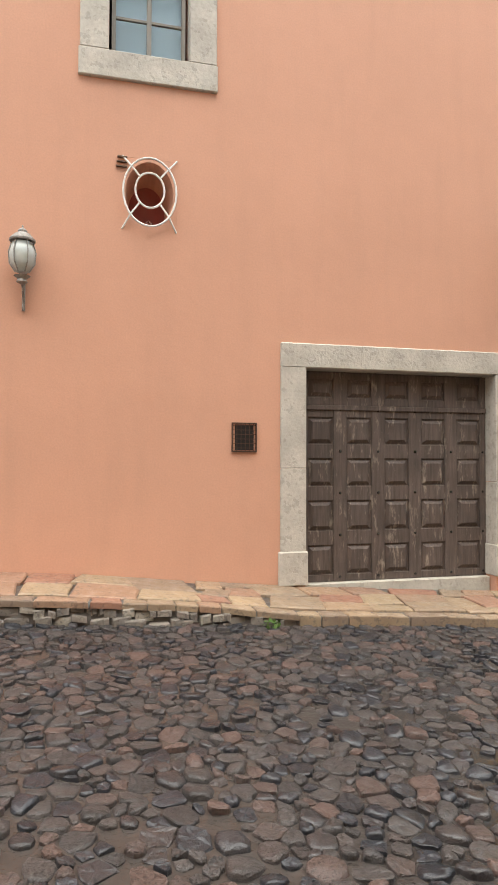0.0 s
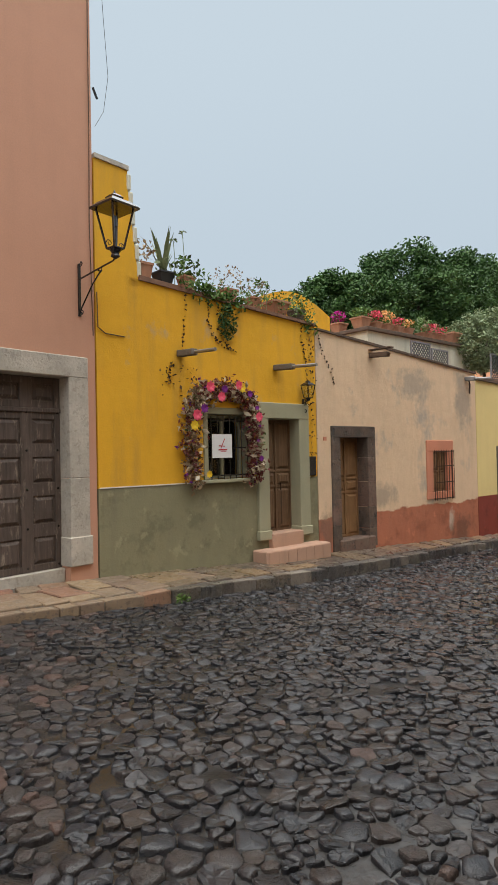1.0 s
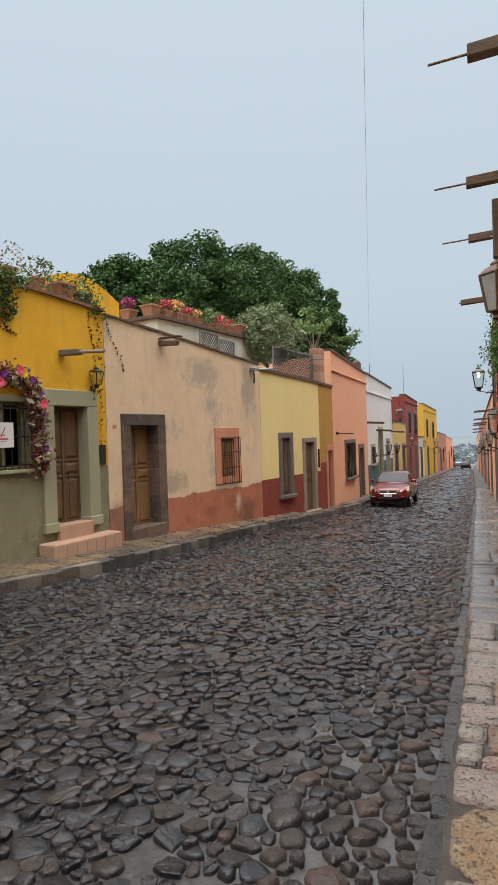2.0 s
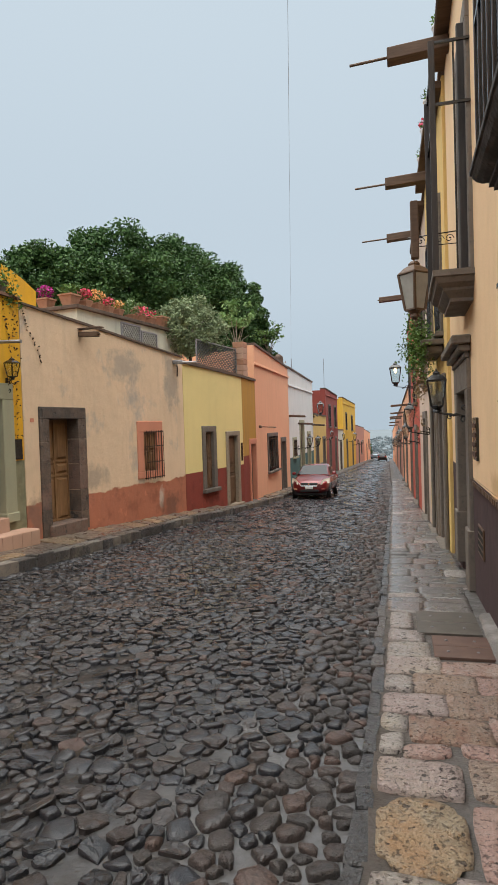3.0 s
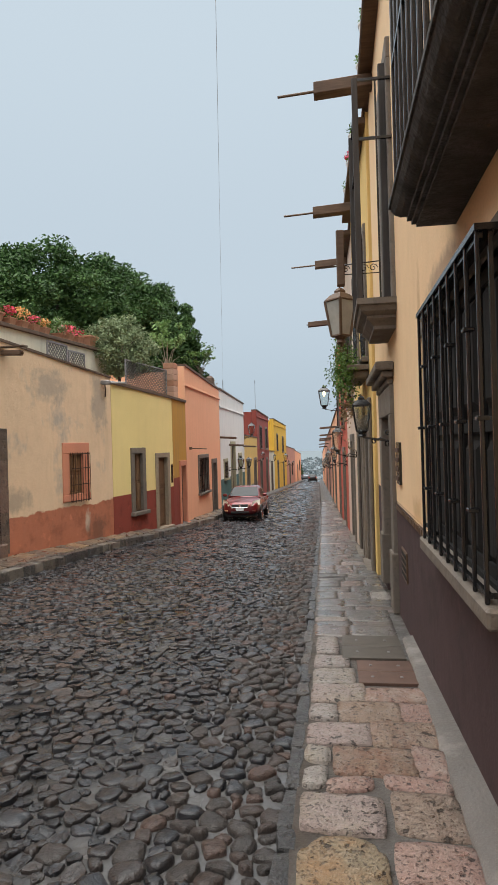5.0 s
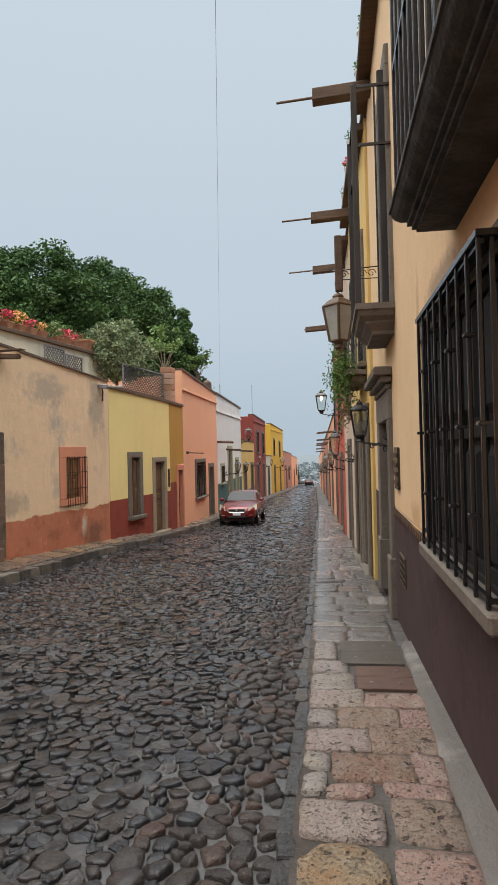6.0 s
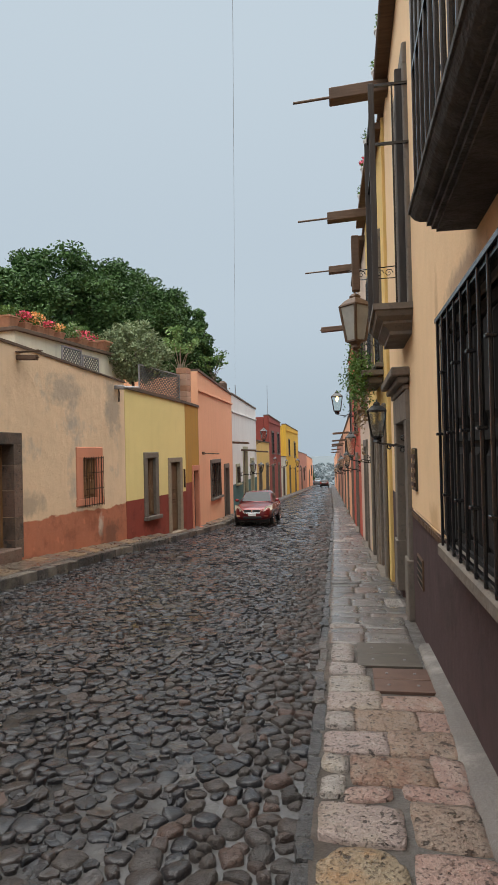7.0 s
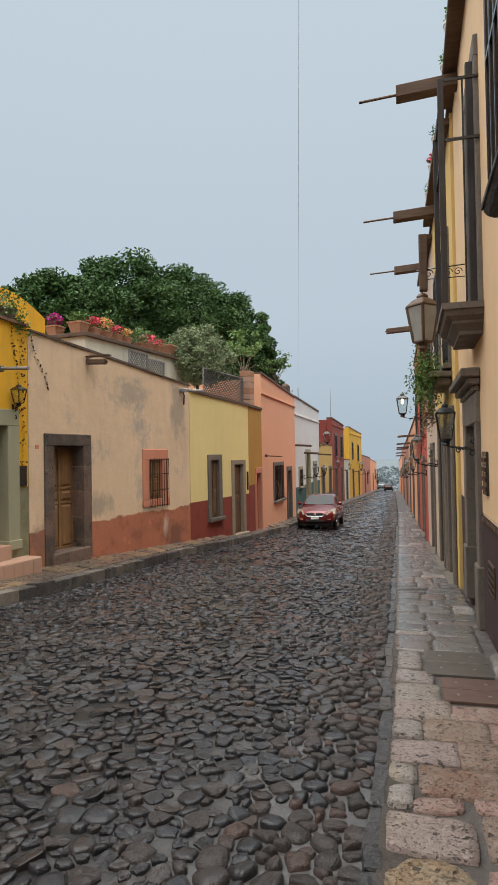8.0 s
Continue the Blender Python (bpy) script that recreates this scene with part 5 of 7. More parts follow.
# ---- pots and roof plants ----
def potted(m, label, w=0.4, h=0.3, green=LEAFMID, bloom_mat=None, n=160, spread=0.35, pot=CLAY, square=True, size=0.05, blades=0, tall=0.25):
    t = thing("potted_plant", m, label, "plant", "rooftop pots")
    bm = bmesh.new()
    lathe(bm, 0, 0, [(w * 0.34, 0), (w * 0.5, h * 0.85), (w * 0.55, h * 0.86), (w * 0.55, h), (w * 0.47, h), (w * 0.45, h * 0.9)], 4 if square else 12, math.pi / 4)
    part("pot", bm, pot, t)
    r = random.Random(int(m.translation.x * 100 + m.translation.y * 37))
    bm = bmesh.new()
    leaves(bm, (0, 0, h + tall * 0.8), (spread, spread, tall), n, size, r)
    for k in range(blades):
        a = r.uniform(0, math.tau)
        d = Vector((math.cos(a), math.sin(a), 0))
        L = r.uniform(0.4, 0.75)
        p = Vector((0, 0, h - 0.03))
        e = d.cross(Vector((0, 0, 1))) * 0.045
        lean = r.uniform(0.2, 0.7)
        q = p + d * L * lean * 0.5 + Vector((0, 0, L * 0.6))
        s = p + d * L * lean + Vector((0, 0, L))
        a0, b0, c0, d0, e0 = [bm.verts.new(v) for v in (p - e, p + e, q + e * 0.7, q - e * 0.7, s)]
        bm.faces.new((a0, b0, c0, d0))
        bm.faces.new((d0, c0, e0))
    part("foliage", bm, green, t)
    if bloom_mat:
        bm = bmesh.new()
        leaves(bm, (0, 0, h + tall), (spread * 0.95, spread * 0.95, tall * 0.8), int(n * 1.3), size * 1.1, r)
        part("blossoms", bm, bloom_mat, t)
    return t


def on_row(x, y, z, turn=0):
    return ROW @ pose(U(x), y, z, 0, 0, turn)


TC = 4.88
potted(on_row(15.32, 2.65, TC), "magenta bougainvillea in a terracotta box", 0.53, 0.28, LEAFMID, MAGENTA, 200, 0.26, tall=0.2, size=0.045)
potted(on_row(15.32, 1.85, TC), "leafy shrub in a wide terracotta box", 0.58, 0.31, LEAFMID, None, 150, 0.32, tall=0.16, size=0.05)
potted(on_row(15.32, 3.5, TC), "green plant in a clay pot", 0.42, 0.23, LEAFMID, None, 120, 0.28, tall=0.4)
potted(on_row(15.78, 1.7, TC), "red bougainvillea in a clay pot", 0.39, 0.22, LEAFMID, REDBLOOM, 120, 0.22, tall=0.18, size=0.04)
potted(on_row(16.28, 1.7, TC), "peach-orange bougainvillea in a clay pot", 0.42, 0.22, LEAFMID, ORANGEBLOOM, 130, 0.26, tall=0.22, size=0.04)
potted(on_row(16.8, 1.7, TC), "red bougainvillea in a clay pot", 0.39, 0.22, LEAFMID, REDBLOOM, 120, 0.25, tall=0.15, size=0.04)
potted(on_row(17.3, 1.7, TC), "yellow-orange flowers in a clay pot", 0.39, 0.22, LEAFMID, ORANGEBLOOM, 120, 0.24, tall=0.15, size=0.04)
potted(on_row(17.9, 1.62, TC), "trailing yellowish grass in a clay box", 0.42, 0.14, LEAFPALE, LEAFMID, 160, 0.34, tall=0.28, size=0.04)
potted(on_row(18.5, 1.7, TC), "red bougainvillea in a clay pot", 0.42, 0.23, LEAFMID, REDBLOOM, 110, 0.32, tall=0.16, size=0.04)
potted(on_row(19.05, 1.7, TC), "red bougainvillea in a clay pot", 0.42, 0.23, LEAFMID, REDBLOOM, 90, 0.28, tall=0.14, size=0.04)
potted(on_row(19.7, 1.72, TC), "wide terracotta planter with small greenery", 0.72, 0.35, LEAFMID, None, 30, 0.25, tall=0.1)
YC = lambda x: 4.50 - 0.062 * (x - 7.12)
potted(on_row(7.35, 0.2, YC(7.35)), "broken clay pot on the yellow parapet", 0.34, 0.3, LEAFDRY, None, 60, 0.2)
potted(on_row(7.72, 0.15, YC(7.72)), "spiky agave in a black pot", 0.42, 0.22, LEAFPALE, None, 40, 0.25, BLACKPOT, blades=24, tall=0.15)
potted(on_row(8.2, 0.15, YC(8.2)), "shrub in a clay pot on the parapet", 0.34, 0.26, LEAFMID, None, 130, 0.28, tall=0.22)
potted(on_row(9.2, 0.2, YC(9.2)), "dry twiggy plant in a clay pot", 0.4, 0.26, LEAFDRY, None, 130, 0.4, tall=0.25, size=0.035)
potted(on_row(9.85, 0.2, YC(9.85)), "dry grass in a clay pot", 0.36, 0.24, LEAFDRY, LEAFMID, 90, 0.35, tall=0.22, size=0.035)
potted(on_row(10.5, 0.25, YC(10.5)), "terracotta trough with small greenery", 0.6, 0.3, LEAFMID, None, 80, 0.3, tall=0.16, size=0.035)
potted(on_row(11.05, 0.2, YC(11.05)), "grey pot with trailing greenery", 0.4, 0.24, LEAFMID, None, 160, 0.42, GREYSTONE, tall=0.2, size=0.04)
vine = thing("trailing_vine", ROW, "green creeper hanging over the ochre parapet", "vine")
rng = random.Random(8)
bm = bmesh.new()
for _ in range(60):
    k = rng.random()
    leaves(bm, (U(8.15 + 1.0 * k + rng.gauss(0, 0.1)), -0.06, 4.55 - 0.25 * k + rng.gauss(0, 0.1)), (0.12, 0.08, 0.1), 8, 0.045, rng)
for _ in range(20):
    leaves(bm, (U(11.2 + rng.gauss(0, 0.12)), -0.05, 4.2 + rng.gauss(0, 0.12)), (0.1, 0.06, 0.1), 7, 0.04, rng)
part("leaves", bm, LEAFMID, vine)
bm = bmesh.new()
leaves(bm, (U(8.97), -0.07, 3.95), (0.22, 0.07, 0.36), 420, 0.035, rng)
part("hanging_mat", bm, LEAFDARK, vine, "dark hanging mat of moss")
bm = bmesh.new()
for pts in ([(8.55, 4.35), (8.56, 3.95), (8.66, 3.65), (8.9, 3.48), (9.25, 3.42)], [(8.78, 4.2), (8.8, 3.8), (8.95, 3.55), (9.1, 3.45)], [(10.95, 4.15), (10.98, 3.8), (11.05, 3.45), (11.1, 3.0)], [(11.2, 4.1), (11.25, 3.5), (11.24, 2.4), (11.22, 1.6)],
            [(8.05, 4.3), (8.02, 3.7), (7.98, 3.2)], [(7.75, 3.1), (7.7, 2.9), (7.66, 2.7)], [(11.45, 4.05), (11.6, 3.6), (11.85, 3.3), (12.0, 2.9)]):
    for (a, b), (c, d) in zip(pts, pts[1:]):
        for k in range(7):
            leaves(bm, (U(a + (c - a) * k / 7) + rng.gauss(0, 0.018), -0.02, b + (d - b) * k / 7 + rng.gauss(0, 0.01)), (0.014, 0.005, 0.014), 2, 0.032, rng)
for _ in range(46):
    leaves(bm, (U(rng.uniform(7.5, 8.3)), -0.02, rng.uniform(2.5, 3.1)), (0.012, 0.005, 0.012), 1, 0.03, rng)
for _ in range(70):
    leaves(bm, (U(rng.gauss(11.22, 0.09)), -0.02, rng.uniform(1.3, 4.0)), (0.012, 0.005, 0.012), 1, 0.028, rng)
tagged(part("tendril", bm, DARKTENDRIL, vine), "thin dark creeper clinging to the wall", kind="stuff")
bm = bmesh.new()
for _ in range(120):
    leaves(bm, (U(rng.uniform(8.1, 11.3)), rng.uniform(-0.06, 0.3), YC(9.6) + rng.uniform(-0.05, 0.28)), (0.1, 0.08, 0.1), 7, 0.035, rng)
tagged(part("parapet_greenery", bm, LEAFLIGHT, vine), "light green weeds along the parapet", kind="stuff")
for x, top in ((7.95, 0.85), (8.15, 1.05), (10.0, 0.55), (10.15, 0.62), (11.0, 0.5)):
    bm = bmesh.new()
    z0 = YC(x)
    tube(bm, [(U(x), 0.15, z0), (U(x) + 0.02, 0.15, z0 + top * 0.6), (U(x) - 0.01, 0.15, z0 + top)], 0.006, 5)
    leaves(bm, (U(x) - 0.01, 0.15, z0 + top), (0.08, 0.06, 0.03), 14, 0.03, rng)
    part("flower_stalk", bm, LEAFPALE, vine)
# lattice screens on the pale yellow house's roof


def lattice(m, w, h, label, step=0.13):
    t = thing("lattice_screen", m, label, "fence")
    bm = bmesh.new()
    for a in ((0, w, 0, 0.04), (0, w, h - 0.04, h)):
        box(bm, a[0], a[1], -0.02, 0.02, a[2], a[3])
    for x in (0, w - 0.04):
        box(bm, x, x + 0.04, -0.02, 0.02, 0.04, h - 0.04)
    part("frame", bm, ZINC, t)
    n = int((w + h) / step)
    for sg_, yy in ((1, -0.008), (-1, 0.008)):
        for i in range(n):
            c = i * step
            x0, x1 = max(0, c - h), min(w, c)
            if x1 - x0 < 0.05:
                continue
            z0, z1 = c - x0, c - x1
            if sg_ < 0:
                z0, z1 = h - z0, h - z1
            bm = bmesh.new()
            d = Vector((x1 - x0, 0, z1 - z0)).normalized()
            e = Vector((-d.z, 0, d.x)) * 0.014
            p, q = Vector((x0, yy, z0)), Vector((x1, yy, z1))
            f = Vector((0, 0.006, 0))
            vs = [bm.verts.new(v) for v in (p - e - f, q - e - f, q + e - f, p + e - f, p - e + f, q - e + f, q + e + f, p + e + f)]
            for fc in ((0, 3, 2, 1), (4, 5, 6, 7), (0, 1, 5, 4), (1, 2, 6, 5), (2, 3, 7, 6), (3, 0, 4, 7)):
                bm.faces.new([vs[k] for k in fc])
            part("slat", bm, LATTICE, t)
    return t


LATTICE = plain("grey_lattice_wood", (0.10, 0.105, 0.11), 0.7)
lattice(on_row(20.0, 0.55, 3.42), 3.3, 1.05, "grey diamond lattice screen on the flat roof")
lattice(on_row(16.7, 1.2, 3.9), 1.0, 0.72, "grey lattice planter screen below the terrace")
lattice(on_row(17.75, 1.2, 3.8), 0.9, 0.7, "pale lattice planter screen below the terrace")
bp = thing("brick_pier", ROW, "plastered brick pier at the roof's edge", "pillar")
for i in range(7):
    part("brick", boxbm(U(23.3), U(23.72), 0.28, 0.7, 3.2 + 0.22 * i, 3.41 + 0.22 * i, bevel=0.012), STEPCLAY if i % 3 else CLAY, bp)


# ---- trees ----
def tree(m, label, height, crown, trunk_r, leaf, n_clumps, per, size, seed, base=0.3, clump=0.16, bark=None):
    """A tapered trunk, limbs, and a crown of many leaf clumps with gaps."""
    r = random.Random(seed)
    t = thing("tree", m, label, "tree")
    bm = bmesh.new()
    tube(bm, [(0, 0, 0), (0.1, 0.05, height * 0.25), (0.0, 0.1, height * 0.55)], trunk_r, 8, trunk_r * 0.5)
    ends = []
    for k in range(9):
        a = k / 9 * math.tau + r.uniform(-0.3, 0.3)
        e = Vector((math.cos(a) * crown[0] * 0.6, math.sin(a) * crown[1] * 0.6, height * r.uniform(0.55, 0.85)))
        s = Vector((0, 0.05, height * r.uniform(0.3, 0.5)))
        tube(bm, [s, (s + e) / 2 + Vector((0, 0, 0.06 * height)), e], trunk_r * 0.4, 6, trunk_r * 0.12)
        ends.append(e)
    part("trunk", bm, bark or BARK, t)
    verts, faces = [], []
    cz = height - crown[2]
    for k in range(n_clumps):
        while True:
            p = Vector((r.uniform(-1, 1), r.uniform(-1, 1), r.uniform(-1, 1)))
            if 0.45 < p.length < 1.0 and p.z > -0.85:
                break
        p = p.normalized() * (p.length ** 0.5) * r.uniform(0.86, 1.06)
        c = Vector((p.x * crown[0], p.y * crown[1], cz + p.z * crown[2]))
        cr = clump * crown[0] * r.uniform(0.7, 1.35)
        for _ in range(per):
            d = Vector((r.gauss(0, 1), r.gauss(0, 1), r.gauss(0, 1))).normalized() * (r.random() ** 0.45) * 0.95
            d.z *= 0.75
            q = c + d * cr
            a = Vector((r.gauss(0, 1), r.gauss(0, 1), r.gauss(0, 0.6))).normalized()
            b = a.cross(Vector((r.gauss(0, 1), r.gauss(0, 1), r.gauss(0, 1)))).normalized()
            s = size * r.uniform(0.6, 1.35)
            o = len(verts)
            verts += [tuple(q - a * s), tuple(q + b * s * 0.55), tuple(q + a * s), tuple(q - b * s * 0.55)]
            faces.append((o, o + 1, o + 2, o + 3))
    me = bpy.data.meshes.new("crown")
    me.from_pydata(verts, [], faces)
    me.materials.append(leaf)
    ob = new("crown", me)
    ob.parent = t
    return t


tree(pose(32.2, 18.2, -2), "large dark-green laurel tree behind the houses", 14.0, (4.6, 4.6, 4.4), 0.4, LEAFDARK, 170, 380, 0.11, 1, clump=0.175)
tree(pose(39, 17.9, -2.4), "large dark-green laurel tree behind the houses", 17.0, (5.8, 5.8, 5.8), 0.45, LEAFDARK, 250, 400, 0.115, 2, clump=0.175)
tree(pose(44.4, 16.0, -2.6), "large dark-green laurel tree behind the houses", 18.0, (5.6, 5.2, 6.0), 0.4, LEAFDARK, 250, 400, 0.115, 3, clump=0.175)
tree(pose(49.2, 13.7, -2.8), "dark-green laurel tree behind the pink house", 17.0, (4.0, 3.8, 5.4), 0.35, LEAFDARK, 170, 380, 0.115, 4, clump=0.175)
tree(pose(29.6, 19.6, -1.6), "dark-green laurel tree behind the houses", 12.4, (2.8, 2.8, 3.4), 0.3, LEAFDARK, 130, 240, 0.105, 5)
tree(on_row(21.2, 1.4, 3.3), "pale olive bush on the flat roof", 2.75, (1.45, 1.2, 1.05), 0.07, LEAFPALE, 150, 110, 0.045, 6, clump=0.2)
tree(FAR @ pose(2.75, 0.75, 3.3), "slender pale-trunked young tree on the roof terrace", 3.35, (0.85, 0.8, 0.55), 0.05, LEAFLIGHT, 26, 34, 0.065, 7, clump=0.26, bark=PALEBARK)
tree(FAR @ pose(10.9, 1.0, 4.1), "sparse young tree on the pink house's roof", 3.0, (0.95, 0.9, 0.6), 0.035, LEAFMID, 18, 16, 0.07, 8, clump=0.24)
tree(on_row(14.6, 6.2, 3.4), "light-green shrub behind the terrace pots", 2.6, (0.9, 0.9, 0.7), 0.05, LEAFMID, 40, 40, 0.06, 9)
tree(FAR @ pose(30, 5, 2.5), "bare-looking tree behind the oxblood house", 4.8, (1.9, 1.6, 0.9), 0.08, LEAFDRY, 40, 14, 0.1, 10)
tree(pose(133, 8.6, -6.5), "round green tree at the street's end", 4.2, (2.4, 2.2, 1.7), 0.2, LEAFDARK, 60, 40, 0.16, 11)

# ---- plants on the near house fronts ----
for i, (x, z, mt, bl) in enumerate(((10.2, 7.75, LEAFMID, None), (11.2, 7.72, LEAFMID, None), (13.2, 7.5, LEAFMID, None), (14.4, 7.48, LEAFMID, REDBLOOM), (15.8, 7.45, LEAFMID, None))):
    t = potted((NEAR if x < 12 else RFAR) @ pose(-(x if x < 12 else x - 10), -0.12, z - (0.0 if x < 12 else -0.02)), "small potted plant on the eave", 0.22, 0.2, mt, bl, 60, 0.16, WHITEPAINT, False, 0.035, tall=0.14)
bal = thing("planted_balcony", RFAR, "iron balcony overgrown with trailing green plants", "balcony")
part("slab", boxbm(-4.6, -2.6, -0.42, 0.0, 2.95, 3.05, bevel=0.01), GREYSTONE, bal)
part("corbel", boxbm(-4.5, -2.7, -0.3, 0.0, 2.8, 2.95, bevel=0.03), GREYSTONE, bal)
for i in range(9):
    u = -4.55 + 1.9 * i / 8
    bm = bmesh.new()
    tube(bm, [(u, -0.4, 3.05), (u, -0.4, 3.9)], 0.01, 5)
    part("baluster", bm, IRON, bal)
bm = bmesh.new()
tube(bm, [(-4.58, -0.4, 3.9), (-2.62, -0.4, 3.9)], 0.014, 5)
tube(bm, [(-2.62, -0.4, 3.9), (-2.62, 0.0, 3.9)], 0.014, 5)
part("handrail", bm, IRON, bal)
for k in range(3):
    bm = bmesh.new()
    tube(bm, [(-2.62, -0.36 + 0.12 * k + p * 0.8, 3.5 + q * 1.6) for p, q in scroll(10, 1.3, 0.08, 0.015)], 0.008, 5)
    part("scroll", bm, IRON, bal)
rng = random.Random(31)
bm = bmesh.new()
for _ in range(260):
    leaves(bm, (rng.uniform(-4.6, -2.5), -0.44 + rng.gauss(0, 0.11), 3.05 + rng.gauss(0.0, 0.27)), (0.12, 0.1, 0.16), 14, 0.03, rng)
part("foliage", bm, LEAFMID, bal)
bm = bmesh.new()
for _ in range(20):
    leaves(bm, (rng.uniform(-4.6, -3.2), -0.36 + rng.gauss(0, 0.06), 2.3 + rng.gauss(0.0, 0.35)), (0.1, 0.08, 0.2), 12, 0.045, rng)
tagged(part("dry_foliage", bm, LEAFDRY, bal), "dry brown trailing foliage", kind="stuff")
# wrought scrolls above the big lantern
sc = thing("scroll_bracket", NEAR @ pose(-10.3, 0, 4.15), "wrought-iron scroll bracket over the lantern", "bracket")
bm = bmesh.new()
tube(bm, [(0, 0, 0.2), (0, -0.7, 0.16)], 0.01, 5)
part("upper_arm", bm, IRON, sc)
bm = bmesh.new()
tube(bm, [(0, 0, 0.02), (0, -0.55, 0.02)], 0.008, 5)
part("lower_arm", bm, IRON, sc)
for k in range(4):
    bm = bmesh.new()
    tube(bm, [(0, -0.1 - 0.14 * k + p * 0.8, 0.1 + q * 0.8) for p, q in scroll(10, 1.3, 0.085, 0.015)], 0.007, 5)
    part("scroll", bm, IRON, sc)
part("hanging_post", boxbm(-0.07, 0.07, -0.66, -0.54, -0.16, 0.70, bevel=0.015), BEAMWOOD, sc)


# ---- cars ----
def car(m, label, paint_col, flip=False):
    t = thing("car", m, label, "car", "cars")
    pm, nt, b = base_mat("car_paint", 0.4, 0.5)
    b.inputs["Base Color"].default_value = c4(paint_col)
    b.inputs["Coat Weight"].default_value = 1.0
    b.inputs["Coat Roughness"].default_value = 0.04
    st = [(0.0, 0.58, 0.36, 0.60, 0.62), (0.10, 0.74, 0.24, 0.70, 0.74), (0.45, 0.83, 0.20, 0.80, 0.86), (1.0, 0.85, 0.20, 0.88, 0.96), (1.35, 0.85, 0.20, 0.91, 1.02), (2.2, 0.85, 0.20, 0.93, 1.0),
          (3.2, 0.85, 0.20, 0.95, 1.0), (3.7, 0.84, 0.22, 0.97, 1.04), (4.2, 0.80, 0.28, 0.95, 1.02), (4.42, 0.70, 0.36, 0.88, 0.96)]
    bm = bmesh.new()
    rings = []
    for x, w, lo, belt, top in st:
        half = [(0, lo), (w * 0.8, lo), (w * 0.97, lo + 0.12), (w, (lo + belt) / 2), (w * 0.97, belt), (w * 0.82, top), (0, top + 0.01)]
        ring = [(x, y, z) for y, z in half] + [(x, -y, z) for y, z in half[-2:0:-1]]
        rings.append([bm.verts.new(p) for p in ring])
    n = len(rings[0])
    for a, b_ in zip(rings, rings[1:]):
        for k in range(n):
            bm.faces.new((a[k], a[(k + 1) % n], b_[(k + 1) % n], b_[k]))
    bm.faces.new(list(reversed(rings[0])))
    bm.faces.new(rings[-1])
    body = part("body", bm, pm, t, smooth=True)
    body.modifiers.new("round", "SUBSURF").levels = 2
    body.modifiers["round"].render_levels = 2
    bm = bmesh.new()
    cab = [(1.15, 0.74, 0.96, 0.98), (1.95, 0.60, 0.96, 1.43), (2.5, 0.60, 0.97, 1.50), (3.1, 0.58, 0.98, 1.46), (3.95, 0.66, 1.0, 1.06)]
    rings = []
    for x, w, lo, hi in cab:
        half = [(0.76, lo), (w + 0.03, lo + (hi - lo) * 0.72), (w * 0.9, hi), (0, hi + 0.015)]
        ring = [(x, y, z) for y, z in half] + [(x, -y, z) for y, z in half[-2::-1]]
        rings.append([bm.verts.new(p) for p in ring])
    for a, b_ in zip(rings, rings[1:]):
        for k in range(len(a) - 1):
            bm.faces.new((a[k], a[k + 1], b_[k + 1], b_[k]))
    part("cabin", bm, pm, t, smooth=True)

    def glaze(name, quad, mt, off=(0, 0, 0)):
        bm = bmesh.new()
        bm.faces.new([bm.verts.new(Vector(p) + Vector(off)) for p in quad])
        r_ = bmesh.ops.extrude_face_region(bm, geom=bm.faces[:])
        for v in [v for v in r_["geom"] if isinstance(v, bmesh.types.BMVert)]:
            v.co += Vector(off) * -0.4
        return part(name, bm, mt, t)

    glaze("windscreen", [(1.22, -0.68, 1.02), (1.22, 0.68, 1.02), (1.92, 0.54, 1.42), (1.92, -0.54, 1.42)], CARGLASS, (-0.012, 0, 0.018))
    glaze("rear_window", [(3.16, -0.52, 1.44), (3.16, 0.52, 1.44), (3.85, 0.6, 1.1), (3.85, -0.6, 1.1)], CARGLASS, (0.012, 0, 0.02))
    for s in (1, -1):
        glaze("front_side_window", [(1.62, 0.745 * s, 1.03), (2.42, 0.755 * s, 1.03), (2.42, 0.64 * s, 1.38), (2.0, 0.645 * s, 1.34)], CARGLASS, (0, 0.012 * s, 0.006))
        glaze("rear_side_window", [(2.5, 0.755 * s, 1.03), (3.35, 0.74 * s, 1.06), (3.1, 0.635 * s, 1.34), (2.5, 0.64 * s, 1.38)], CARGLASS, (0, 0.012 * s, 0.006))
        glaze("headlight", [(0.0, 0.47 * s, 0.60), (0.44, 0.81 * s, 0.64), (0.60, 0.80 * s, 0.88), (0.16, 0.54 * s, 0.80)], HEADLIGHT, (-0.045, 0.035 * s, 0.025))
        glaze("fog_light", [(0.0, 0.52 * s, 0.40), (0.12, 0.68 * s, 0.40), (0.12, 0.68 * s, 0.46), (0.0, 0.52 * s, 0.45)], CHROME, (-0.04, 0.01 * s, 0))
        glaze("tail_light", [(4.38, 0.45 * s, 0.78), (4.22, 0.78 * s, 0.78), (4.18, 0.77 * s, 0.94), (4.36, 0.5 * s, 0.92)], REDLIGHT, (0.05, 0.02 * s, 0))
        mr = part("mirror", boxbm(1.5, 1.68, 0.84 * s if s > 0 else -1.02, 1.02 if s > 0 else -0.84, 1.0, 1.14, bevel=0.04), pm, t)
        for x in (2.35, 3.2):
            part("door_handle", boxbm(x, x + 0.16, min(0.84 * s, 0.875 * s), max(0.84 * s, 0.875 * s), 0.84, 0.87, bevel=0.008), CHROME, t)
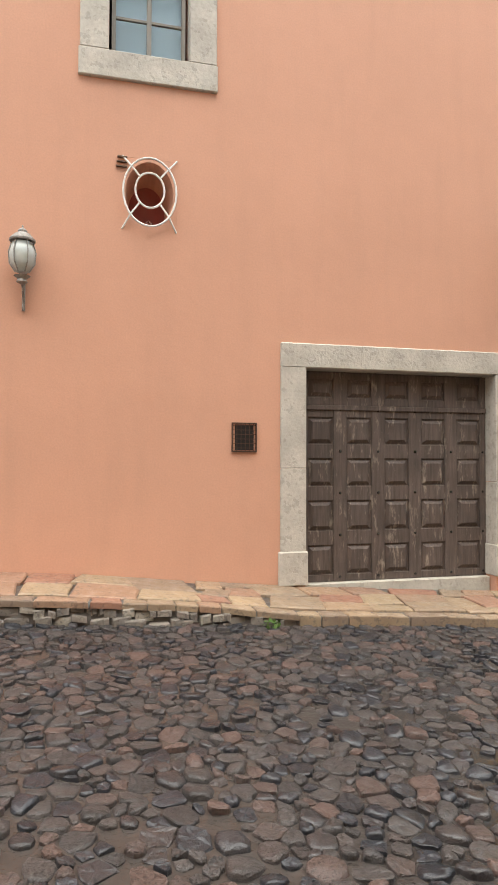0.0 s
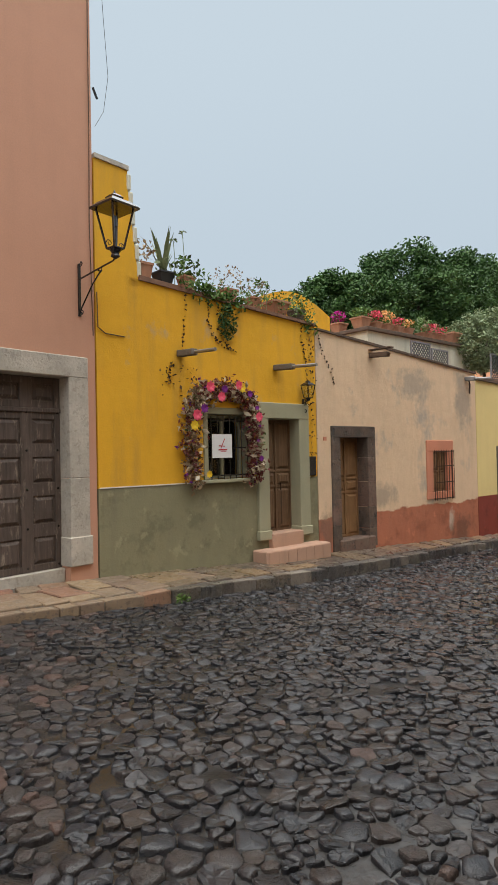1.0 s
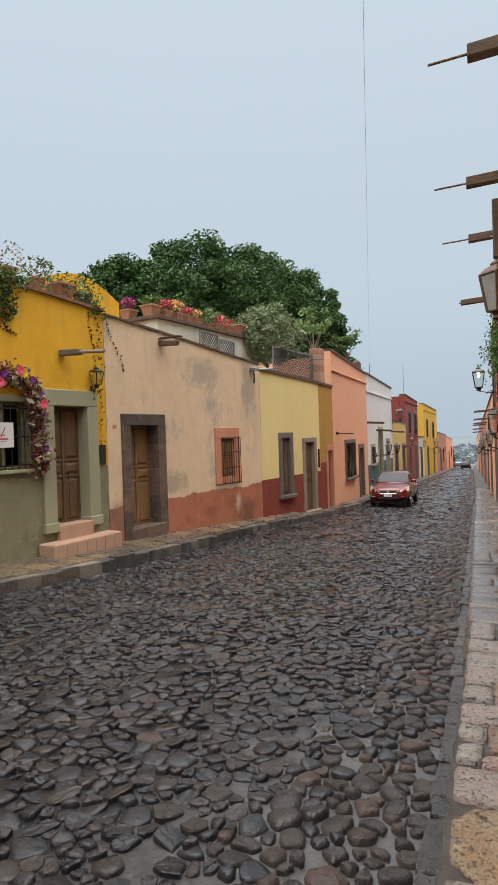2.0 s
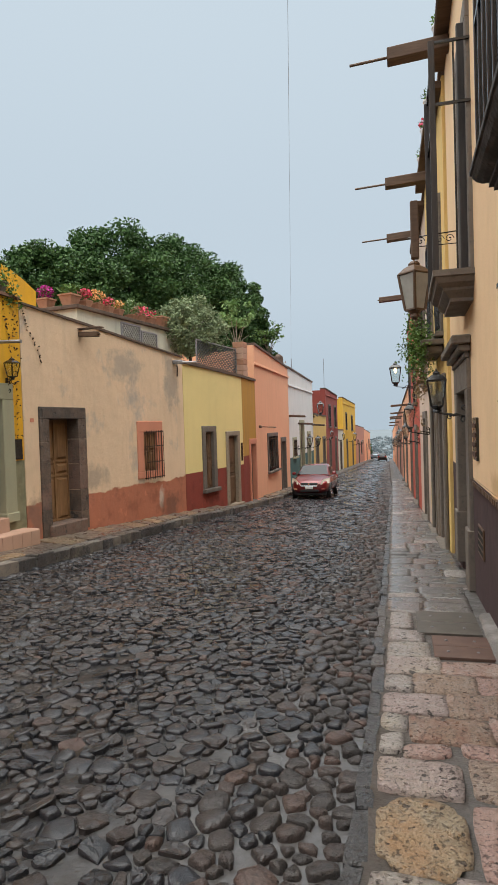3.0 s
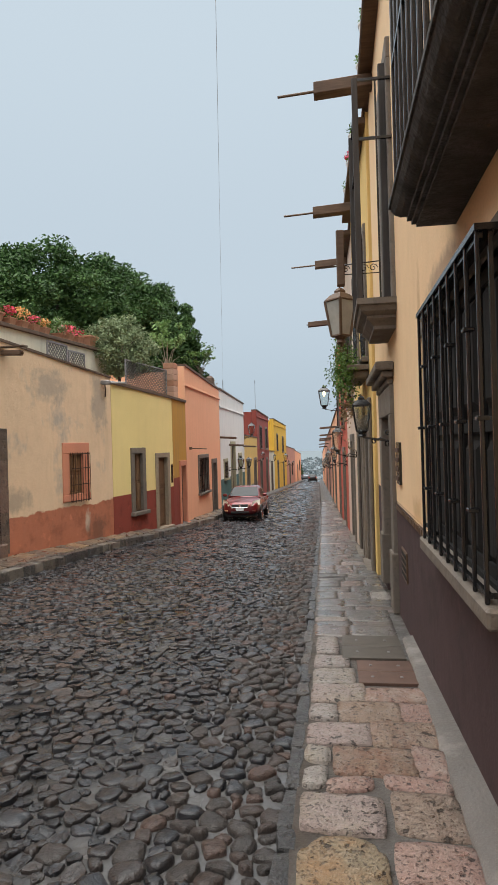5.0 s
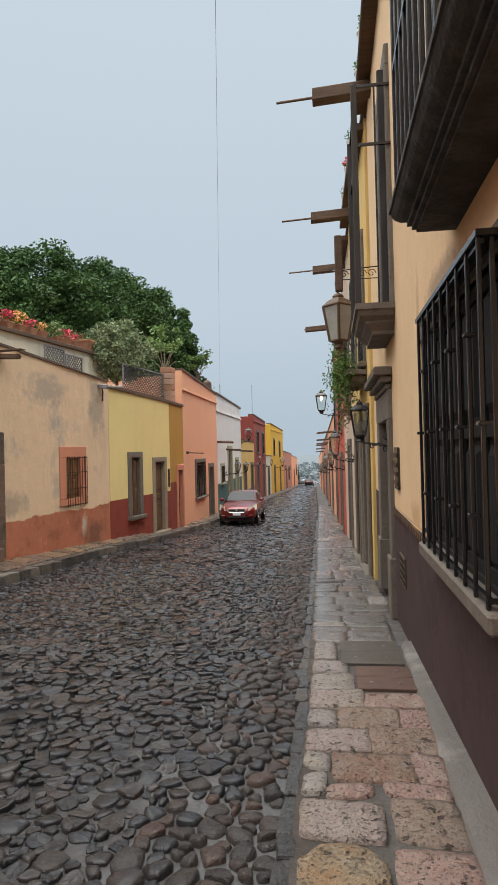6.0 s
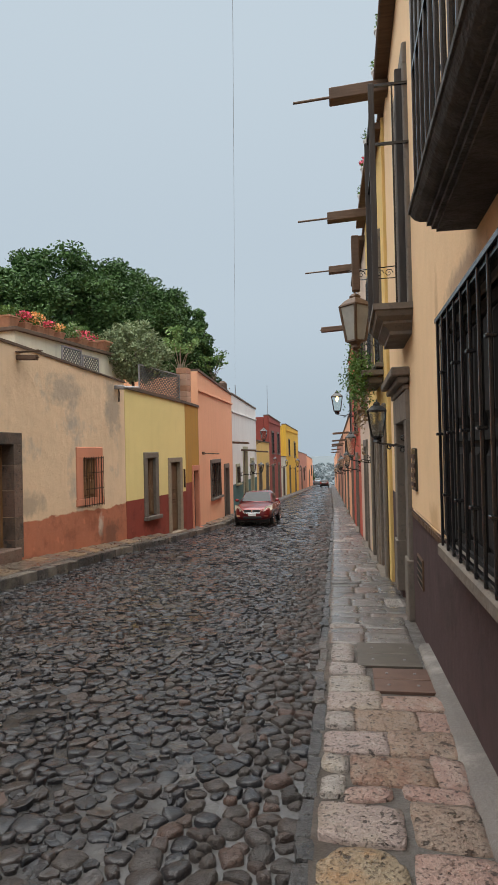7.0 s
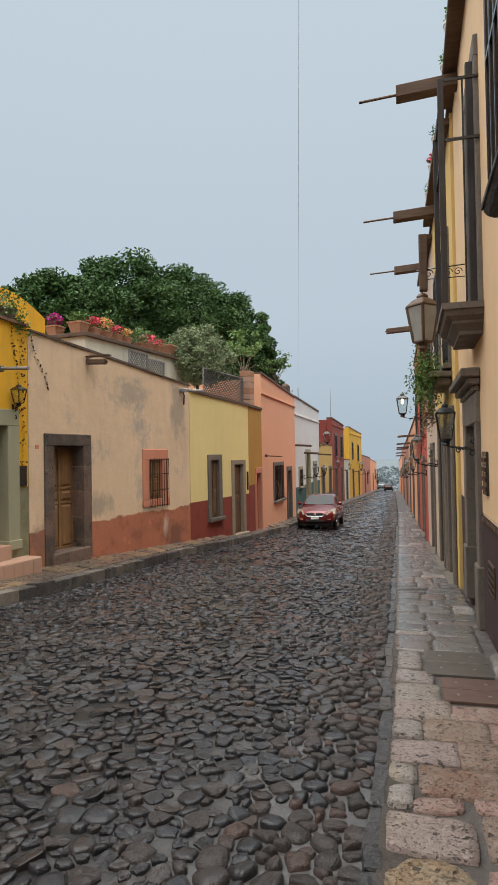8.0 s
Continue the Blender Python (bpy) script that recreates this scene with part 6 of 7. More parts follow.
        for x in (0.85, 3.45):
            bm = bmesh.new()
            lathe(bm, 0, 0, [(0.2, -0.1), (0.3, -0.09), (0.315, -0.04), (0.315, 0.04), (0.3, 0.09), (0.2, 0.1)], 24)
            for v in bm.verts:
                v.co = Vector((x + v.co.x, 0.77 * s + v.co.z * 0.95, 0.315 + v.co.y))
            w = part("wheel", bm, RUBBER, t, smooth=False)
            bm = bmesh.new()
            for k in range(5):
                a = k / 5 * math.tau
                d = Vector((math.cos(a), 0, math.sin(a)))
                e = Vector((-math.sin(a), 0, math.cos(a)))
                c0 = Vector((x, 0.868 * s, 0.315))
                vs = [bm.verts.new(c0 + d * p + e * q) for p, q in ((0.03, -0.03), (0.2, -0.05), (0.2, 0.05), (0.03, 0.03))]
                bm.faces.new(vs)
            tube(bm, [(x + 0.2 * math.cos(k / 20 * math.tau), 0.86 * s, 0.315 + 0.2 * math.sin(k / 20 * math.tau)) for k in range(21)], 0.018, 5)
            part("rim", bm, CHROME, w)
            bm = bmesh.new()
            tube(bm, [(x + 0.345 * math.cos(k / 14 * math.pi), 0.842 * s, 0.315 + 0.345 * math.sin(k / 14 * math.pi)) for k in range(15)], 0.03, 5)
            part("wheel_arch", bm, BLACKPOT, t)
    part("radiator_grille", boxbm(-0.035, 0.1, -0.36, 0.36, 0.56, 0.70, bevel=0.02), BLACKPOT, t)
    bm = bmesh.new()
    tube(bm, [(-0.045, -0.50, 0.74), (-0.05, -0.34, 0.555), (-0.055, 0.34, 0.555), (-0.045, 0.50, 0.74)], 0.022, 5)
    lathe(bm, -0.05, 0, [(0.055, 0.6), (0.055, 0.68)], 10)
    part("chrome_trim", bm, CHROME, t)
    part("number_plate", boxbm(-0.07, -0.05, -0.17, 0.17, 0.42, 0.53), PAPER, t)
    part("lower_intake", boxbm(-0.03, 0.1, -0.4, 0.4, 0.30, 0.40, bevel=0.02), BLACKPOT, t)
    part("underbody", boxbm(0.3, 4.1, -0.7, 0.7, 0.16, 0.3), BLACKPOT, t)
    return t


CARGLASS = plain("dark_car_glass", (0.012, 0.015, 0.018), 0.06, 0.0, 0.1, spec=0.22)
HEADLIGHT = plain("headlight_glass", (0.72, 0.70, 0.60), 0.15, 0.0, 0.1)
REDLIGHT = plain("tail_light_glass", (0.5, 0.02, 0.02), 0.1, 0.0, 0.1)
CHROME = plain("chrome", (0.7, 0.7, 0.7), 0.15, 1.0, 0.1)
RUBBER = plain("tyre_rubber", (0.02, 0.02, 0.02), 0.8, 0.0, 0.2)
cx, cyy = 27.6, 4.0
car(pose(cx, cyy, road_z(cx + 2.2, cyy) + 0.055 * 2.2 + 0.03, 0, 3.0, 0), "dark red compact sedan on the wet cobbles", (0.19, 0.012, 0.014))
car(pose(128, 4.3, road_z(128, 4.3) + 0.03, 0, -2.5, 180), "black car stopped down the street", (0.02, 0.018, 0.02))
car(pose(137, 6.0, road_z(133, 6.0) + 0.03, 0, -2.5, 180), "pale blue car down the street", (0.28, 0.36, 0.42))

# ---- overhead cable, mast, far town ----
cb = thing("overhead_cable", pose(0, 0, 0), "thin black cable strung over the street", "cable")
bm = bmesh.new()
A, B = Vector((-3.5, -0.93, 7.05)), Vector((48, 8.2, 6.5))
tube(bm, [A.lerp(B, k / 24) - Vector((0, 0, 0.12 * math.sin(math.pi * k / 24))) for k in range(25)], 0.0026, 5)
part("cable", bm, GREYWOOD, cb)
ms = thing("antenna_mast", pose(48, 8.2, 4.2), "thin rooftop mast carrying the cable", "mast")
bm = bmesh.new()
tube(bm, [(0, 0, 0), (0, 0, 2.4)], 0.03, 6)
part("pole", bm, ZINC, ms)
ms = thing("antenna_mast", pose(55, 6.6, 3.8), "thin rooftop antenna mast", "mast")
bm = bmesh.new()
tube(bm, [(0, 0, 0), (0, 0, 3.4)], 0.02, 6)
part("pole", bm, ZINC, ms)
gb = thing("corner_cable", pose(6.3, 7.9, 0), "loose cable hanging off the salmon corner", "cable")
bm = bmesh.new()
tube(bm, [(0.15, 0, 9.6), (0.22, 0, 8.6), (0.30, 0, 7.6), (0.2, 0, 7.0), (0.03, 0, 6.7)], 0.004, 5)
tube(bm, [(0.0, 0, 7.3), (0.08, 0, 7.15)], 0.02, 5)
part("cable", bm, IRON, gb)
rng = random.Random(77)
bm = bmesh.new()
for _ in range(140):
    x = rng.uniform(430, 1500)
    y = x * rng.uniform(-0.03, 0.11)
    w, d, hh = rng.uniform(1.5, 3.5), rng.uniform(2, 5), rng.uniform(1.5, 4)
    box(bm, x - d, x + d, y - w, y + w, land(x) - 1, land(x) + hh)
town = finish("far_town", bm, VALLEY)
tagged(town, "haze-tinted pale houses of the town in the valley", "town", kind="stuff")
bm = bmesh.new()
for _ in range(240):
    x = rng.uniform(300, 1500)
    y = x * rng.uniform(-0.03, 0.11)
    leaves(bm, (x, y, land(x) + 2), (rng.uniform(4, 12), rng.uniform(4, 12), 3), 30, 2.0, rng)
# tree colour shifted to blue-grey, the haze being part of the paint
FARGREEN = plain("haze_tinted_trees", (0.15, 0.18, 0.19), 0.95, 0, 0.3, 0.1)
tagged(finish("far_trees", bm, FARGREEN), "haze-tinted trees between the far houses", "trees", kind="stuff")
wd = thing("weed_tuft", pose(6.6, 6.40, road_z(6.6, 6.40)), "small green weed at the kerb", "plant")
bm = bmesh.new()
leaves(bm, (0, 0, 0.07), (0.14, 0.08, 0.08), 60, 0.035, random.Random(3))
part("leaves", bm, LEAFMID, wd)
wd = thing("weed_tuft", pose(2.2, 6.80, road_z(2.2, 6.80)), "small green weed at the kerb", "plant")
bm = bmesh.new()
leaves(bm, (0, 0, 0.05), (0.1, 0.06, 0.06), 40, 0.03, random.Random(4))
part("leaves", bm, LEAFMID, wd)

# ---- cobblestones, flagstones and kerbs ----
def scatter(x0, x1, k, r):
    """Stone centres and sizes over the road from x0 to x1, no two too close; k: scale of the stones."""
    cell = 0.085 * k
    grid, out = collections.defaultdict(list), []
    tries = int((x1 - x0) * 6.6 / (0.08 * k) ** 2 * 3.0)
    for n in range(tries):
        x = r.uniform(x0, x1)
        lo, hi = kerb_r(x) + 0.085, kerb_l(x) - 0.05
        y = r.uniform(lo, hi)
        rad = (0.030 + 0.042 * r.random() ** 1.8 if n > tries * 0.12 else r.uniform(0.055, 0.084)) * k
        i, j = int(x // cell), int(y // cell)
        if all((x - p) ** 2 + (y - q) ** 2 > (0.92 * (rad + s)) ** 2 for a in range(-2, 3) for b in range(-2, 3) for p, q, s in grid[i + a, j + b]):
            grid[i, j].append((x, y, rad))
            out.append((x, y, rad))
    return out, grid, cell


def outline(x, y, rad, grid, cell, gap, r, rounds):
    """The stone's share of the ground, less a joint, with knocked-off corners."""
    m = rad * 1.55
    el, an = r.uniform(0.85, 1.2), r.uniform(0, 3.1)
    poly = []
    for k in range(8):
        t = k / 8 * math.tau + 0.3
        px, py = m * el * math.cos(t), m / el * math.sin(t)
        poly.append((x + px * math.cos(an) - py * math.sin(an), y + px * math.sin(an) + py * math.cos(an)))
    i, j = int(x // cell), int(y // cell)
    for a in range(-3, 4):
        for b in range(-3, 4):
            for p, q, s in grid.get((i + a, j + b), ()):
                dx, dy = p - x, q - y
                d = math.hypot(dx, dy)
                if d < 1e-6 or d > m * 1.2 + s * 2:
                    continue
                dx, dy = dx / d, dy / d
                lim = (d * d + rad * rad - s * s) / (2 * d) - gap
                side = [(vx - x) * dx + (vy - y) * dy - lim for vx, vy in poly]
                if max(side) <= 0:
                    continue
                cut = []
                for n, (v, w) in enumerate(zip(poly, poly[1:] + poly[:1])):
                    e, f = side[n], side[(n + 1) % len(poly)]
                    if e <= 0:
                        cut.append(v)
                    if (e < 0) != (f < 0):
                        t = e / (e - f)
                        cut.append((v[0] + (w[0] - v[0]) * t, v[1] + (w[1] - v[1]) * t))
                poly = cut
                if len(poly) < 3:
                    return None
    if rounds:
        soft = []
        for v, w in zip(poly, poly[1:] + poly[:1]):
            if math.hypot(w[0] - v[0], w[1] - v[1]) < 0.012:
                soft.append(v)
                continue
            for t in (r.uniform(0.12, 0.3), r.uniform(0.7, 0.88)):
                soft.append((v[0] + (w[0] - v[0]) * t + r.uniform(-0.004, 0.004), v[1] + (w[1] - v[1]) * t + r.uniform(-0.004, 0.004)))
        poly = soft
    return poly


def stone_mesh(poly, r, h, dome, near):
    """Vertices and faces of one stone over its outline: broken flanks and a worn, tilted top, rounder where dome."""
    n = len(poly)
    cx, cy = sum(p[0] for p in poly) / n, sum(p[1] for p in poly) / n
    lean = 0.10 if near else 0.075
    tx, ty = r.gauss(0, lean), r.gauss(0, lean)
    vs, fs = [], []
    rings = ((1.0, -0.035), (0.985, h * 0.42), (0.89, h * 0.83), (0.55, h * 1.02)) if dome else ((1.0, -0.035), (0.985, h * 0.72), (0.90, h), (0.5, h * r.uniform(0.92, 1.12)))
    if not near:
        rings = rings[:1] + rings[2 if dome else 1:3]
    for s, z in rings:
        for x, y in poly:
            px, py = (x - cx) * s, (y - cy) * s
            vs.append((cx + px, cy + py, z + ((tx * px + ty * py + r.uniform(-0.004, 0.004) * near) if z > 0 else 0)))
    vs.append((cx, cy, h * (1.05 if dome else r.uniform(0.9, 1.1))))
    m = len(rings)
    for q in range(m - 1):
        for k in range(n):
            fs.append((q * n + k, q * n + (k + 1) % n, (q + 1) * n + (k + 1) % n, (q + 1) * n + k))
    for k in range(n):
        fs.append(((m - 1) * n + k, (m - 1) * n + (k + 1) % n, m * n))
    return vs, fs, [dome] * len(fs)


rng = random.Random(5)
bigv, bigf, smooths, sorts, singles = [], [], [], [], 0
for x0, x1, k in ((-3.0, 7.5, 1.0), (7.5, 15.0, 1.1), (15.0, 27.0, 1.5), (27.0, 60.0, 2.2), (60.0, 118.0, 3.6)):
    spots, grid, cell = scatter(x0, x1, k, rng)
    for x, y, rad in spots:
        # by the near kerb the stones stand rounder and wider apart
        d = y - kerb_r(x) - 0.12 * math.sin(x * 2.3) - 0.1 * math.sin(x * 5.1)
        dome = d < 0.75 or rng.random() < (0.45 if k < 1.2 else 0.2)
        loose = max(0.0, 1 - d / 1.5)
        # brown by the near kerb; before the gate the lighter brown paints extra brightness
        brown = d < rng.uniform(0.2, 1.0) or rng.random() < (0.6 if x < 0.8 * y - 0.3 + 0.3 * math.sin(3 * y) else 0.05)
        if rng.random() < 0.025 + 0.01 * loose:
            continue
        poly = outline(x, y, rad, grid, cell, (rng.uniform(0.001, 0.007) + 0.006 * loose) * k ** 0.7, rng, k < 1.05)
        if not poly:
            continue
        h = (rng.uniform(0.004, 0.027 if k < 1.2 else 0.023) + (0.009 if dome else 0) + 0.007 * loose) * k ** 0.5
        vs, fs, sm = stone_mesh(poly, rng, h, dome, k < 1.05)
        vs = [(p, q, z + road_z(p, q)) for p, q, z in vs]
        if 2.5 < x < 4.2 and 0.1 < y < 2.4 and singles < 300:
            me = bpy.data.meshes.new("cobblestone")
            me.from_pydata(vs, [], fs)
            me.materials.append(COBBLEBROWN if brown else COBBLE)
            me.polygons.foreach_set("use_smooth", sm)
            ob = new("cobblestone", me)
            ob.parent = road
            singles += 1
        else:
            o = len(bigv)
            bigv += vs
            bigf += [tuple(o + n for n in f) for f in fs]
            smooths += sm
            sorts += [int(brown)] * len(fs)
me = bpy.data.meshes.new("cobbles")
me.from_pydata(bigv, [], bigf)
me.materials.append(COBBLE)
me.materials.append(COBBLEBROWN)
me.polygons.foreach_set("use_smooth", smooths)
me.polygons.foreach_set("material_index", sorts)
ob = new("cobbles", me)
ob.parent = road
tagged(ob, "wet dark uneven cobblestones set in grey mortar", kind="stuff")


def slab(name, corners, zs, h, material, parent, r):
    """One flagstone from four ground corners; zs: its top heights."""
    bm = bmesh.new()
    cx, cy = sum(c[0] for c in corners) / 4, sum(c[1] for c in corners) / 4
    pts = []
    for (xa, ya), (xb, yb), za, zb in zip(corners, corners[1:] + corners[:1], zs, zs[1:] + zs[:1]):
        pts.append((xa + r.uniform(-0.012, 0.012), ya + r.uniform(-0.012, 0.012), za))
        for k in (0.33, 0.67):
            pts.append((xa + (xb - xa) * k + r.uniform(-0.014, 0.014), ya + (yb - ya) * k + r.uniform(-0.014, 0.014), za + (zb - za) * k))
    dz = r.uniform(-0.005, 0.005)
    low = [bm.verts.new((x, y, z - h)) for x, y, z in pts]
    mid = [bm.verts.new((x, y, z - 0.012 + dz)) for x, y, z in pts]
    top = [bm.verts.new((x + (cx - x) * 0.06, y + (cy - y) * 0.06, z + dz)) for x, y, z in pts]
    n = len(pts)
    for a, b in ((low, mid), (mid, top)):
        for k in range(n):
            bm.faces.new((a[k], a[(k + 1) % n], b[(k + 1) % n], b[k]))
    bm.faces.new(top)
    bmesh.ops.recalc_face_normals(bm, faces=bm.faces[:])
    return part(name, bm, material, parent)


def flag(x0, x1, ya, yb, material, r, rounding=0.02, rough=1.0):
    """One worn flagstone of the near pavement: uneven top, rounded corners and edges."""
    nx, ny = max(4, int((x1 - x0) / 0.05)), max(4, int((yb - ya) / 0.05))
    cx, cy, hx, hy = (x0 + x1) / 2, (ya + yb) / 2, (x1 - x0) / 2, (yb - ya) / 2
    sd, skew, tilt = r.uniform(0, 50), r.uniform(-0.03, 0.03), r.uniform(-0.012, 0.012)
    dz = r.uniform(-0.004, 0.004)
    verts, faces = [], []
    for i in range(-1, nx + 2):
        for j in range(-1, ny + 2):
            a, b = min(max(i / nx, 0), 1) * 2 - 1, min(max(j / ny, 0), 1) * 2 - 1
            k = 1 - rounding / min(hx, hy) * (a * a * b * b) ** 2
            x, y = cx + a * hx * k + skew * b, cy + b * hy * k
            w = noise.noise((x * 7 + sd, y * 7, sd)) * 0.012
            x, y = x + w * abs(a), y + w * abs(b)
            edge = max(abs(a), abs(b)) ** 24
            z = pave_r(x) + dz + tilt * a + rough * (0.008 * noise.noise((x * 9, y * 9, sd)) + 0.003 * noise.noise((x * 30, y * 30, sd)) - 0.008 * edge)
            if not (0 <= i <= nx and 0 <= j <= ny):
                z -= 0.05
            verts.append((x, y, z))
    n = ny + 3
    for i in range(nx + 2):
        for j in range(ny + 2):
            o = i * n + j
            faces.append((o, o + n, o + n + 1, o + 1))
    me = bpy.data.meshes.new("flagstone")
    me.from_pydata(verts, [], faces)
    me.materials.append(material)
    me.polygons.foreach_set("use_smooth", [True] * len(faces))
    ob = new("flagstone", me)
    ob.parent = pavement_r


# near pavement: the courses before the peach house, each from the kerb to the wall
rng = random.Random(11)
C_, O_, P_, R_ = FLAG, FLAGOCHRE, FLAGPINK, FLAGRUST
COURSES = [
    (2.90, 3.46, (0.035, -0.37), (O_,)), (2.90, 3.48, (-0.405, -0.77), (P_,)),
    (3.53, 3.92, (0.05, -0.38), (C_,)), (3.53, 3.95, (-0.43, -0.77), (R_,)), (3.97, 4.12, (-0.41, -0.77), (P_,)),
    (3.95, 4.10, (-0.09, -0.34), (P_,)), (3.97, 4.26, (0.05, -0.08), (C_,)), (4.29, 4.52, (0.05, -0.10), (C_,)),
    (4.14, 4.52, (-0.12, -0.61, -0.80), (R_, P_)),
    (4.56, 4.94, (0.05, -0.37, -0.82), (C_, R_)),
    (4.97, 5.32, (0.055, -0.15, -0.61, -0.85), (C_, R_, P_)),
    (5.35, 5.73, (0.055, -0.37, -0.86), (C_, P_)),
    (5.76, 6.20, (0.06, -0.30), (C_,)), (6.23, 6.66, (0.06, -0.26), (C_,)), (6.69, 7.40, (0.06, -0.16), (C_,)),
]
for x0, x1, cuts, stones in COURSES:
    for p, q, stone in zip(cuts, cuts[1:], stones):
        flag(x0 - 0.008, x1 + 0.008, q - 0.008, p + 0.004, stone, rng, 0.10 if stone == O_ else 0.012)
# iron hatches let into the pavement
for nm, x0, x1, ya, yb, mt, lb in (("drain_hatch", 5.78, 6.44, -0.82, -0.33, HATCHIRON, "rust-brown two-leaf iron hatch in the pavement"), ("drain_hatch", 6.52, 7.40, -0.80, -0.20, HATCHGREY, "dull grey two-leaf iron hatch in the pavement")):
    t = thing(nm, pose(0, 0, 0), lb, "hatch")
    xm = (x0 + x1) / 2
    for a, b in ((x0, xm - 0.008), (xm + 0.008, x1)):
        leaf = part("leaf", boxbm(a, b, ya, yb, -0.03, 0.002, bevel=0.003), mt, t)
        for v in leaf.data.vertices:
            v.co.z += pave_r(v.co.x)
        for c in (0.25, 0.75):
            bm = bmesh.new()
            yy = ya + (yb - ya) * c
            lathe(bm, (a + b) / 2, yy, [(0.016, 0), (0.013, 0.008), (0.002, 0.011)], 8)
            rv = part("rivet", bm, ZINC, leaf)
            for v in rv.data.vertices:
                v.co.z += pave_r(v.co.x) + 0.001
# worn cement fillet along the wall's foot
bm = bmesh.new()
rows = []
for n in range(56):
    x = 1.0 + 0.115 * n
    e = -0.755 - 0.02 * max(0, x - 3) + 0.03 * noise.noise((x * 2.1, 0, 3)) + 0.012 * noise.noise((x * 9, 0, 5))
    rows.append([bm.verts.new((x, y, pave_r(x) + z)) for y, z in ((-0.952, 0.03), (-0.90, 0.016), (max(-0.93, e - 0.02), 0.010), (max(-0.92, e), -0.02))])
for a, b in zip(rows, rows[1:]):
    for k in range(3):
        bm.faces.new((a[k], a[k + 1], b[k + 1], b[k]))
bmesh.ops.recalc_face_normals(bm, faces=bm.faces[:])
part("cement_fillet", bm, CEMENT, pavement_r, smooth=True)
x = -3.0
while x < 44:
    w = rng.uniform(0.24, 0.46) * (1 if x < 9 else 1.5)
    if x < 2.88:
        w = min(w, 2.90 - x) if 2.90 - x - w > 0.2 or x + w > 2.9 else 2.90 - x
    elif x < 7.42:
        x = 7.42
    a, b = lerp_line(x, WALL_R) + (0.02 if x > 8.5 else 0.14), kerb_r(x) - 0.05
    n = 2 if rng.random() < 0.7 else 3
    cuts = [0, rng.uniform(0.35, 0.65), 1] if n == 2 else [0, rng.uniform(0.25, 0.4), rng.uniform(0.6, 0.75), 1]
    for p, q in zip(cuts, cuts[1:]):
        flag(x + 0.002, x + w - 0.002, a + (b - a) * p + 0.004, a + (b - a) * q - 0.004, FLAG if x < 2.9 or rng.random() < 0.12 else FLAGGREY, rng, 0.008, 1.0 if x < 2.9 else 0.4)
    x += w
# near kerb: thin edge stones
x = -3.0
while x < 30:
    w = rng.uniform(0.18, 0.6)
    k = kerb_r(x) + rng.uniform(-0.01, 0.008)
    dz = rng.uniform(-0.02, 0.004)
    co = [(x + 0.006, k - 0.035), (x + w - 0.006, k - 0.035), (x + w - 0.006, k + 0.05), (x + 0.006, k + 0.05)]
    slab("kerbstone", co, [pave_r(c[0]) - 0.012 + dz for c in co], 0.22, KERBDARK, pavement_r, rng)
    x += w
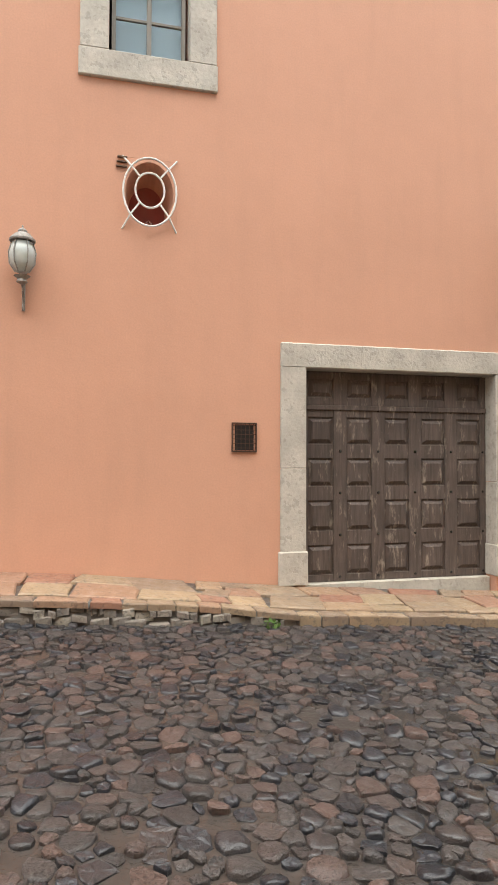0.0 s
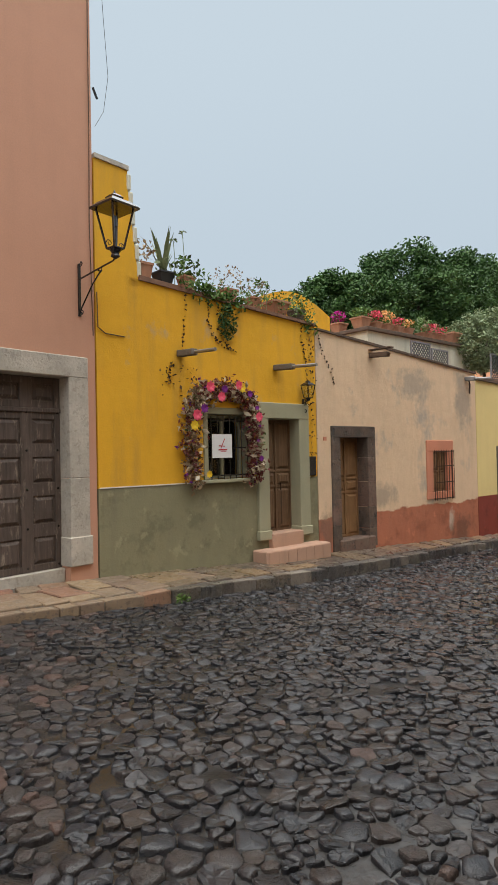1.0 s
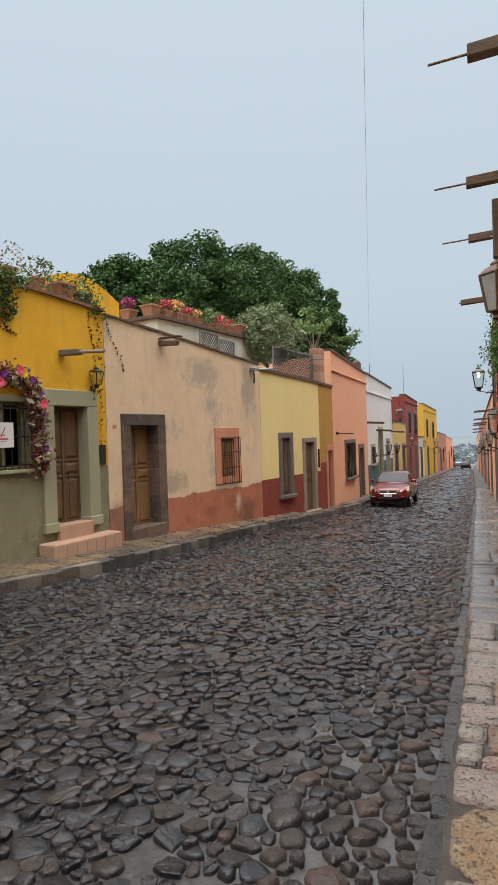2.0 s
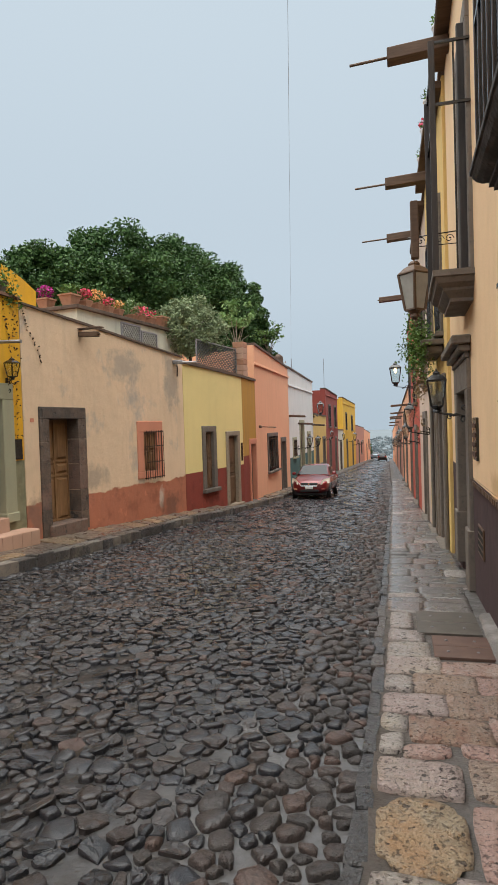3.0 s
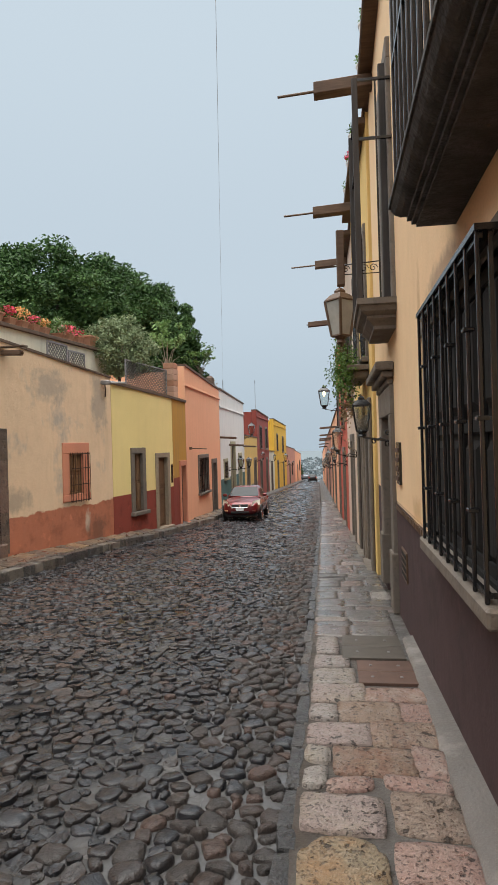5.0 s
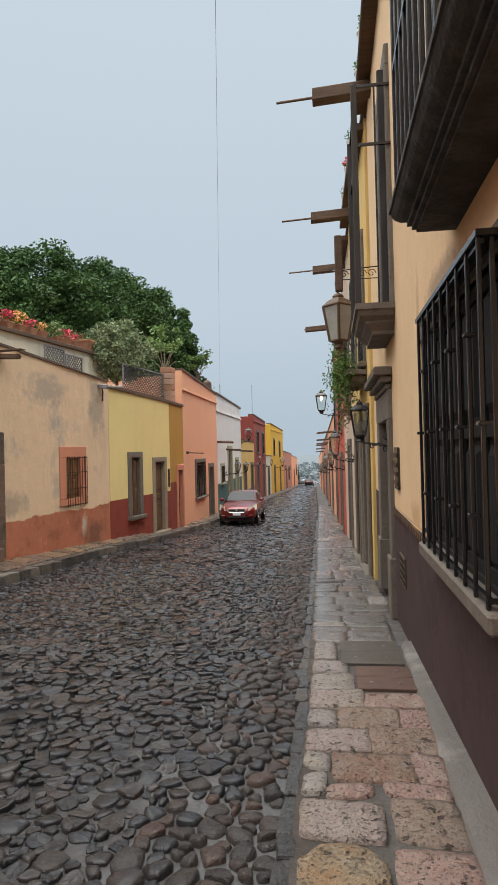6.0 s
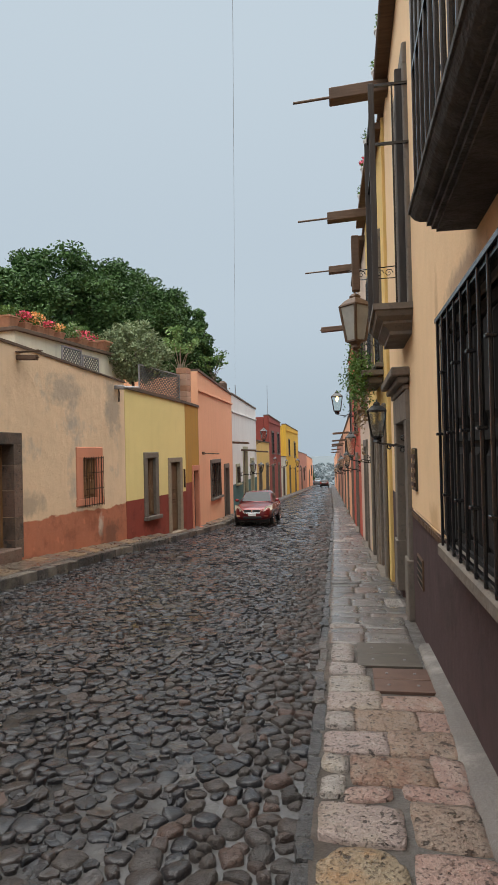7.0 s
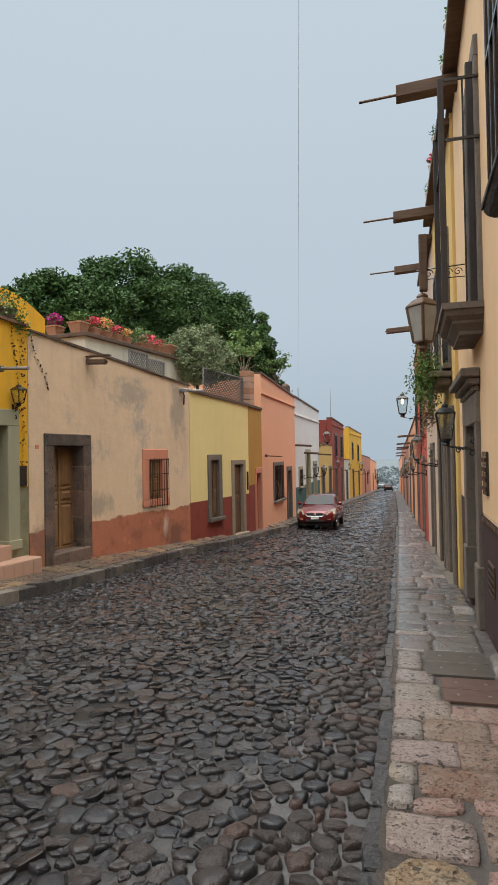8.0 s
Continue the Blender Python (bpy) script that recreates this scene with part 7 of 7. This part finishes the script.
# far pavement
x = -4.0
while x < 40:
    w = rng.uniform(0.32, 0.75)
    a, b = kerb_l(x) + 0.2, lerp_line(x + w / 2, WALL_L) - 0.01
    if b - a > 0.25:
        n = 3 if b - a > 0.85 and rng.random() < 0.6 else 2 if b - a > 0.6 else 1
        cuts = [0, 1] if n == 1 else [0, rng.uniform(0.35, 0.65), 1] if n == 2 else [0, rng.uniform(0.22, 0.4), rng.uniform(0.58, 0.78), 1]
        for p, q in zip(cuts, cuts[1:]):
            ya, yb = a + (b - a) * p + 0.005, a + (b - a) * q - 0.005
            sl, sk = rng.uniform(-0.12, 0.12), rng.uniform(-0.06, 0.06)
            co = [(x + 0.005, ya), (x + w - 0.005, ya + sk * (p > 0)), (x + w - 0.005 + sl, yb + sk * (q < 1)), (x + 0.005 + sl, yb)]
            zs = [pave_l(cx, (cy - kerb_l(cx)) / (lerp_line(cx, WALL_L) - kerb_l(cx))) for cx, cy in co]
            slab("flagstone", co, zs, 0.05, FLAGTAN if x < 6.6 or (x < 11 and rng.random() < 0.3) else FLAGBROWN, pavement_l, rng)
    x += w
# far kerb blocks
x = -4.0
while x < 45:
    w = rng.uniform(0.25, 0.6)
    k = kerb_l(x + w / 2)
    k0, k1 = kerb_l(x), kerb_l(x + w)
    co = [(x + 0.008, k0 - 0.02), (x + w - 0.008, k1 - 0.02), (x + w - 0.008, k1 + 0.19), (x + 0.008, k0 + 0.19)]
    if 2.4 < x < 6.2:
        slab("kerbstone", co, [pave_l(c[0], 0) + rng.uniform(-0.01, 0.004) for c in co], 0.3, FLAGTAN, pavement_l, rng)
    elif x > 2.4:
        dz = rng.uniform(-0.03, 0.015)
        co = [(cx, cy + (rng.uniform(-0.035, 0.03) if n_ < 2 else 0)) for n_, (cx, cy) in enumerate(co)]
        slab("kerbstone", co, [pave_l(c[0], 0) + dz for c in co], 0.36, RUBBLE if rng.random() < 0.22 else KERBSTONE, pavement_l, rng)
    else:
        # rough coursed rubble under a thin capping
        slab("kerbstone", co, [pave_l(c[0], 0) for c in co], 0.07, FLAGTAN, pavement_l, rng)
        for lay in range(2):
            xx = x
            while xx < x + w - 0.05:
                ww = rng.uniform(0.06, 0.24)
                zt = pave_l(xx, 0) - 0.075 - 0.085 * lay + rng.uniform(-0.035, 0.01)
                dd = rng.uniform(-0.06, 0.015)
                slab("rubble_stone", [(xx + 0.008, k + dd), (xx + ww - 0.008, k + dd + rng.uniform(-0.02, 0.02)), (xx + ww - 0.008, k + 0.2), (xx + 0.008, k + 0.2)], [zt + rng.uniform(-0.02, 0.02) for _ in range(4)], rng.uniform(0.06, 0.10), RUBBLE if rng.random() < 0.7 else PALERUBBLE, pavement_l, rng)
                xx += ww
    x += w
